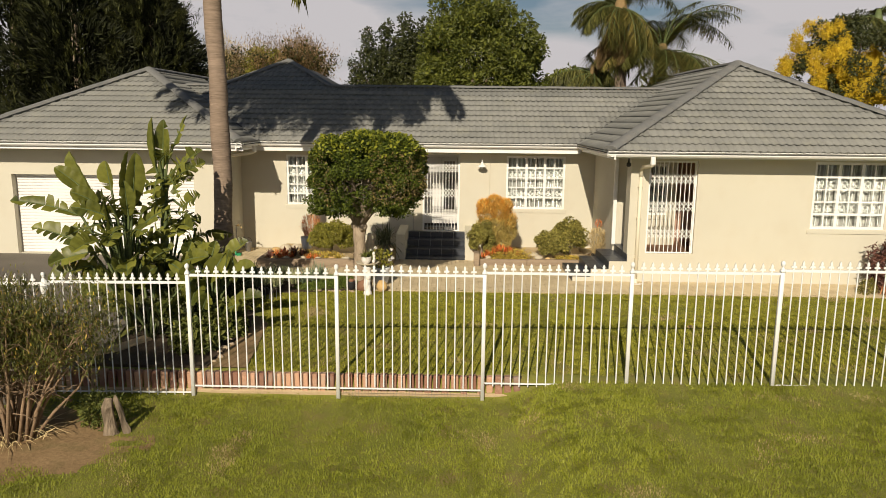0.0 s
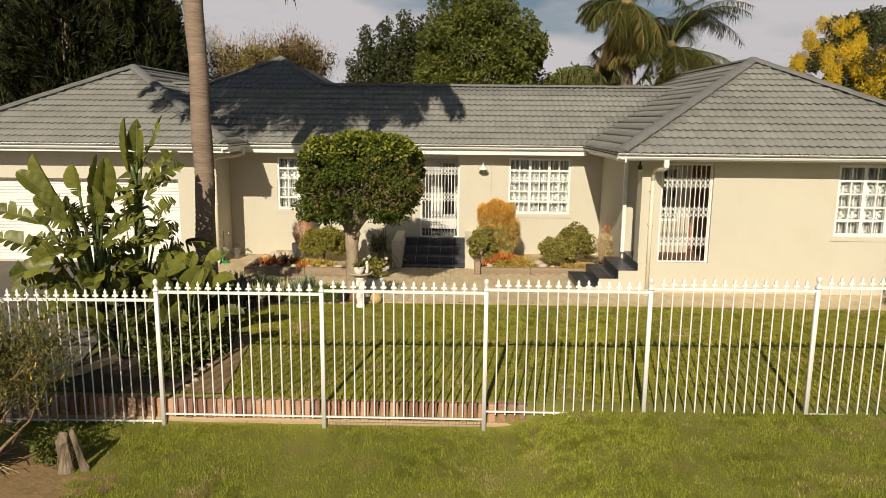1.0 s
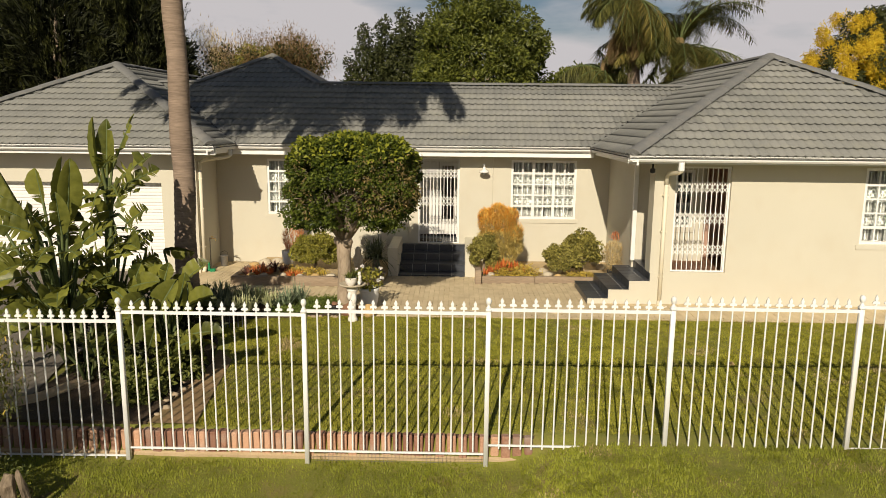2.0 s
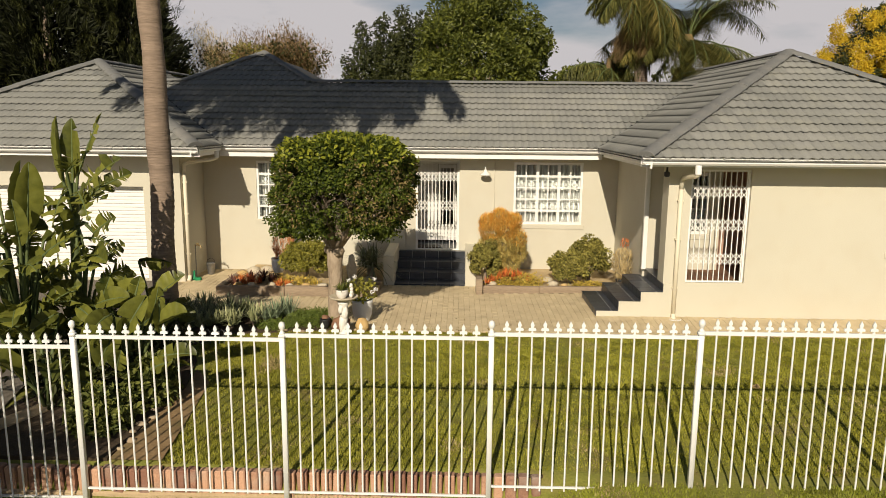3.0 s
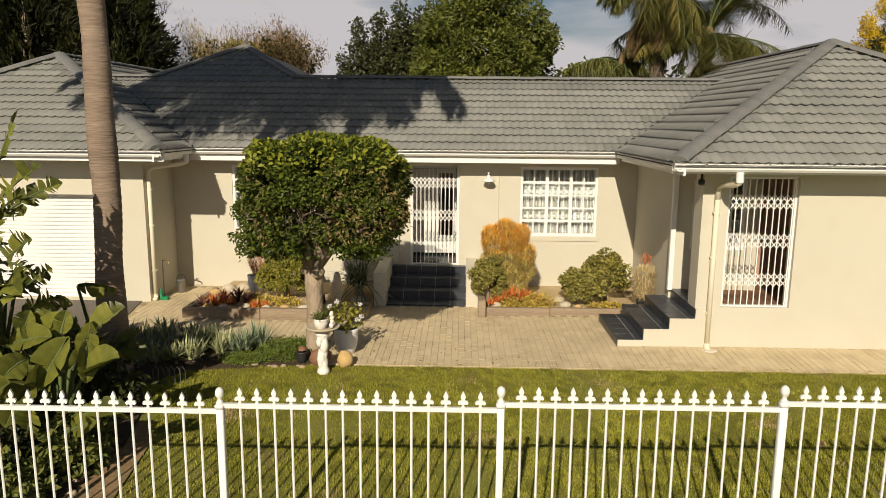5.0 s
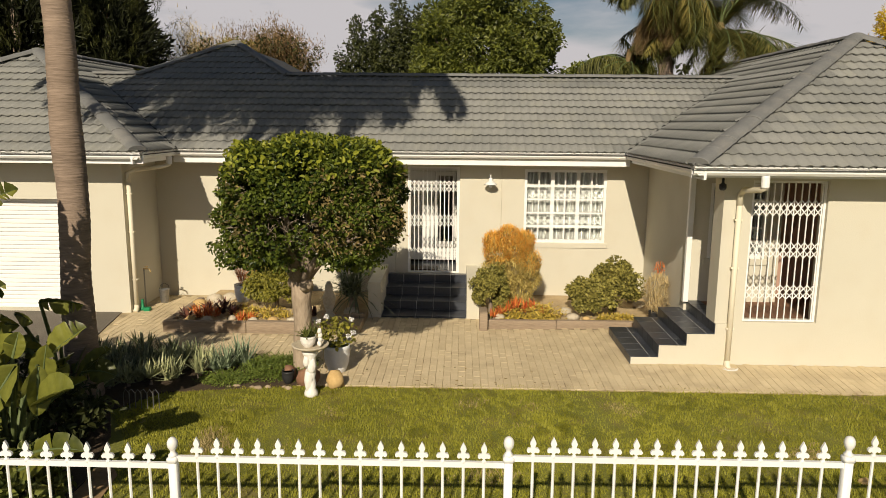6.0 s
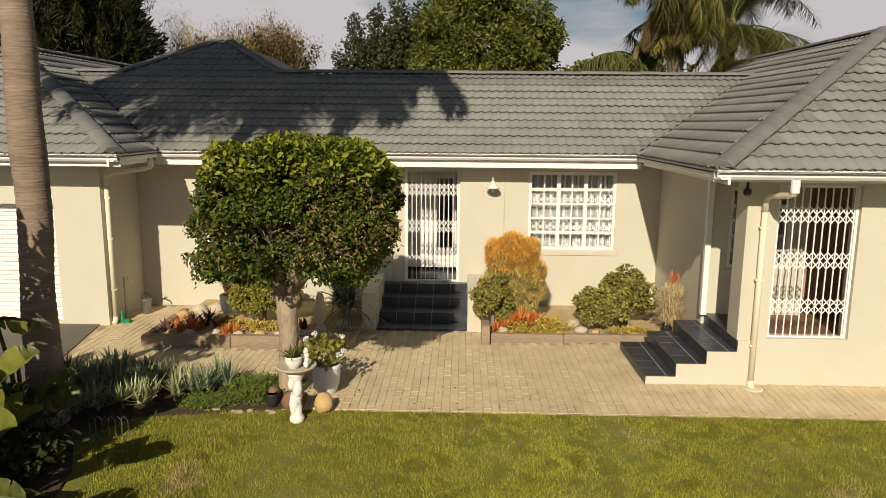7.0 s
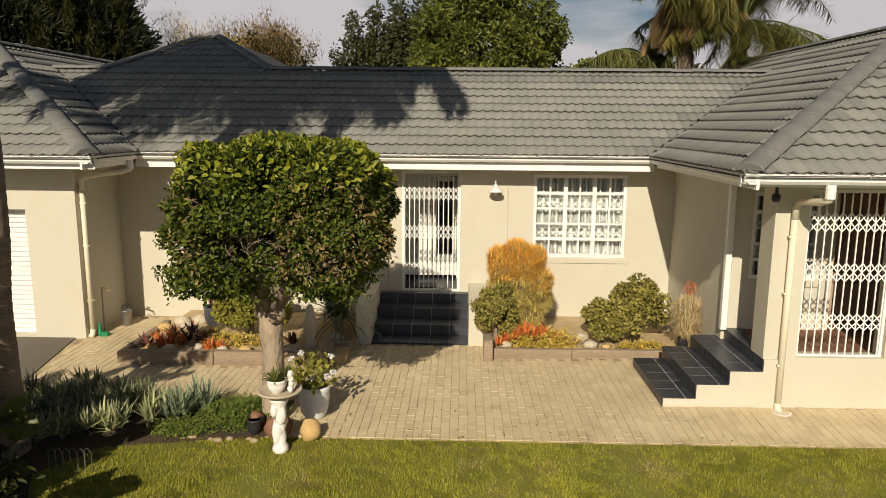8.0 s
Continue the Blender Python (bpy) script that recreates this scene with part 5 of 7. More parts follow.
strel_leaf(st, ROOT, (-6.05, 12.10, 1.37), (-6.86, 11.90, 1.17), 0.42, 0.20, 0.12)
strel_leaf(st, ROOT, (-5.92, 12.20, 1.94), (-6.40, 11.90, 2.15), 0.36, 0.20, 0.10)
strel_leaf(st, ROOT, (-6.10, 12.20, 2.15), (-6.45, 12.00, 2.39), 0.36, 0.15, 0.10)
strel_leaf(st, ROOT, (-5.95, 12.25, 1.80), (-5.90, 11.95, 2.45), 0.40, 0.3, 0.0, (-0.5, -1, 0.3))
strel_leaf(st, ROOT, (-5.75, 12.15, 1.80), (-5.70, 11.60, 1.55), 0.40, 0.35, 0.15)
strel_leaf(st, ROOT, (-5.55, 12.15, 1.70), (-5.15, 11.75, 1.75), 0.38, 0.6, 0.18)
strel_leaf(st, ROOT, (-6.05, 12.10, 1.55), (-6.25, 11.55, 1.45), 0.42, 0.3, 0.18)
strel_leaf(st, ROOT, (-6.30, 12.20, 1.10), (-6.95, 12.00, 0.85), 0.40, 0.4, 0.15)
strel_leaf(st, ROOT, (-5.60, 12.00, 1.20), (-5.35, 11.50, 1.10), 0.42, 0.4, 0.15)
strel_leaf(st, ROOT, (-5.90, 11.95, 1.00), (-6.05, 11.40, 0.75), 0.44, 0.3, 0.15)
spare_leaves(st, ROOT, 40, 0.4, 2.0, 0.38, 0.75, 0.38, 0.72)
# young plants with whole, glossy leaves
LABEL_YS = "young strelitzia with broad glossy leaves by the fence"
st = thing("strelitzia_plant", LABEL_YS, "strelitzia", "strelitzias")
ROOT = (-4.35, 12.45, -0.1)
strel_leaf(st, ROOT, (-3.96, 12.10, 1.36), (-4.24, 11.95, 0.88), 0.36, 0.03, 0.05, (0.4, -1, 0.4))
strel_leaf(st, ROOT, (-4.91, 12.60, 1.10), (-4.38, 12.50, 1.24), 0.32, 0.05, 0.08)
strel_leaf(st, ROOT, (-3.90, 12.20, 0.93), (-3.46, 12.10, 1.15), 0.34, 0.10, 0.04)
strel_leaf(st, ROOT, (-4.40, 12.70, 1.20), (-4.31, 12.70, 1.48), 0.22, 0.05, 0.0, (0.3, -1, 0.3))
strel_leaf(st, ROOT, (-5.00, 12.30, 1.16), (-4.64, 12.10, 0.97), 0.22, 0.10, 0.12)
strel_leaf(st, ROOT, (-3.75, 11.90, 0.62), (-3.25, 11.80, 0.69), 0.26, 0.10, 0.10)
strel_leaf(st, ROOT, (-3.83, 11.80, 0.50), (-3.50, 11.65, 0.65), 0.24, 0.10, 0.05)
strel_leaf(st, ROOT, (-4.72, 12.90, 1.15), (-4.62, 12.90, 1.46), 0.30, 0.10, 0.0, (0.3, -1, 0.3))
strel_leaf(st, ROOT, (-4.90, 12.80, 1.15), (-4.78, 12.80, 1.44), 0.28, 0.10, 0.0, (0.3, -1, 0.4))
strel_leaf(st, ROOT, (-4.25, 11.75, 0.50), (-4.10, 11.60, 0.80), 0.28, 0.10, 0.0, (0.4, -1, 0.3))
strel_leaf(st, ROOT, (-3.90, 12.30, 1.28), (-3.86, 12.15, 0.85), 0.26, 0.05, 0.0, (0.9, -0.6, 0.2))
strel_leaf(st, ROOT, (-4.55, 12.30, 1.05), (-4.65, 11.85, 0.85), 0.34, 0.1, 0.2)
strel_leaf(st, ROOT, (-4.45, 12.15, 0.80), (-4.45, 11.70, 0.55), 0.36, 0.1, 0.15)
spare_leaves(st, ROOT, 5, 0.25, 0.8, 0.35, 0.12, 0.30, 0.5)
st = thing("strelitzia_plant", LABEL_YS, "strelitzia", "strelitzias")
ROOT = (-4.60, 13.15, -0.1)
strel_leaf(st, ROOT, (-4.30, 13.10, 1.08), (-3.87, 13.13, 1.41), 0.34, 0.08, 0.04)
strel_leaf(st, ROOT, (-4.90, 12.95, 1.00), (-4.27, 12.75, 1.36), 0.36, 0.12, 0.10)
strel_leaf(st, ROOT, (-4.30, 12.95, 0.75), (-4.14, 12.85, 1.30), 0.28, 0.05, 0.02, (0.6, -0.8, 0.2))
strel_leaf(st, ROOT, (-4.85, 13.20, 1.05), (-5.05, 13.10, 1.42), 0.28, 0.3, 0.05)
spare_leaves(st, ROOT, 6, 0.3, 0.8, 0.30, 0.15, 0.30, 0.5)
st = thing("strelitzia_plant", "young strelitzia with dark leaves under the palm", "strelitzia", "strelitzias")
ROOT = (-4.85, 14.30, -0.1)
strel_leaf(st, ROOT, (-5.06, 14.30, 1.36), (-4.52, 14.28, 1.34), 0.30, 0.1, 0.12, (-0.5, -0.8, -0.2))
strel_leaf(st, ROOT, (-5.18, 14.00, 1.30), (-4.95, 13.95, 1.20), 0.20, 0.1, 0.12, (-0.5, -0.8, -0.2))
strel_leaf(st, ROOT, (-5.22, 13.80, 1.22), (-5.00, 13.78, 1.22), 0.18, 0.1, 0.1, (-0.5, -0.8, -0.2))
spare_leaves(st, ROOT, 8, 0.3, 0.9, 0.3, 0.2, 0.30, 0.55)
st = thing("strelitzia_plant", LABEL_YS, "strelitzia", "strelitzias")
ROOT = (-5.15, 11.75, -0.1)
strel_leaf(st, ROOT, (-5.15, 12.15, 1.10), (-5.38, 11.90, 0.92), 0.22, 0.1, 0.15)
strel_leaf(st, ROOT, (-4.70, 11.95, 0.78), (-4.42, 11.80, 0.98), 0.30, 0.1, 0.05)
strel_leaf(st, ROOT, (-5.00, 11.55, 0.60), (-4.70, 11.15, 0.55), 0.34, 0.15, 0.2)
strel_leaf(st, ROOT, (-5.35, 11.50, 0.70), (-5.60, 11.10, 0.65), 0.36, 0.15, 0.2)
spare_leaves(st, ROOT, 7, 0.3, 0.8, 0.35, 0.2, 0.32, 0.55)

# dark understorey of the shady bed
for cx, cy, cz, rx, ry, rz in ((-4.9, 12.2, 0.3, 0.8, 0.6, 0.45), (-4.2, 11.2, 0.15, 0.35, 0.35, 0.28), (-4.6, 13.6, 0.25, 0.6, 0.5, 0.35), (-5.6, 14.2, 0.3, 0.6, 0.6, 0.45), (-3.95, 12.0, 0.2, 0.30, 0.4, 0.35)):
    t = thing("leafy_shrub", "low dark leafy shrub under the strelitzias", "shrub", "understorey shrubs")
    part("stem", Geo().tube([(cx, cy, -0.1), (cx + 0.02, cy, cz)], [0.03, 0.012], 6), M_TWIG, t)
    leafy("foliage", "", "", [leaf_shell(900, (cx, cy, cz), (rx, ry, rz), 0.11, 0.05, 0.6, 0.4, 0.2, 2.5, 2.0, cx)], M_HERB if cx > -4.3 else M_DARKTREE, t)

# ---------- bare-stemmed shrub and stump outside the fence ----------
sh = thing("straggly_shrub", "straggly half-bare shrub with yellow-green tips", "shrub")
ends = []
for i in range(60):
    a = rng.uniform(0, 2 * math.pi)
    r0, r1 = rng.uniform(0, 0.24), rng.uniform(0.15, 1.0)
    b = Vector((-5.60 + r0 * math.cos(a), 8.78 + r0 * math.sin(a), -0.45))
    e = Vector((-5.45 + r1 * 1.15 * math.cos(a), 8.80 + r1 * 0.7 * math.sin(a), rng.uniform(0.75, 1.45)))
    m = b.lerp(e, 0.45) + Vector((rng.uniform(-0.22, 0.22), rng.uniform(-0.15, 0.15), 0.12))
    g = Geo().tube([b, b.lerp(m, 0.5) + Vector((0, 0, 0.05)), m, m.lerp(e, 0.5), e], [0.024, 0.020, 0.015, 0.010, 0.004], 6)
    for k in range(6):
        q = m.lerp(e, rng.uniform(-0.4, 0.9))
        d = Vector((rng.uniform(-0.45, 0.45), rng.uniform(-0.3, 0.3), rng.uniform(-0.1, 0.35)))
        g.tube([q, q + d * 0.5 + Vector((0, 0, 0.04)), q + d], [0.009, 0.006, 0.002], 4)
        ends.append(tuple(q + d))
    ends.append(tuple(e))
    part("stem", g, M_SHRUBWOOD, sh, smooth=True)
g = Geo()
for i in range(90):
    b = Vector((rng.uniform(-6.3, -4.75), rng.uniform(8.3, 9.1), rng.uniform(0.25, 1.15)))
    d = Vector((rng.uniform(-0.5, 0.5), rng.uniform(-0.2, 0.2), rng.uniform(-0.1, 0.3)))
    g.tube([b, b + d * 0.5 + Vector((0, 0, 0.05)), b + d], [0.005, 0.004, 0.002], 4)
tagged(part("bare_brush", g, M_SHRUBWOOD, sh), "pale bare crossing twigs", kind="stuff")
ends = np.array([q for q in ends if q[2] > 0.55])
for nm, mt, n in (("foliage", M_SHRUBLEAF, 20000), ("yellow_foliage", M_SUCC, 1400), ("dry_foliage", M_LEAF_DRY, 2400)):
    pos = ends[rng.integers(0, len(ends), n)] + rng.normal(size=(n, 3)) * np.array([0.09, 0.09, 0.10]) + np.array([0, 0, 0.05])
    leafy(nm, "", "", [blade_arrays(pos, rng.normal(size=(n, 3)) * 0.7 + np.array([0, 0, 0.5]), rng.uniform(0.035, 0.09, n), np.full(n, 0.021), np.full(n, 0.1), 2)], mt, sh)
g = Geo()
for i in range(70):
    a, r = rng.uniform(0, 2 * math.pi), rng.uniform(0.05, 0.34)
    b = Vector((-5.58 + r * math.cos(a), 8.74 + r * math.sin(a), -0.43))
    h = rng.uniform(0.06, 0.24)
    d = Vector((rng.normal() * 0.09 + math.cos(a) * 0.1, rng.normal() * 0.09 + math.sin(a) * 0.1, 0))
    g.tube([b, b + d * 0.35 + Vector((0, 0, h * 0.7)), b + d + Vector((0, 0, h)), b + d * 1.9 + Vector((0, 0, h * 0.7))], [0.006, 0.005, 0.004, 0.001], 4)
tagged(part("dead_brush", g, M_STRAW, sh), "dry pale twigs at the foot", kind="stuff")
def roughen(geo, amount, scale):
    geo.v = [tuple(Vector(p) + amount * noise.noise_vector(Vector(p) * scale)) for p in geo.v]
    return geo


stump = thing("tree_stump", "weathered split tree stump with two prongs", "stump")
part("prong", roughen(Geo().tube([(-4.47, 8.92, -0.48), (-4.48, 8.92, -0.36), (-4.48, 8.92, -0.24), (-4.49, 8.93, -0.12), (-4.49, 8.93, -0.02), (-4.48, 8.94, 0.06), (-4.45, 8.95, 0.10)], [0.12, 0.085, 0.072, 0.066, 0.058, 0.046, 0.020], 14), 0.045, 12.0), M_STUMP, stump)
part("prong", roughen(Geo().tube([(-4.26, 8.95, -0.46), (-4.29, 8.95, -0.36), (-4.32, 8.95, -0.24), (-4.36, 8.96, -0.08), (-4.40, 8.97, 0.05), (-4.42, 8.97, 0.09)], [0.055, 0.046, 0.042, 0.038, 0.030, 0.014], 12), 0.035, 13.0), M_STUMP, stump)
leafy("weed", "green regrowth beside the stump", "", [leaf_shell(900, (-4.75, 9.2, -0.2), (0.30, 0.25, 0.24), 0.06, 0.022, 0.5, 0.3, 0.3, 3, 2, 9.0)], M_HERB, stump)
g = Geo()
n = 40
for k in range(4):
    for i in range(n):
        a = 2 * math.pi * i / n
        w = (0.25 + 0.25 * k) * (1 + 0.22 * noise.noise(Vector((math.cos(a) * 1.5, math.sin(a) * 1.5, 5))))
        x, y = -5.6 + 1.75 * w * math.cos(a), 8.65 + 1.05 * w * math.sin(a)
        g.v.append((x, y, ground_height(x, min(y, 10.1)) + 0.02 - 0.008 * k + 0.02 * noise.noise(Vector((x * 4, y * 4, 0)))))
for k in range(3):
    g.f += [(k * n + i, k * n + (i + 1) % n, (k + 1) * n + (i + 1) % n, (k + 1) * n + i) for i in range(n)]
g.f.append(tuple(range(n)))
setting("bare_earth", g, M_EARTH, "bare brown earth round the shrub and stump", "soil", smooth=True)

# ---------- beds ----------
bed = Geo()
ring = [(-5.58, 10.42), (-3.75, 10.42), (-3.70, 12.5), (-3.95, 13.6), (-4.30, 14.3), (-3.90, 14.92), (-2.05, 15.28), (-2.0, 16.30), (-5.86, 16.55)]
bed.add([(x, y, -0.005) for x, y in ring] + [(x, y, -0.2) for x, y in ring], [tuple(range(9)), tuple(range(17, 8, -1))] + [(i, (i + 1) % 9, 9 + (i + 1) % 9, 9 + i) for i in range(9)])
setting("soil_bed", bed, M_SOIL, "dark soil of the planted bed", "soil")
strip = Geo().add([(-3.74, 10.42, -0.02), (-3.16, 10.42, -0.02), (-3.27, 11.37, -0.02), (-3.44, 12.7, -0.014), (-3.80, 13.2, -0.012), (-3.69, 12.5, -0.012)], [(0, 1, 2, 3, 4, 5)])
setting("bare_strip", strip, M_EARTH, "bare brown earth strip beside the lawn", "soil")


def edging(points, size, group):
    for i, (x, y, z) in enumerate(points):
        s = size * (0.7 + 0.6 * ((i * 0.618) % 1))
        tagged(part("edging_stone", Geo().stone(x, y, z, s * 1.4, s, s * 0.75, i + x), M_EDGESTONE, smooth=True), "rounded pale edging stone beside the bed", "stone", group)


edging([(-3.72 - 0.01 * i + 0.04 * math.sin(i * 2), 10.65 + 0.21 * i, -0.01) for i in range(9)], 0.042, "stones along the lawn")
edging([(-3.1 + 0.14 * i + 0.05 * math.sin(i * 4.1), 15.16 + 0.03 * math.sin(i * 1.7), -0.012) for i in range(7)], 0.036, "stones along the bed")

# agaves and groundcover in the bed
def finger_clump(x, y, heads, size, spread, mat, label, name="finger_succulent", lift=(0.15, 1.35), z=0.06):
    sets = []
    for k in range(heads):
        a, r = k * 2.4, spread * math.sqrt((k + 0.3) / heads)
        sets.append(rosette(20, (x + r * math.cos(a), y + r * math.sin(a), z * rng.uniform(0.3, 2.2)), size * rng.uniform(0.7, 1.15), 0.040, -0.12, lift, 3, 0.02))
    return plant(name, label, "succulent", sets, mat, ([(x, y, -0.05), (x, y, 0.05)], [0.03, 0.02], 6))


for x, y in ((-4.66, 15.0), (-4.44, 15.10), (-4.17, 15.18), (-3.95, 15.30)):
    finger_clump(x, y, 5, 0.25, 0.15, M_SENECIO, "pale green finger-leaved succulent in the bed")
for x, y in ((-3.33, 15.62), (-3.15, 15.85)):
    finger_clump(x, y, 6, 0.34, 0.12, M_AGAVE, "blue-green finger-leaved succulent in the bed", lift=(0.45, 1.45))
finger_clump(-3.62, 15.46, 2, 0.33, 0.05, M_SENECIO, "pale spiky agave rosette in the bed", "agave_plant", (0.3, 1.4))
for x, y, s in ((-5.0, 15.6, 0.36), (-4.72, 15.55, 0.38), (-4.40, 15.6, 0.40), (-4.10, 15.65, 0.38), (-5.05, 16.0, 0.38), (-4.70, 16.0, 0.40), (-4.35, 16.05, 0.42), (-4.0, 16.05, 0.38), (-3.75, 15.85, 0.34), (-4.85, 16.35, 0.36), (-5.4, 16.1, 0.36)):
    pale = int(x * 100 + y * 10) % 3 == 0
    finger_clump(x, y, 6, s * 0.68, 0.22, M_SENECIO if pale else M_ALOE, "pale green finger-leaved succulent in the bed" if pale else "dark green finger-leaved succulent in the bed", z=0.08, lift=(0.0, 1.3))
leafy("groundcover", "low bright green groundcover in the bed", "groundcover", [leaf_shell(7000, (-2.6, 15.75, 0.04), (0.5, 0.38, 0.17), 0.045, 0.013, 0.8, 0.2, 0.3, 4, 2, 5.0), leaf_shell(2000, (-3.2, 15.35, 0.02), (0.35, 0.2, 0.1), 0.045, 0.013, 0.8, 0.2, 0.3, 4, 2, 6.0)], M_COVER, kind="stuff")
for i in range(2):
    g = Geo()
    for k in range(6):
        x = -4.15 + 0.075 * k - 1.2 * i
        g.tube([(x, 14.35, 0.0), (x, 14.35, 0.2 + 0.03 * (k % 2)), (x + 0.035, 14.35, 0.25), (x + 0.07, 14.35, 0.2), (x + 0.07, 14.35, 0.0)], 0.0045, 5)
    tagged(part("wire_edging", g, M_METAL), "low looped wire bed edging", "bed edging", "wire edgings")


# ---------- planters ----------
def planter(name, boxes, label):
    t = thing(name, label, "planter")
    for b in boxes:
        part("sleeper", Geo().box(*b, 0.012), M_SLEEPER, t)
    return t


planter("raised_planter", [(-5.02, -3.60, 17.58, 17.70, -0.05, 0.19), (-3.595, -2.05, 17.59, 17.71, -0.05, 0.20), (-5.03, -4.91, 17.705, 19.3, -0.05, 0.18), (-2.04, -1.92, 17.60, 18.2, -0.05, 0.19), (-1.915, -1.68, 18.2, 18.32, -0.05, 0.19)], "weathered timber raised planter along the house wall")
planter("raised_planter", [(0.36, 0.50, 17.92, 18.30, -0.05, 0.33), (0.505, 1.70, 18.06, 18.17, -0.05, 0.155), (1.705, 3.32, 18.07, 18.18, -0.05, 0.16)], "weathered timber raised planter beside the entrance steps")
setting("planter_soil", Geo().box(-4.90, -1.68, 17.72, WALL_Y - 0.01, -0.05, 0.12), M_MULCH, "dry mulch filling the raised planter", "soil")
setting("planter_soil_right", Geo().box(0.41, 3.69, 18.19, WALL_Y - 0.04, -0.05, 0.10), M_MULCH, "dry mulch filling the raised planter", "soil")
for i, (x, y, s) in enumerate([(-4.85, 18.9, 0.16), (-4.70, 19.25, 0.17), (-4.42, 19.35, 0.16), (-4.5, 18.95, 0.13), (-4.65, 17.9, 0.11), (-4.35, 17.85, 0.10), (-3.95, 17.95, 0.09), (-3.55, 17.85, 0.09), (-3.2, 17.84, 0.12), (-2.85, 17.84, 0.12), (-2.5, 17.85, 0.12), (-1.95, 18.5, 0.14), (-3.95, 18.35, 0.10),
                            (0.72, 18.30, 0.10), (1.18, 18.62, 0.09), (2.02, 18.34, 0.13), (2.25, 18.28, 0.09), (1.95, 18.75, 0.12), (3.42, 19.3, 0.13), (3.36, 19.7, 0.12)]):
    m, s = (M_ROCK, s * 0.8) if i % 4 else (M_ROCK_Y, s * 0.7)
    tagged(part("garden_stone", Geo().stone(x, y, 0.13 + s * 0.3, s * 1.2, s, s * 0.7, i * 1.7), m, smooth=True), "pale rounded stone lying in the planter", "stone", "planter stones")


def rosettes(name, label, spots, mat, length, width, n=30, lift=(0.3, 1.4)):
    for x, y, z, s in spots:
        plant(name, label, "succulent", [rosette(n, (x, y, z), length * s, width * s, 0.1, lift, 2)], mat, ([(x, y, 0.05), (x, y, z)], [0.02, 0.015], 6))


def clump_bush(name, label, centre, radii, count, size, leaf, wide, mat, per=150):
    """A bush of many small leafy heads with dark gaps between them."""
    sets = []
    d = unit(rng.normal(size=(count * 2, 3)))
    d = d[d[:, 2] > -0.45][:count]
    for i, q in enumerate(d):
        k = rng.uniform(0.60, 1.06)
        c = np.array(centre) + q * np.array(radii) * k
        s = size * rng.uniform(0.75, 1.25)
        sets.append(leaf_shell(per, tuple(c), (s, s, s * 0.8), leaf, wide, 0.9, 0.5, 0.2, 2.5, 2.0, i * 1.7))
    x, y, z = centre
    return plant(name, label, "bush", sets, mat, ([(x, y, 0.02), (x, y, z)], [0.05, 0.02], 7))


FIRE = [(0.80, 18.95, 0.55, 0.24), (1.10, 18.90, 0.50, 0.25), (1.30, 18.98, 0.70, 0.20), (0.64, 18.98, 0.85, 0.22), (0.98, 18.85, 0.85, 0.26), (1.26, 18.92, 1.00, 0.22), (0.70, 18.92, 1.18, 0.24), (1.05, 18.95, 1.22, 0.25), (0.62, 19.0, 1.34, 0.17), (0.90, 18.92, 1.45, 0.19), (1.18, 18.95, 1.36, 0.18), (0.80, 18.85, 0.70, 0.22)]
fs = plant("firestick_bush", "orange-tipped firestick succulent bush in the planter", "bush", [stick_bush(int(11000 * r * (1.0 if z < 1.1 else 0.5)), (x, y, z), (r, r, r * 0.95), 0.075, 0.014, 0.25) for x, y, z, r in FIRE], M_FIREBASE, ([(0.95, 18.95, 0.05), (0.95, 18.95, 0.9)], [0.04, 0.02], 7))
leafy("orange_growth", "orange growing tips", "", [stick_bush(int((3600 if z < 1.1 else 8500) * r), (x, y - 0.02, z + 0.05), (r * 1.08, r * 1.08, r), 0.08, 0.014, 0.35) for x, y, z, r in FIRE if z > 0.95], M_ORANGE, fs)
clump_bush("jade_bush", "dark green clipped succulent bush beside the steps", (0.57, 18.55, 0.54), (0.30, 0.28, 0.47), 46, 0.095, 0.045, 0.026, M_JADE)
clump_bush("jade_bush", "broad olive-green jade bush against the wall", (2.90, 19.0, 0.62), (0.42, 0.36, 0.42), 44, 0.115, 0.055, 0.034, M_JADE)
clump_bush("jade_bush", "smaller olive-green jade bush in front of a larger one", (2.44, 18.70, 0.42), (0.40, 0.32, 0.34), 48, 0.105, 0.055, 0.034, M_JADE)
clump_bush("leafy_bush", "yellow-green leafy bush in the planter", (-3.36, 18.75, 0.52), (0.56, 0.44, 0.44), 70, 0.115, 0.055, 0.03, M_SUCC2)
plant("strap_plant", "dark strap-leaved clump in the shade by the steps", "plant", [rosette(150, (-2.0, 19.0, 0.35), 0.95, 0.045, 0.55, (0.1, 1.5), 5, 0.08)], M_ALOE, ([(-2.0, 19.0, 0.05), (-2.0, 19.0, 0.4)], [0.07, 0.05], 8))
rosettes("red_rosette", "red succulent rosette in the planter", [(0.88, 18.34, 0.26, 1.3), (1.02, 18.40, 0.30, 1.3), (1.16, 18.34, 0.25, 1.2), (1.32, 18.42, 0.28, 1.3), (0.74, 18.30, 0.22, 1.1), (0.62, 18.26, 0.17, 0.9), (1.48, 18.38, 0.2, 1.0), (-4.66, 18.2, 0.15, 1.1), (-4.5, 18.3, 0.15, 1.1), (-4.42, 18.1, 0.14, 1.0), (-4.28, 18.15, 0.14, 1.0), (-4.56, 18.05, 0.14, 0.9), (-3.78, 17.95, 0.12, 1.0), (-3.62, 18.0, 0.12, 0.9), (-2.3, 18.2, 0.13, 0.9)], M_RED, 0.19, 0.035)
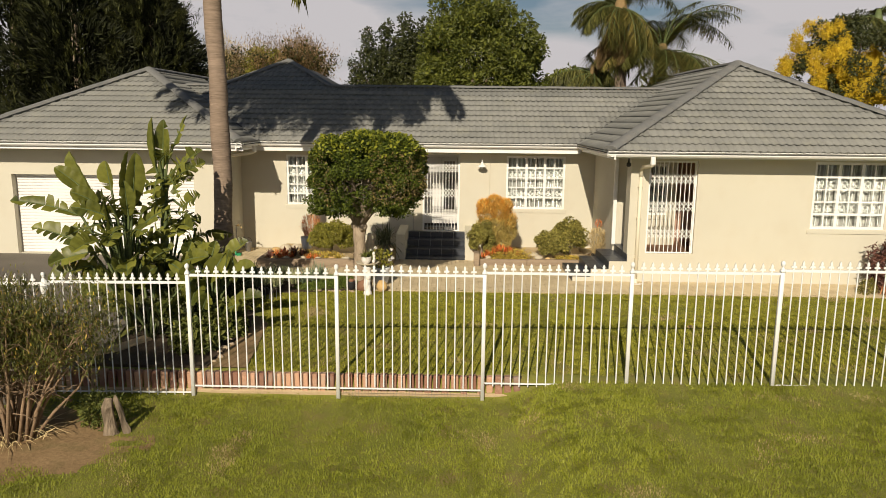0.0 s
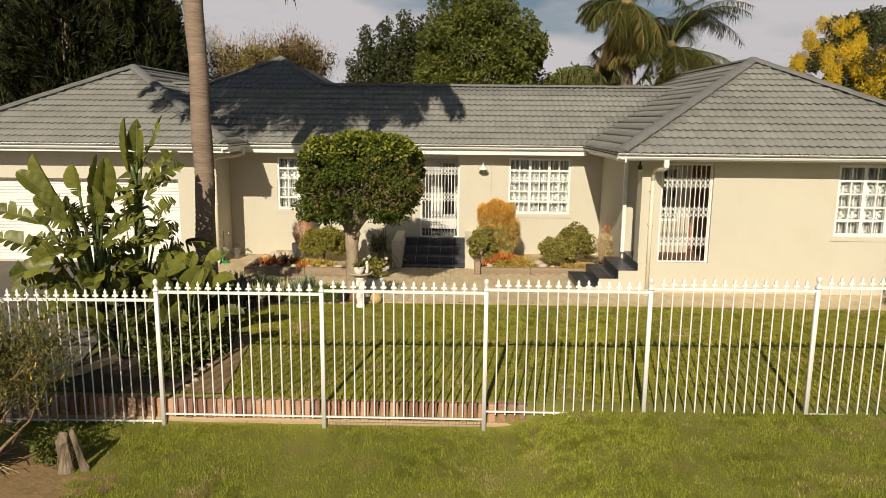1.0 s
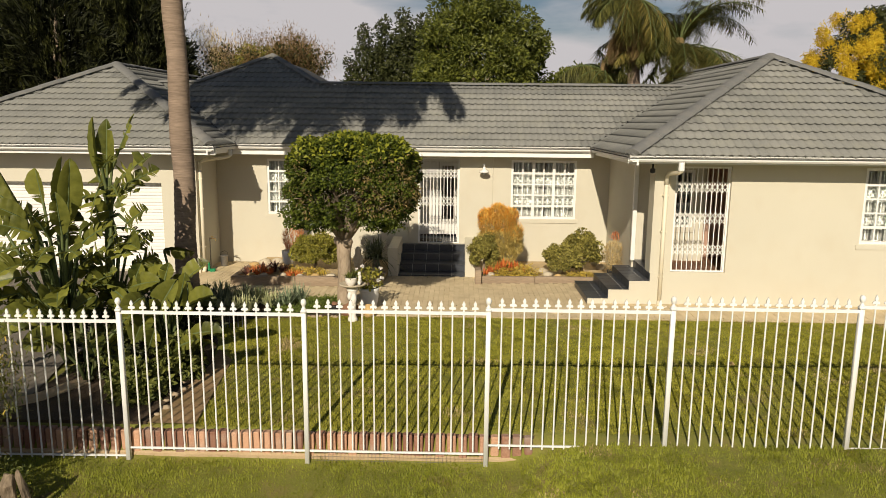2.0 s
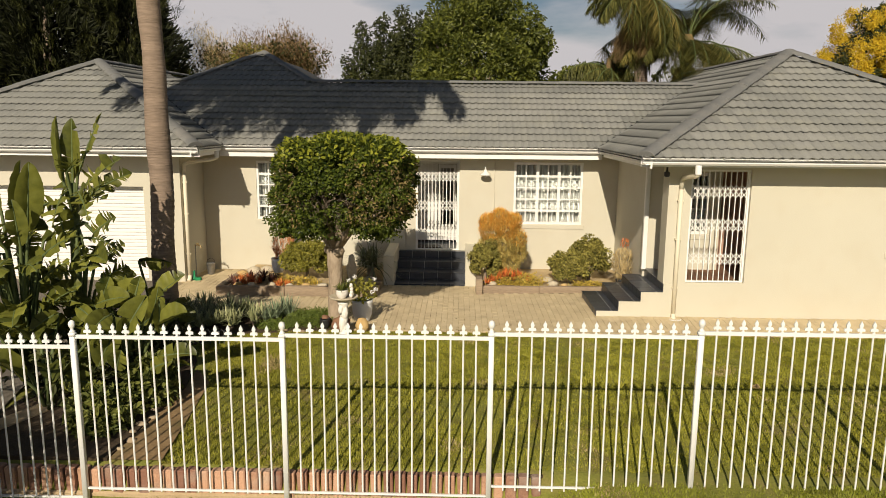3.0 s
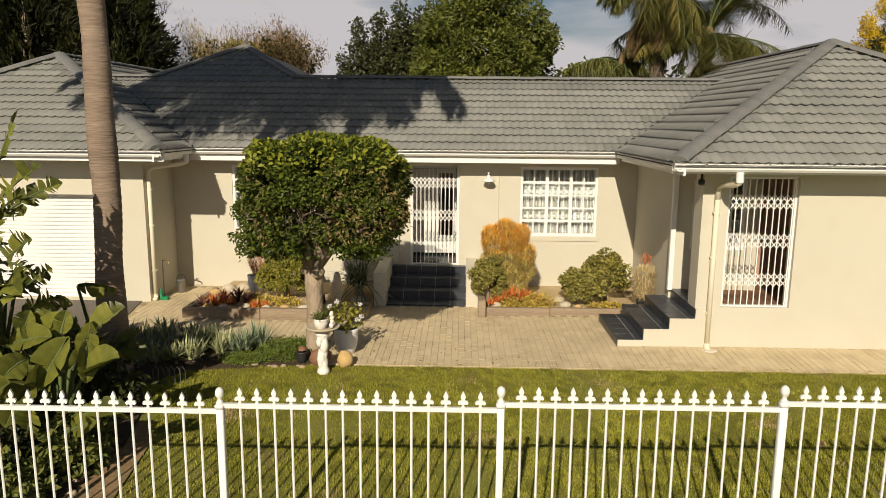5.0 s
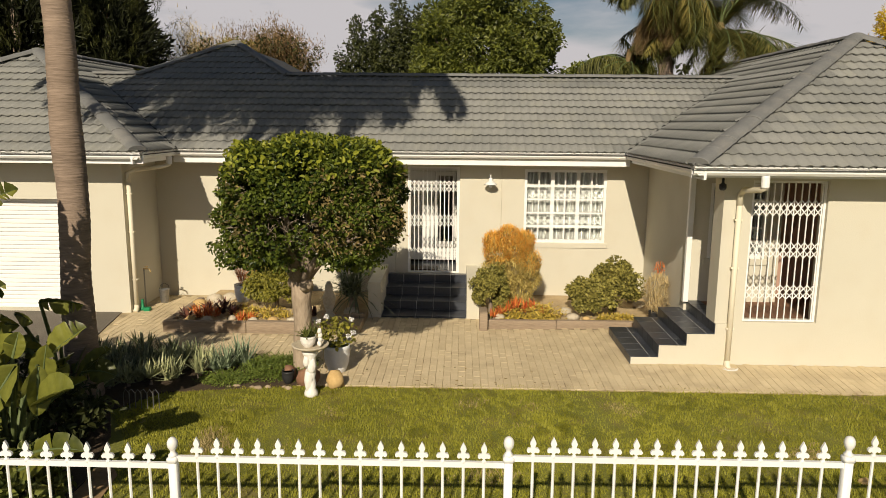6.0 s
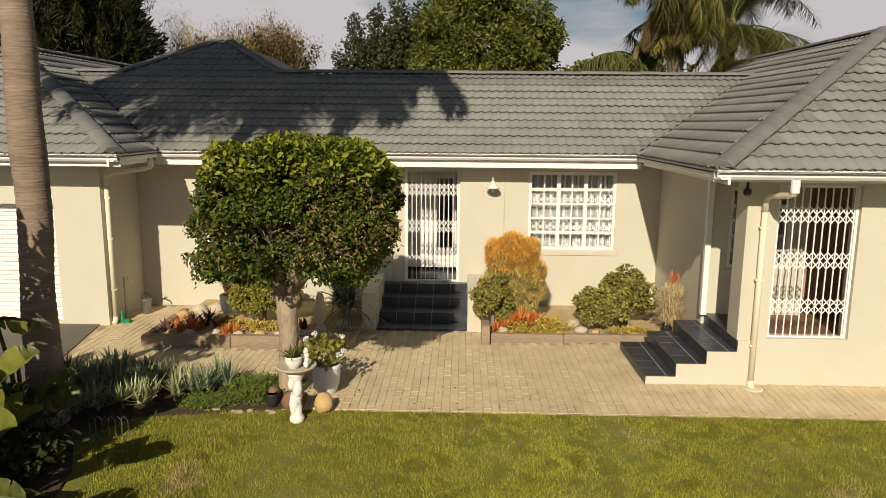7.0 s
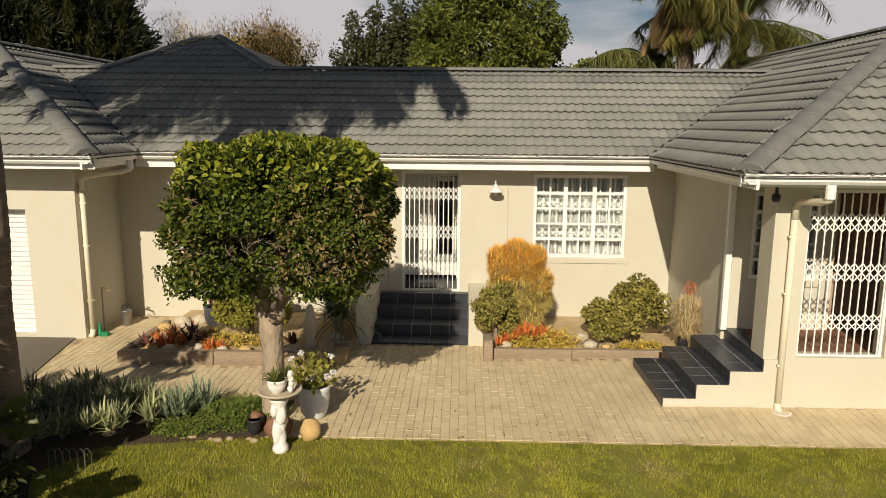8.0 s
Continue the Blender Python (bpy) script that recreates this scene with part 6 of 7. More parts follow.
rosettes("bronze_rosette", "dark bronze rosette in the planter", [(-4.75, 18.0, 0.13, 1.0), (-4.55, 18.55, 0.15, 0.9), (-4.25, 18.35, 0.14, 0.95), (-4.0, 18.25, 0.15, 1.0), (-4.3, 18.65, 0.15, 0.9), (-2.6, 18.3, 0.13, 0.8)], M_BROM, 0.26, 0.075, 26)
rosettes("yellow_succulent", "low yellow-orange succulent in the planter", [(1.05, 18.24, 0.14, 1.0), (1.25, 18.24, 0.14, 1.0), (1.42, 18.30, 0.12, 0.9), (1.60, 18.40, 0.12, 0.8), (1.5, 18.65, 0.13, 1.0), (1.15, 18.7, 0.2, 1.1), (2.55, 18.30, 0.12, 0.9), (2.78, 18.32, 0.12, 1.0), (3.0, 18.40, 0.12, 0.9), (-3.9, 18.55, 0.15, 1.0), (-3.7, 18.35, 0.14, 1.1), (-3.4, 18.15, 0.13, 1.0), (-3.1, 18.15, 0.13, 0.8)], M_SUCC, 0.15, 0.032, 46)
leafy("low_succulent", "low mixed orange and green succulent carpet", "groundcover", [leaf_shell(3600, (1.22, 18.42, 0.16), (0.58, 0.26, 0.20), 0.045, 0.022, 0.8, 0.3, 0.3, 4, 2, 3.0), leaf_shell(700, (2.8, 18.35, 0.13), (0.40, 0.16, 0.09), 0.04, 0.02, 0.8, 0.3, 0.3, 4, 2, 4.0), leaf_shell(900, (-3.5, 18.25, 0.14), (0.5, 0.3, 0.12), 0.045, 0.022, 0.8, 0.3, 0.3, 4, 2, 4.0)], M_SUCC, kind="stuff")


# ---------- pots and ornaments ----------
def pot(name, label, x, y, z, r, h, mat, flare=0.82):
    t = thing(name, label, "plant pot")
    part("body", Geo().lathe(x, y, [(r * flare * 0.80, z), (r * flare * 0.86, z + 0.015), (r * (0.5 + flare / 2), z + h * 0.30), (r * 1.0, z + h * 0.62), (r * 0.98, z + h * 0.82), (r * 1.02, z + h * 0.86), (r * 1.02, z + h), (r * 0.90, z + h), (r * 0.88, z + h * 0.9)], 24), mat, t, smooth=True)
    part("soil", Geo().lathe(x, y, [(r * 0.86, z + h * 0.84), (r * 0.88, z + h * 0.9)], 20), M_SOIL, t)
    return t


pw = pot("plant_pot", "white tapered pot with a reddish firestick plant", -4.05, 18.95, 0.20, 0.155, 0.33, M_POT)
leafy("foliage", "reddish sticks", "", [stick_bush(700, (-3.93, 18.95, 0.80), (0.24, 0.18, 0.28), 0.14, 0.013, 1.0), rosette(60, (-4.05, 18.95, 0.55), 0.34, 0.012, 0.05, (0.9, 1.5), 2)], M_REDSTICK, pw)
pg = pot("plant_pot", "round white glazed pot with white-flowered geranium", -1.74, 15.82, 0.0, 0.185, 0.40, M_POT, 0.80)
leafy("foliage", "", "", [leaf_shell(210, (-1.76, 15.80, 0.58), (0.25, 0.24, 0.20), 0.065, 0.05, 0.6, 0.3, 0.3, 3, 2, 2.0), rosette(40, (-1.9, 15.75, 0.40), 0.38, 0.025, 0.3, (0.7, 1.4), 3)], M_SUCC2, pg)
for i, (x, y, z) in enumerate([(-1.84, 15.62, 0.86), (-1.95, 15.60, 0.80), (-1.50, 15.66, 0.82), (-1.47, 15.62, 0.64), (-1.53, 15.58, 0.60)]):
    f = leafy("flower_head", "white flower cluster", "", [leaf_shell(40, (x, y, z), (0.027, 0.027, 0.020), 0.024, 0.02, 0.9, 0.6, 0.0)], M_FLOWER, pg)
ps = pot("plant_pot", "dark straw-plant pot beside the porch steps", 3.46, 18.42, 0.10, 0.085, 0.17, M_DARKPOT)
leafy("foliage", "straw-coloured bushy plant", "", [stick_bush(1300, (3.52, 18.42, 0.60), (0.24, 0.20, 0.32), 0.11, 0.012, 0.35), rosette(60, (3.48, 18.42, 0.28), 0.55, 0.012, 0.05, (0.9, 1.5), 2)], M_STRAW, ps)
leafy("red_growth", "red growing tips", "", [stick_bush(70, (3.52, 18.42, 1.02), (0.09, 0.09, 0.09), 0.09, 0.011, 1.2)], M_RED, ps)
pot("plant_pot", "small dark plastic pot at the bed edge", -2.33, 15.33, 0.0, 0.085, 0.17, M_DARKPOT)

bath = thing("bird_bath", "white cast-stone bird bath with a shallow grey dish", "bird bath")
BX, BY = -1.93, 14.93
g = Geo().lathe(BX, BY, [(0.085, -0.05), (0.09, 0.02), (0.08, 0.05), (0.06, 0.08), (0.07, 0.16), (0.055, 0.22), (0.072, 0.30), (0.06, 0.36), (0.08, 0.43), (0.07, 0.50), (0.10, 0.56), (0.105, 0.60)], 16)
g.stone(BX - 0.02, BY - 0.03, 0.20, 0.065, 0.06, 0.17, 1)
g.stone(BX + 0.02, BY - 0.03, 0.40, 0.065, 0.06, 0.13, 2)
g.stone(BX - 0.04, BY - 0.05, 0.47, 0.05, 0.05, 0.09, 3)
part("pedestal", g, M_PLASTER_STATUE, bath, "white lumpy cast pedestal", smooth=True)
part("dish", Geo().lathe(BX, BY + 0.03, [(0.08, 0.595), (0.16, 0.615), (0.23, 0.65), (0.245, 0.675), (0.235, 0.68), (0.20, 0.66), (0.10, 0.635)], 28), M_ROCK, bath, "grey stone dish", smooth=True)
bp = pot("plant_pot", "small cream bowl with a succulent on the bird bath", BX - 0.03, BY + 0.04, 0.635, 0.105, 0.15, M_PLASTER_STATUE, 0.7)
leafy("foliage", "", "", [rosette(60, (BX - 0.05, BY + 0.04, 0.78), 0.16, 0.03, 0.15, (0.1, 1.2), 2), rosette(30, (BX + 0.04, BY + 0.12, 0.78), 0.22, 0.02, 0.1, (0.6, 1.4), 2)], M_HERB, bp)
orn = Geo()
for i in range(4):
    orn.stone(BX + 0.13 + 0.012 * math.sin(i), BY - 0.02, 0.70 + 0.055 * i, 0.032, 0.03, 0.04, i)
tagged(part("small_ornament", orn, M_PLASTER_STATUE, smooth=True), "small white upright ornament on the bird bath", "ornament")
tagged(part("round_stone", Geo().stone(-1.66, 15.22, 0.09, 0.125, 0.12, 0.135, 4), M_ROCK_Y, smooth=True), "smooth ochre boulder beside the bird bath", "stone")
tagged(part("brown_boulder", Geo().stone(-2.05, 15.32, 0.08, 0.17, 0.13, 0.15, 7), M_BROWNPOT, smooth=True), "brown boulder at the foot of the tree", "stone")
tagged(part("brown_boulder", Geo().stone(-2.34, 15.45, 0.07, 0.10, 0.10, 0.15, 9), M_BROWNPOT, smooth=True), "brown boulder at the foot of the tree", "stone")
g = Geo().lathe(-2.28, 18.15, [(0.11, 0.1), (0.10, 0.18), (0.06, 0.24), (0.10, 0.38), (0.12, 0.5), (0.07, 0.62), (0.065, 0.72), (0.03, 0.78)], 14)
tagged(part("garden_statue", g, M_ROCK, smooth=True), "grey weathered stone ornament in the planter", "statue")
rs = plant("reddish_shrub", "dark reddish-brown shrub at the lawn's end by the wall", "shrub", [leaf_shell(3200, (9.50, 15.75, 0.55), (0.55, 0.40, 0.62), 0.09, 0.03, 0.6, 0.5, 0.25, 3, 2, 1.0)], M_BROM, ([(9.50, 15.75, -0.05), (9.50, 15.75, 0.3)], [0.04, 0.01], 6))
leafy("strap_growth", "pale orange strap leaves in front", "", [rosette(60, (9.18, 15.40, 0.02), 0.48, 0.028, 0.35, (0.6, 1.45), 4, 0.08)], M_REDSTICK, rs)
plant("round_bush", "small dark rounded bush at the lawn's end", "bush", [leaf_shell(700, (8.78, 15.55, 0.14), (0.17, 0.16, 0.19), 0.04, 0.02, 0.7, 0.5, 0.2, 3, 2, 1.4)], M_JADE, ([(8.78, 15.55, -0.05), (8.78, 15.55, 0.1)], [0.02, 0.01], 6))
tagged(part("garden_stone", Geo().stone(4.15, 12.9, -0.03, 0.06, 0.05, 0.05, 2), M_ROCK_Y, smooth=True), "small brown stone on the lawn", "stone")

n = 90
pos = np.stack([rng.uniform(-1.5, 9.5, n), 15.3 + 0.8 * rng.random(n) ** 2, np.full(n, 0.006)], 1)
leafy("leaf_litter", "small dry brown leaves scattered on the paving", "leaf litter", [leaf_arrays(pos, np.stack([rng.normal(size=n), rng.normal(size=n), np.full(n, 0.05)], 1), np.stack([rng.normal(size=n) * 0.2, rng.normal(size=n) * 0.2, np.ones(n)], 1), rng.uniform(0.02, 0.06, n), np.full(n, 0.018))], M_LEAF_DRY, kind="stuff")


# ---------- trees behind the house ----------
def clump_tree(name, label, category, trunk, clumps, mat, n, length, width, trunk_mat=M_TWIG, shell=0.75, flat=0.6, lump=0.25):
    """A tree of many leafy clumps on limbs. clumps: centre and radii."""
    t = thing(name, label, category)
    (bx, by), top, r = trunk
    part("trunk", Geo().tube([(bx, by, -0.2), (bx + 0.1, by, top * 0.5), (bx, by, top)], [r, r * 0.8, r * 0.4], 9), trunk_mat, t, smooth=True)
    for i, (c, rad) in enumerate(clumps[:12]):
        part("limb", Geo().tube([(bx, by, top * 0.55), tuple(Vector((bx, by, top * 0.7)).lerp(Vector(c), 0.5)), c], [r * 0.45, r * 0.3, r * 0.1], 6), trunk_mat, t)
    total = sum(rad[0] * rad[2] for c, rad in clumps)
    sets = [leaf_shell(max(60, int(n * rad[0] * rad[2] / total)), c, rad, length, width, flat, shell, lump, 2.0, 2.0, i * 3.3) for i, (c, rad) in enumerate(clumps)]
    leafy("crown", "", "", sets, mat, t)
    return t


def dome_clumps(centre, radii, count, size, low=-0.5):
    out = []
    d = unit(rng.normal(size=(count * 3, 3)))
    d = d[d[:, 2] > low][:count]
    for q in d:
        k = rng.uniform(0.72, 0.98)
        p = np.array(centre) + q * np.array(radii) * k
        s = size * rng.uniform(0.7, 1.3)
        out.append((tuple(p), (s, s, s * 0.85)))
    return out


# dark conifers
def conifer(name, x, y, h, r, seed):
    t = thing(name, "tall dark green conifer behind the garage", "conifer")
    part("trunk", Geo().tube([(x, y, -0.2), (x, y, h * 0.95)], [0.35, 0.05], 8), M_TWIG, t)
    n = 20000
    u = rng.random(n) ** 0.75
    z = 1.0 + u * (h - 1.0)
    a = rng.uniform(0, 2 * math.pi, n)
    prof = r * (1 - (z / h) ** 1.8) + 0.25
    lum = np.array([noise.noise(Vector((math.cos(b) * 1.7 + seed, math.sin(b) * 1.7, c * 0.55))) for b, c in zip(a, z)])
    rad = prof * np.clip(0.86 + 0.9 * lum, 0.25, 1.4) * (0.72 + 0.28 * rng.random(n))
    pos = np.stack([x + rad * np.cos(a), y + rad * np.sin(a), z], 1)
    way = np.stack([np.cos(a), np.sin(a), rng.uniform(0.1, 1.1, n)], 1) + rng.normal(size=(n, 3)) * 0.35
    face = np.stack([np.cos(a), np.sin(a), np.full(n, 0.6)], 1) + rng.normal(size=(n, 3)) * 0.4
    s = rng.uniform(0.6, 1.4, n)
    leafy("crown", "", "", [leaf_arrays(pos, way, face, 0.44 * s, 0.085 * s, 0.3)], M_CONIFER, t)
    # paler sprays on the front half only, painting in the sunlit edges
    m, per = 230, 38
    zz = 1.5 + (h - 1.3) * rng.random(m) ** 0.7
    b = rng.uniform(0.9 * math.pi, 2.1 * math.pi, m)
    rr = (r * (1 - (zz / h) ** 1.8) + 0.25) * rng.uniform(0.8, 1.2, m)
    axis = unit(np.stack([np.cos(b), np.sin(b), rng.uniform(0.5, 1.8, m)], 1) + rng.normal(size=(m, 3)) * 0.3)
    root = np.stack([x + rr * np.cos(b), y + rr * np.sin(b), zz], 1)
    s = np.tile(np.linspace(0, 1, per), m)
    ax = np.repeat(axis, per, 0)
    pos = np.repeat(root, per, 0) + ax * (s * np.repeat(rng.uniform(0.5, 1.1, m), per))[:, None] + rng.normal(size=(m * per, 3)) * 0.07
    way = ax + rng.normal(size=(m * per, 3)) * 0.75 * (1.15 - s)[:, None]
    sprays = [blade_arrays(pos, way, 0.30 * (1.2 - 0.6 * s), np.full(m * per, 0.06), np.full(m * per, 0.1), 2)]
    leafy("sprays", "outer olive sprays, paler on the front for sunlight", "", sprays, M_SPRAY, t)
    return t


for i, (x, y, h, r) in enumerate([(-17.6, 42, 13.5, 3.1), (-21.5, 41, 15.0, 3.6), (-25.5, 42, 15.5, 3.8), (-29.5, 40, 15.0, 3.8), (-23.5, 45, 16.0, 3.5), (-19.6, 45, 14.5, 3.2), (-33.5, 41, 15, 4.0)]):
    tagged(conifer("conifer", x, y, h, r, i * 5.1), group="conifers behind the garage")

clump_tree("round_tree", "large rounded yellow-green leafy tree behind the house", "tree", ((1.1, 42), 6.0, 0.35),
           dome_clumps((1.1, 42.0, 6.5), (3.55, 3.4, 3.8), 170, 0.46, -0.5) + dome_clumps((1.1, 42.0, 6.4), (2.9, 2.7, 3.1), 60, 0.6, -0.5) + [((-1.3, 43, 9.6), (0.5, 0.5, 0.9)), ((-0.7, 43, 10.2), (0.45, 0.45, 0.9)), ((0.2, 43, 10.0), (0.7, 0.6, 0.7))], M_ROUND, 52000, 0.20, 0.085, shell=0.7, flat=1.1)


def spire(x, y, z0, z1, r):
    """Clumps stacked into one upright, pointed shoot of a crown."""
    n = int((z1 - z0) / 0.45) + 1
    return [((x + 0.12 * math.sin(k * 2.3 + x), y + 0.15 * math.cos(k * 1.9), z0 + (z1 - z0) * k / (n - 1)), (r * (1.05 - 0.65 * k / (n - 1)), r * 0.9, 0.42)) for k in range(n)]


clump_tree("dark_tree", "dark green leafy tree with upright shoots behind the house", "tree", ((-4.3, 46), 6.0, 0.3),
           spire(-6.55, 46, 3.2, 6.9, 0.75) + spire(-5.75, 45.8, 3.2, 8.7, 0.85) + spire(-4.6, 46.0, 3.2, 9.2, 0.95) + spire(-3.4, 45.8, 3.2, 9.6, 1.0) + spire(-2.4, 46.0, 3.2, 9.3, 1.0) + spire(-5.2, 46.6, 3.2, 7.6, 1.0) + spire(-4.0, 46.6, 3.2, 8.2, 1.0) + spire(-2.9, 46.6, 3.2, 8.6, 1.1), M_DARKTREE, 30000, 0.2, 0.085, shell=0.5, lump=0.4)
clump_tree("small_tree", "light green shrub beyond the roof ridge", "shrub", ((6.4, 40), 4.0, 0.15), dome_clumps((6.2, 40.0, 4.9), (1.6, 1.2, 1.3), 22, 0.55, -0.5), M_ROUND, 4000, 0.2, 0.1)


def bare_tree(name, x, y, h, r, label, n, mat):
    t = thing(name, label, "tree")
    part("trunk", Geo().tube([(x, y, -0.2), (x + 0.1, y, h * 0.35)], [0.3, 0.2], 8), M_TWIG, t)
    tips = []
    for i in range(46):
        a, e = rng.uniform(0, 2 * math.pi), rng.uniform(0.15, 1.45)
        ln = r * rng.uniform(0.6, 1.05) / (0.35 + 0.65 * math.cos(e)) if e < 0.9 else (h * 0.65) * rng.uniform(0.7, 1.0)
        d = Vector((math.cos(a) * math.cos(e), math.sin(a) * math.cos(e), math.sin(e)))
        b = Vector((x + 0.08, y, h * rng.uniform(0.25, 0.36)))
        q = b + d * min(ln, h * 0.68)
        m = b.lerp(q, 0.5) + Vector((rng.uniform(-.3, .3), rng.uniform(-.3, .3), 0.3))
        g = Geo().tube([b, m, q], [0.09, 0.05, 0.012], 5)
        for k in range(7):
            w = m.lerp(q, rng.uniform(-0.3, 1))
            f = w + Vector((rng.uniform(-1, 1), rng.uniform(-1, 1), rng.uniform(0.1, 1.0))) * 0.7
            g.tube([w, w.lerp(f, 0.5) + Vector((0, 0, 0.08)), f], [0.022, 0.014, 0.004], 4)
            tips.append(tuple(f))
        part("branch", g, M_TWIG, t)
    tips = np.array(tips)
    k = rng.integers(0, len(tips), n)
    pos = tips[k] + rng.normal(size=(n, 3)) * 0.32
    way = rng.normal(size=(n, 3)) + np.array([0, 0, 0.7])
    leafy("twig_haze", "fine brown twigs and sparse leaves", "", [blade_arrays(pos, way, rng.uniform(0.12, 0.34, n), np.full(n, 0.058), np.full(n, 0.1), 1)], mat, t)
    n //= 7
    low = tips[tips[:, 2] < h * 0.85]
    pos = low[rng.integers(0, len(low), n)] + rng.normal(size=(n, 3)) * 0.25
    leafy("leaves", "remaining olive-green leaves", "", [leaf_arrays(pos, rng.normal(size=(n, 3)), rng.normal(size=(n, 3)) + np.array([0, -0.5, 0.8]), rng.uniform(0.12, 0.24, n), np.full(n, 0.10))], M_SPRAY, t)
    return t


bare_tree("bare_tree", -9.4, 44, 8.8, 3.0, "half-bare brown autumn tree behind the roof", 80000, M_BARE)
bare_tree("bare_tree", -11.6, 46, 9.0, 2.2, "half-bare brown autumn tree behind the roof", 50000, M_BARE)
bare_tree("bare_tree", -14.2, 47, 8.7, 2.0, "half-bare pale autumn tree behind the roof", 34000, M_STRAW)
clump_tree("olive_shrub", "olive-green shrub among the bare autumn trees", "shrub", ((-12.0, 45), 4.0, 0.15), dome_clumps((-12.0, 45.0, 6.2), (1.3, 1.0, 1.7), 26, 0.45, -0.5), M_SUCC2, 5000, 0.16, 0.07, shell=0.4)

LABEL_QP = "queen palm with long drooping fronds behind the roof"
tagged(palm("queen_palm", "queen palm with a skirt of dead fronds behind the roof", (5.95, 26.6, -0.2), (5.60, 26.6, 7.1), 0.24, 48, 2.4, 60, 84, 0.48, 0.028, 0.22, low=-0.4, high=1.45, droop=1.9, wild=0.35, lean=-0.28), group="queen palms")
tagged(palm("queen_palm", LABEL_QP, (6.9, 26.9, -0.2), (7.35, 27.3, 5.6), 0.24, 66, 3.4, 10, 100, 0.55, 0.028, 0.22, low=0.0, high=1.5, droop=1.75, wild=0.22, lean=-0.1), group="queen palms")
tagged(palm("queen_palm", "smaller queen palm with drooping fronds behind the roof", (5.0, 27.6, -0.2), (4.95, 27.6, 4.9), 0.18, 30, 1.9, 10, 60, 0.45, 0.028, 0.5, low=-0.5, high=1.3, droop=1.7, wild=0.8), group="queen palms")
palm("far_palm", "small palm beyond the yellow tree", (17.2, 31.5, -0.2), (17.3, 31.5, 7.5), 0.16, 26, 1.35, 0, 40, 0.34, 0.05, 0.4, low=-0.5, high=1.4, droop=1.5)
yt = clump_tree("yellow_tree", "yellow-blossomed tree beside the house", "tree", ((15.2, 29.0), 5.0, 0.25),
                dome_clumps((15.5, 29.0, 5.5), (2.2, 1.8, 1.9), 46, 0.36, -0.5) + dome_clumps((13.7, 28.7, 5.8), (1.1, 1.1, 1.4), 16, 0.26, -0.5) + dome_clumps((15.0, 29.2, 7.0), (0.7, 0.6, 0.6), 12, 0.32, -0.5), M_DARKTREE, 16000, 0.12, 0.05, shell=0.4)
BLOOM = dome_clumps((13.6, 28.6, 5.9), (1.25, 1.2, 1.6), 38, 0.22, -0.6) + dome_clumps((16.4, 28.8, 5.2), (1.9, 1.4, 1.4), 46, 0.26, -0.6) + dome_clumps((14.9, 28.6, 4.9), (1.6, 1.2, 1.0), 26, 0.26, -0.6)
leafy("blossom", "masses of yellow blossom", "", [leaf_shell(int(2000 * r[0]), c, (r[0], r[1], r[2] * 1.6), 0.10, 0.026, 0.8, 0.2, 0.5, 3.0, 2.0, i * 1.9) for i, (c, r) in enumerate(BLOOM)], M_YELLOW, yt)
# low far greenery that closes the distance
clump_tree("far_trees", "distant green treeline", "trees", ((20, 60), 5, 0.3), [((x, 60 + 3 * math.sin(x), 2.6 + 1.2 * math.sin(x * 0.9)), (2.6, 2.0, 2.6 + 0.8 * math.sin(x * 1.7))) for x in range(-60, 66, 4)], M_DARKTREE, 14000, 0.55, 0.32)
tagged(bpy.data.objects["far_trees"], kind="stuff")


# ---------- roof tiles ----------
TILE_W, TILE_L, TILE_STEP = 0.33, 0.38, 0.315


def tile_arrays():
    """One double-roll roof tile: corners and faces; x across, y up the slope."""
    xs = [TILE_W * i / 14 for i in range(15)]
    hs = [0.001 + 0.023 * (0.5 + 0.5 * math.cos(4 * math.pi * i / 14)) ** 1.4 for i in range(15)]
    v, f = [], []
    n = len(xs)
    for y, lift in ((0.0, 0.036), (TILE_L, 0.002)):
        v += [(x, y, h + lift) for x, h in zip(xs, hs)]
    v += [(x, 0.004, h + 0.036 - 0.016) for x, h in zip(xs, hs)]
    for i in range(n - 1):
        f.append((i, i + 1, n + i + 1, n + i))
        f.append((2 * n + i, 2 * n + i + 1, i + 1, i))
    return v, f


TILE_V, TILE_F = tile_arrays()
tile_me = bpy.data.meshes.new("roof_tile")
tile_me.from_pydata(TILE_V, [], TILE_F)
tile_me.materials.append(M_TILE)
for p in tile_me.polygons:
    p.use_smooth = p.index % 2 == 0


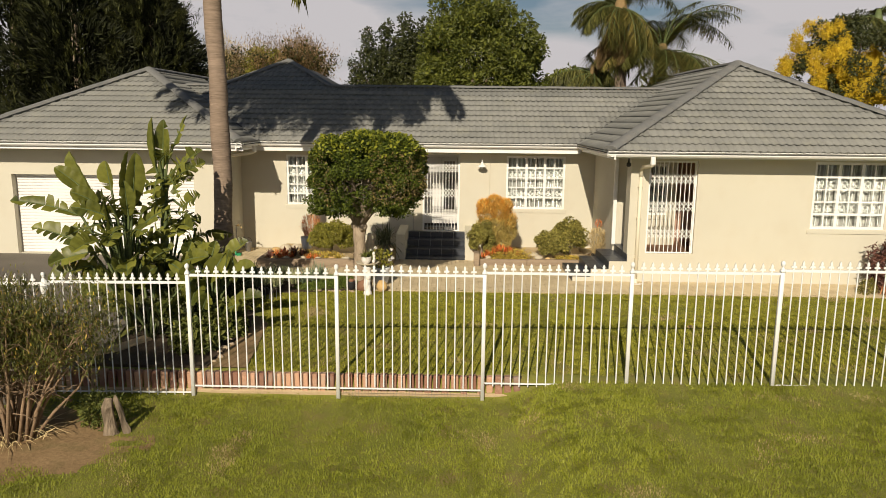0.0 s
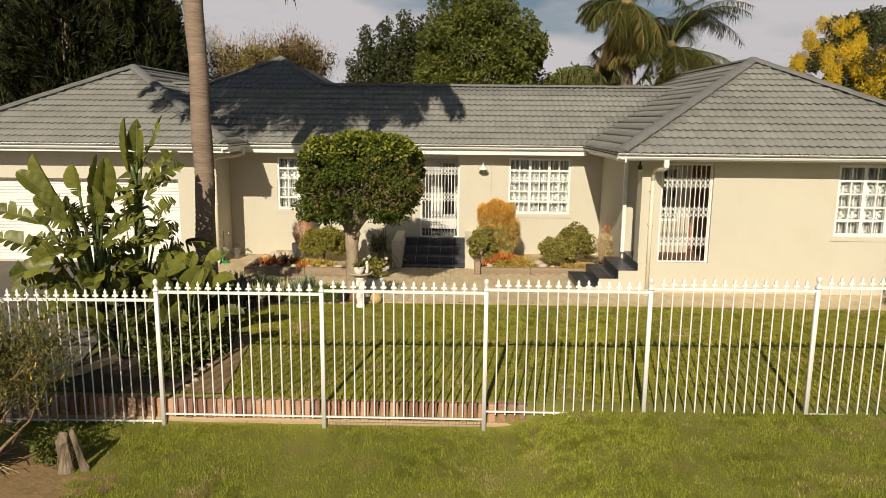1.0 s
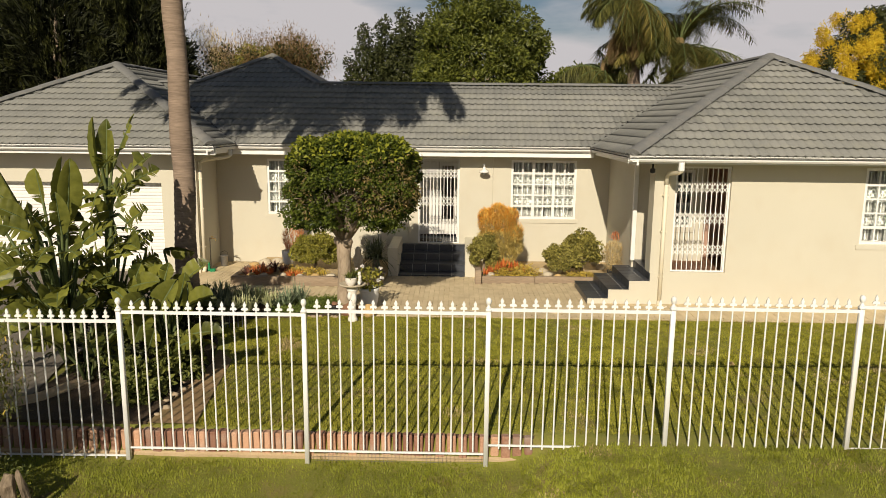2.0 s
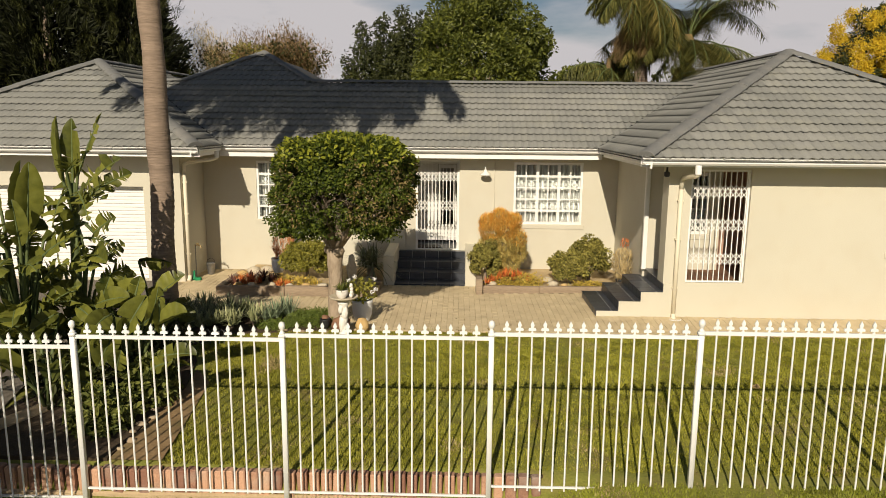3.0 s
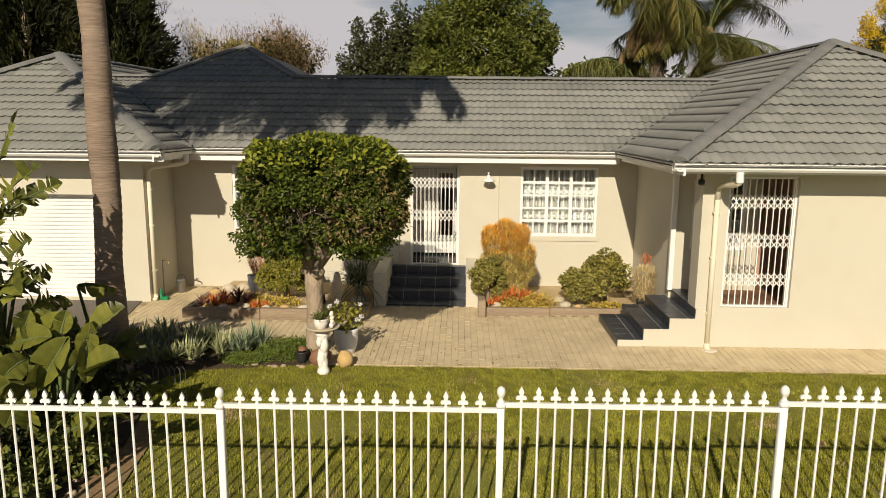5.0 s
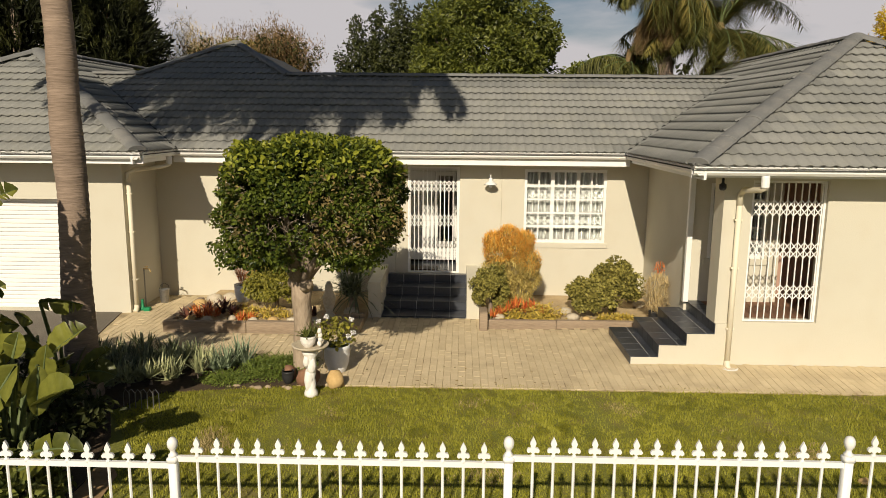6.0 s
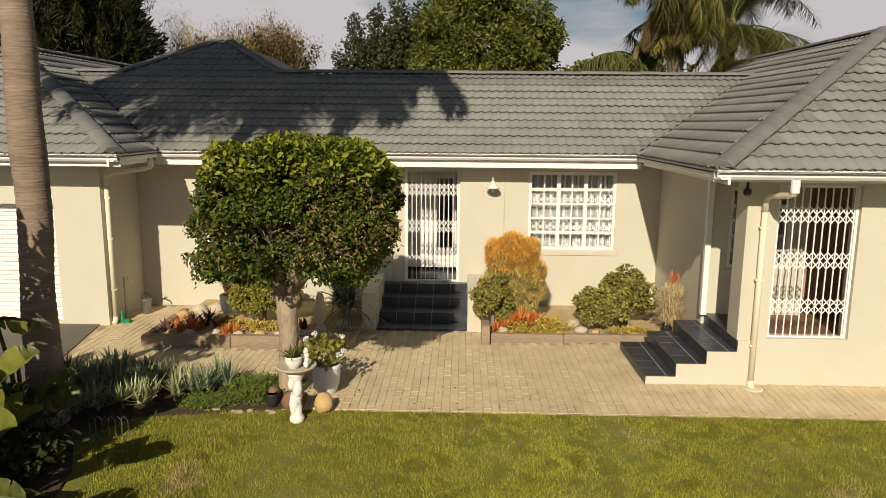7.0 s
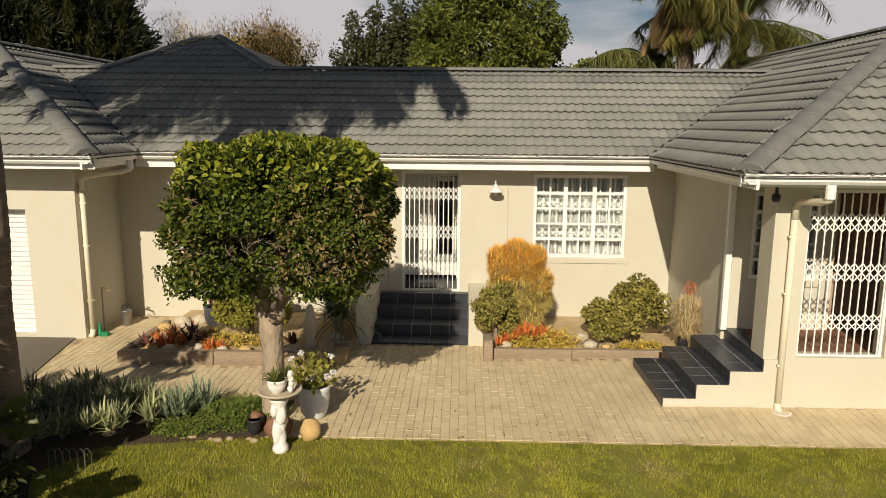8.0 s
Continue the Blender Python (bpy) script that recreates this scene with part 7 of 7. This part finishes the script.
def tile_slope(roof, origin, u, up, polys, count, phase=0.0):
    """Tiles on one slope. u: along the eave; up: level way up the slope; polys: convex outlines in (along, level distance), counter-clockwise."""
    c = 1 / math.sqrt(1 + PITCH * PITCH)
    u = Vector(u)
    v = (Vector(up) + Vector((0, 0, PITCH))) * c
    n = u.cross(v)
    m = Matrix(((u.x, v.x, n.x, origin[0]), (u.y, v.y, n.y, origin[1]), (u.z, v.z, n.z, origin[2]), (0, 0, 0, 1)))
    rest = Geo()
    for poly in polys:
        poly = [(a, d / c) for a, d in poly]
        edges = [(Vector(p), Vector(q)) for p, q in zip(poly, poly[1:] + poly[:1])]

        def depth(a, b):
            return min(((q - p).normalized().cross(Vector((a, b)) - p)) for p, q in edges)

        a0, a1 = min(p[0] for p in poly), max(p[0] for p in poly)
        b0, b1 = min(p[1] for p in poly), max(p[1] for p in poly)
        cut = bmesh.new()
        for r in range(int(b0 / TILE_STEP) - 1, int(b1 / TILE_STEP) + 1):
            b = r * TILE_STEP
            for k in range(int((a0 - phase) / TILE_W) - 2, int((a1 - phase) / TILE_W) + 2):
                a = phase + k * TILE_W
                corners = [depth(x, y) for x, y in ((a, b), (a + TILE_W, b), (a, b + TILE_STEP), (a + TILE_W, b + TILE_STEP))]
                if max(corners) < 0 and depth(a + TILE_W / 2, b + TILE_STEP / 2) < -0.05:
                    continue
                jig = Matrix.Translation((a, b, 0.003 * math.sin(k * 12.9 + r * 4.1)))
                if min(corners) > -0.004:
                    if count[0] > 0:
                        count[0] -= 1
                        ob = new("roof_tile", tile_me)
                        ob.parent = roof
                        ob.matrix_basis = m @ jig
                    else:
                        rest.add([(m @ jig @ Vector(p)) for p in TILE_V], TILE_F)
                else:
                    vs = [cut.verts.new(jig @ Vector(p)) for p in TILE_V]
                    for q in TILE_F:
                        cut.faces.new([vs[i] for i in q])
        for p, q in edges:
            d = (q - p).normalized()
            bmesh.ops.bisect_plane(cut, geom=cut.verts[:] + cut.edges[:] + cut.faces[:], dist=0.0001, plane_co=(p.x, p.y, 0), plane_no=(d.y, -d.x, 0), clear_outer=True)
        cut.verts.index_update()
        rest.add([m @ w.co for w in cut.verts], [[w.index for w in q.verts] for q in cut.faces])
        cut.free()
    if rest.v:
        me = bpy.data.meshes.new("roof_tiles")
        me.from_pydata(rest.v, [], rest.f)
        me.materials.append(M_TILE_J)
        ob = new("roof_tiles", me)
        ob.parent = roof
        tagged(ob, "cut and further roof tiles", kind="stuff")


LM = WING_L - GAR_R
VALLEY = 0.035
main_count, wing_count, garage_count = [300], [300], [300]
tile_slope(roof_main, (GAR_R, MAIN_EAVE, EAVE), (1, 0, 0), (0, 1, 0), [
    [(VALLEY, 0), (LM - VALLEY, 0), (LM + RUN - VALLEY, RUN), (VALLEY - RUN, RUN)],
    [(PEAK[0] - TIP - GAR_R, RUN), (PEAK[0] + TIP - GAR_R, RUN), (PEAK[0] - GAR_R, RUN + TIP)]], main_count)
WW = WING_R - WING_L
tile_slope(roof_wing, (WING_L, WING_EAVE, EAVE), (1, 0, 0), (0, 1, 0), [[(0, 0), (WW, 0), (WW / 2, WW / 2)]], wing_count)
LW = MAIN_EAVE - WING_EAVE
tile_slope(roof_wing, (WING_L, MAIN_EAVE, EAVE), (0, -1, 0), (1, 0, 0), [
    [(VALLEY, 0), (LW, 0), (LW - RUN, RUN), (VALLEY - RUN, RUN)],
    [(-6, RUN), (LW - RUN, RUN), (LW - 4.055, 4.055), (-6, 4.055)]], wing_count)
GW = GAR_R - GAR_L
tile_slope(roof_garage, (GAR_L, GAR_EAVE, EAVE), (1, 0, 0), (0, 1, 0), [[(0, 0), (GW, 0), (GW / 2, GW / 2)]], garage_count)
LG = MAIN_EAVE - GAR_EAVE
tile_slope(roof_garage, (GAR_R, GAR_EAVE, EAVE), (0, 1, 0), (-1, 0, 0), [
    [(0, 0), (LG - VALLEY, 0), (LG + RUN - VALLEY, RUN), (RUN, RUN)],
    [(RUN, RUN), (8, RUN), (8, 3.8), (3.8, 3.8)]], garage_count)


def cap_line(roof, start, end, radius=0.11):
    """Half-round ridge or hip caps bedded in mortar, one after the other."""
    s, e = Vector(start), Vector(end)
    d = (e - s).normalized()
    n = max(1, round((e - s).length / 0.40))
    step = (e - s) / n
    side = d.cross(Vector((0, 0, 1))).normalized()
    up = side.cross(d)
    length = step.length + 0.02
    v, f = [], []
    k = 9
    for y, r in ((0.0, radius * 1.015), (0.03, radius * 1.015), (0.035, radius), (length, radius * 0.985)):
        for i in range(k):
            a = math.pi * i / (k - 1)
            v.append((math.cos(a) * r * 1.15, y, math.sin(a) * r * 0.62 - 0.005))
    for j in range(3):
        for i in range(k - 1):
            a = j * k + i
            f.append((a, a + 1, a + k + 1, a + k))
    f.append(tuple(range(k - 1, -1, -1)))
    me = bpy.data.meshes.new("ridge_cap")
    me.from_pydata(v, [], f)
    me.materials.append(M_CAP)
    for p in me.polygons[:-1]:
        p.use_smooth = True
    for i in range(n):
        o = s + step * i + up * (0.035 + 0.004 * math.sin(i * 3.7))
        ob = new("ridge_cap", me)
        ob.parent = roof
        ob.matrix_basis = Matrix(((side.x, d.x, up.x, o.x), (side.y, d.y, up.y, o.y), (side.z, d.z, up.z, o.z), (0, 0, 0, 1)))


cap_line(roof_main, (GAR_R - 3.0, RIDGE_Y, RIDGE_Z), (PEAK[0] - TIP + 0.12, RIDGE_Y, RIDGE_Z))
cap_line(roof_main, (PEAK[0] + TIP - 0.02, RIDGE_Y, RIDGE_Z), (WING_L + 3.1, RIDGE_Y, RIDGE_Z))
cap_line(roof_main, (PEAK[0] - TIP, RIDGE_Y, RIDGE_Z), PEAK)
cap_line(roof_main, (PEAK[0] + TIP, RIDGE_Y, RIDGE_Z), PEAK)
cap_line(roof_wing, (WING_L + 0.05, WING_EAVE + 0.05, rise(0.05)), (WING_MID, A_W, H_W), 0.135)
cap_line(roof_wing, (WING_R - 0.05, WING_EAVE + 0.05, rise(0.05)), (WING_MID, A_W, H_W), 0.135)
cap_line(roof_wing, (WING_MID, A_W, H_W), (WING_MID, B, H_W))
cap_line(roof_garage, (GAR_R - 0.05, GAR_EAVE + 0.05, rise(0.05)), (GAR_MID, A_G, H_G), 0.135)
cap_line(roof_garage, (GAR_L + 0.05, GAR_EAVE + 0.05, rise(0.05)), (GAR_MID, A_G, H_G), 0.135)
cap_line(roof_garage, (GAR_MID, A_G, H_G), (GAR_MID, B, H_G))


# ---------- brick edging, pavers, grass ----------
def chamfer_block(lx, ly, lz, c=0.006):
    return Geo().box(-lx / 2, lx / 2, -ly / 2, ly / 2, -lz, 0, c).mesh("block")


edge_wall = tagged(thing("brick_edging", "row of weathered upright bricks on a sandy cement footing under the fence", "brick edging"), kind="structure")
BRICKS = [chamfer_block(0.105, 0.10, 0.26, 0.008), chamfer_block(0.098, 0.10, 0.26, 0.012), chamfer_block(0.110, 0.10, 0.26, 0.010)]
for me in BRICKS:
    me.materials.append(M_BRICK)
part("footing", Geo().box(-5.9, 0.95, 10.215, 10.40, -0.55, -0.285, 0.02), M_CEMENT, edge_wall, "sandy cement footing")
part("backing", Geo().box(-5.9, 0.90, 10.335, 10.41, -0.50, -0.06), M_SOIL, edge_wall)
k = 0
x = -5.86
while x < 0.86:
    o = part("brick", BRICKS[k % 3], M_BRICK, edge_wall)
    o.matrix_basis = pose(x, 10.285 + 0.006 * math.sin(k * 2.7), -0.035 + 0.006 * math.sin(k * 1.9), 1.5 * math.sin(k * 3.1), 2.0 * math.sin(k * 5.3), 2.0 * math.sin(k * 1.3))
    x += 0.1285
    k += 1
g = Geo()
for i in range(44):
    xx = -1.70 + 0.046 * i
    g.box(xx, xx + 0.0025, 10.196, 10.198, -0.40, -0.21)
for i in range(4):
    g.box(-1.70, 0.32, 10.1985, 10.2005, -0.40 + 0.05 * i, -0.3975 + 0.05 * i)
tagged(part("wire_mesh", g, M_METAL), "rusty wire mesh along the foot of the fence", "wire mesh")

paving = bpy.data.objects["pavement"]

PW, PD = 0.21, 0.105
PAVERS = [chamfer_block(PD - 0.005, PW - 0.002, 0.05, 0.002), chamfer_block(PD - 0.007, PW - 0.003, 0.05, 0.003)]
for me in PAVERS:
    me.materials.append(M_PAVER)
PV = [tuple(v.co) for v in PAVERS[0].vertices]
PF = [tuple(p.vertices) for p in PAVERS[0].polygons if p.normal.z > -0.9]
half = chamfer_block(PD - 0.005, PW / 2 - 0.005, 0.05, 0.002)
HV = [tuple(v.co) for v in half.vertices]
HF = [tuple(p.vertices) for p in half.polygons if p.normal.z > -0.9]
rest = Geo()
count = 0
for j in range(int(18.3 / PD)):
    x = -6.4 + j * PD + PD / 2
    for i in range(int((WALL_Y - 15.15) / PW)):
        y = 15.25 + (i + 0.5 * (j % 2)) * PW + PW / 2 - 0.10
        if i == 0 and j % 2 == 0 and x > -2.0:
            rest.add([pose(x, 15.3075, 0.002) @ Vector(p) for p in HV], HF)
        if y < 15.26 or y > 17.55 and -4.95 < x < -1.75:
            continue
        if y > 18.64 and -1.75 < x < 0.45 or y > 18.02 and 0.42 < x < 3.7:
            continue
        if y > 16.27 and x > 2.66 and (y < 17.72 or x > 3.66):
            continue
        if y > 16.32 and x > 3.7:
            continue
        if x < -2.05 and 15.2 < y < 16.45:
            continue
        if x < -5.80 - 0.17 * (y - 16.7):
            continue
        z = 0.002 + pave_rise(x, y) + 0.0025 * math.sin(x * 7.7 + y * 3.1) + 0.001 * math.sin(i * 37.1 + j * 17.7)
        m = pose(x, y, z, 0.4 * math.sin(i * 12.1 + j * 3.3) + (3.6 * min(max((x - 1.0) / 2.0, 0), 1) if 15.35 < y < 16.15 else 0), 0.6 * math.sin(i * 5.7 + j * 7.9), 1.7 * math.sin(i * 3.9 + j * 9.1))
        if count < 300 and -0.9 < x < 2.5 and y < 17.5:
            o = new("paver", PAVERS[(i * 7 + j * 3) % 2])
            o.parent = paving
            o.matrix_basis = m
            count += 1
        else:
            rest.add([m @ Vector(p) for p in PV], PF)
me = bpy.data.meshes.new("pavers")
me.from_pydata(rest.v, [], rest.f)
me.materials.append(M_PAVER_J)
o = new("pavers", me)
o.parent = paving
tagged(o, "further clay-coloured pavers", kind="stuff")


def grass(name, n, x0, x1, y0, y1, keep, label, blade, length=0.044):
    x, y = rng.uniform(x0, x1, n), rng.uniform(y0, y1, n)
    patch = np.array([noise.noise(Vector((a * 0.8, b * 0.8, 3.0))) + 0.5 * noise.noise(Vector((a * 2.7, b * 2.7, 9.0))) for a, b in zip(x, y)])
    ok = keep(x, y) & (patch > -0.75 + 0.75 * rng.random(n) - 0.25)
    x, y, patch = x[ok], y[ok], patch[ok]
    z = np.array([ground_height(float(a), float(b)) for a, b in zip(x, y)]) - 0.012
    m = len(x)
    pos = np.stack([x, y, z], 1)
    a = rng.uniform(0, 2 * math.pi, m) * 0.6 + np.array([6.0 * noise.noise(Vector((float(p) * 3.5, float(q) * 3.5, 1.0))) for p, q in zip(x, y)])
    lean = rng.uniform(0.3, 1.5, m)
    way = np.stack([np.cos(a) * lean, np.sin(a) * lean, np.ones(m)], 1)
    way = unit(way)
    ln = length * rng.uniform(0.6, 1.3, m) * (1 + 0.18 * patch)
    side = unit(np.stack([-np.sin(a), np.cos(a), np.zeros(m)], 1)) * (0.0068 * rng.uniform(0.8, 1.4, m))[:, None]
    v = np.stack([pos - side, pos + side, pos + way * ln[:, None]], 1).reshape(-1, 3)
    t = np.arange(3 * m).reshape(-1, 3)
    dry = np.array([noise.noise(Vector((float(p) * 1.6, float(q) * 1.6, 14.0))) for p, q in zip(x, y)]) > 0.27 + 0.5 * rng.random(m)
    for nm, pick, mat, lb in ((name, ~dry, blade, label), ("dry_grass", dry, M_DRYGRASS, "patches of dry straw-coloured grass")):
        k = 3 * int(pick.sum())
        ob = new(nm, tri_mesh(nm, v.reshape(-1, 9)[pick].reshape(-1, 3), np.arange(k).reshape(-1, 3), mat))
        tagged(ob, lb, "grass", kind="stuff")


def on_lawn(x, y):
    left = np.interp(y, [10.4, 12.0, 12.6, 13.6, 14.3, 14.9, 15.12, 15.3], [-3.15, -3.34, -3.43, -3.8, -4.3, -3.9, -3.05, -2.0])
    return (x > left) & (y < 15.335 + 0.03 * np.sin(x * 9.0) + 0.025 * np.sin(x * 23.0) + 0.05 * rng.random(len(x)))


def on_verge(x, y):
    bare = np.hypot((x + 5.6) / 1.75, (y - 8.65) / 1.05)
    return (bare > 0.75 + 0.35 * np.sin(x * 5.0 + y * 3.0) * 0.5 + 0.2 * rng.random(len(x))) & ((x > -6.2) | (y < 9))


grass("lawn_grass", 510000, -4.4, 12.5, 10.40, 15.43, on_lawn, "short green lawn grass inside the fence", M_LAWNGRASS)
grass("verge_grass", 390000, -7.4, 8.8, 5.6, 10.22, on_verge, "short green grass on the verge outside the fence", M_GRASS)
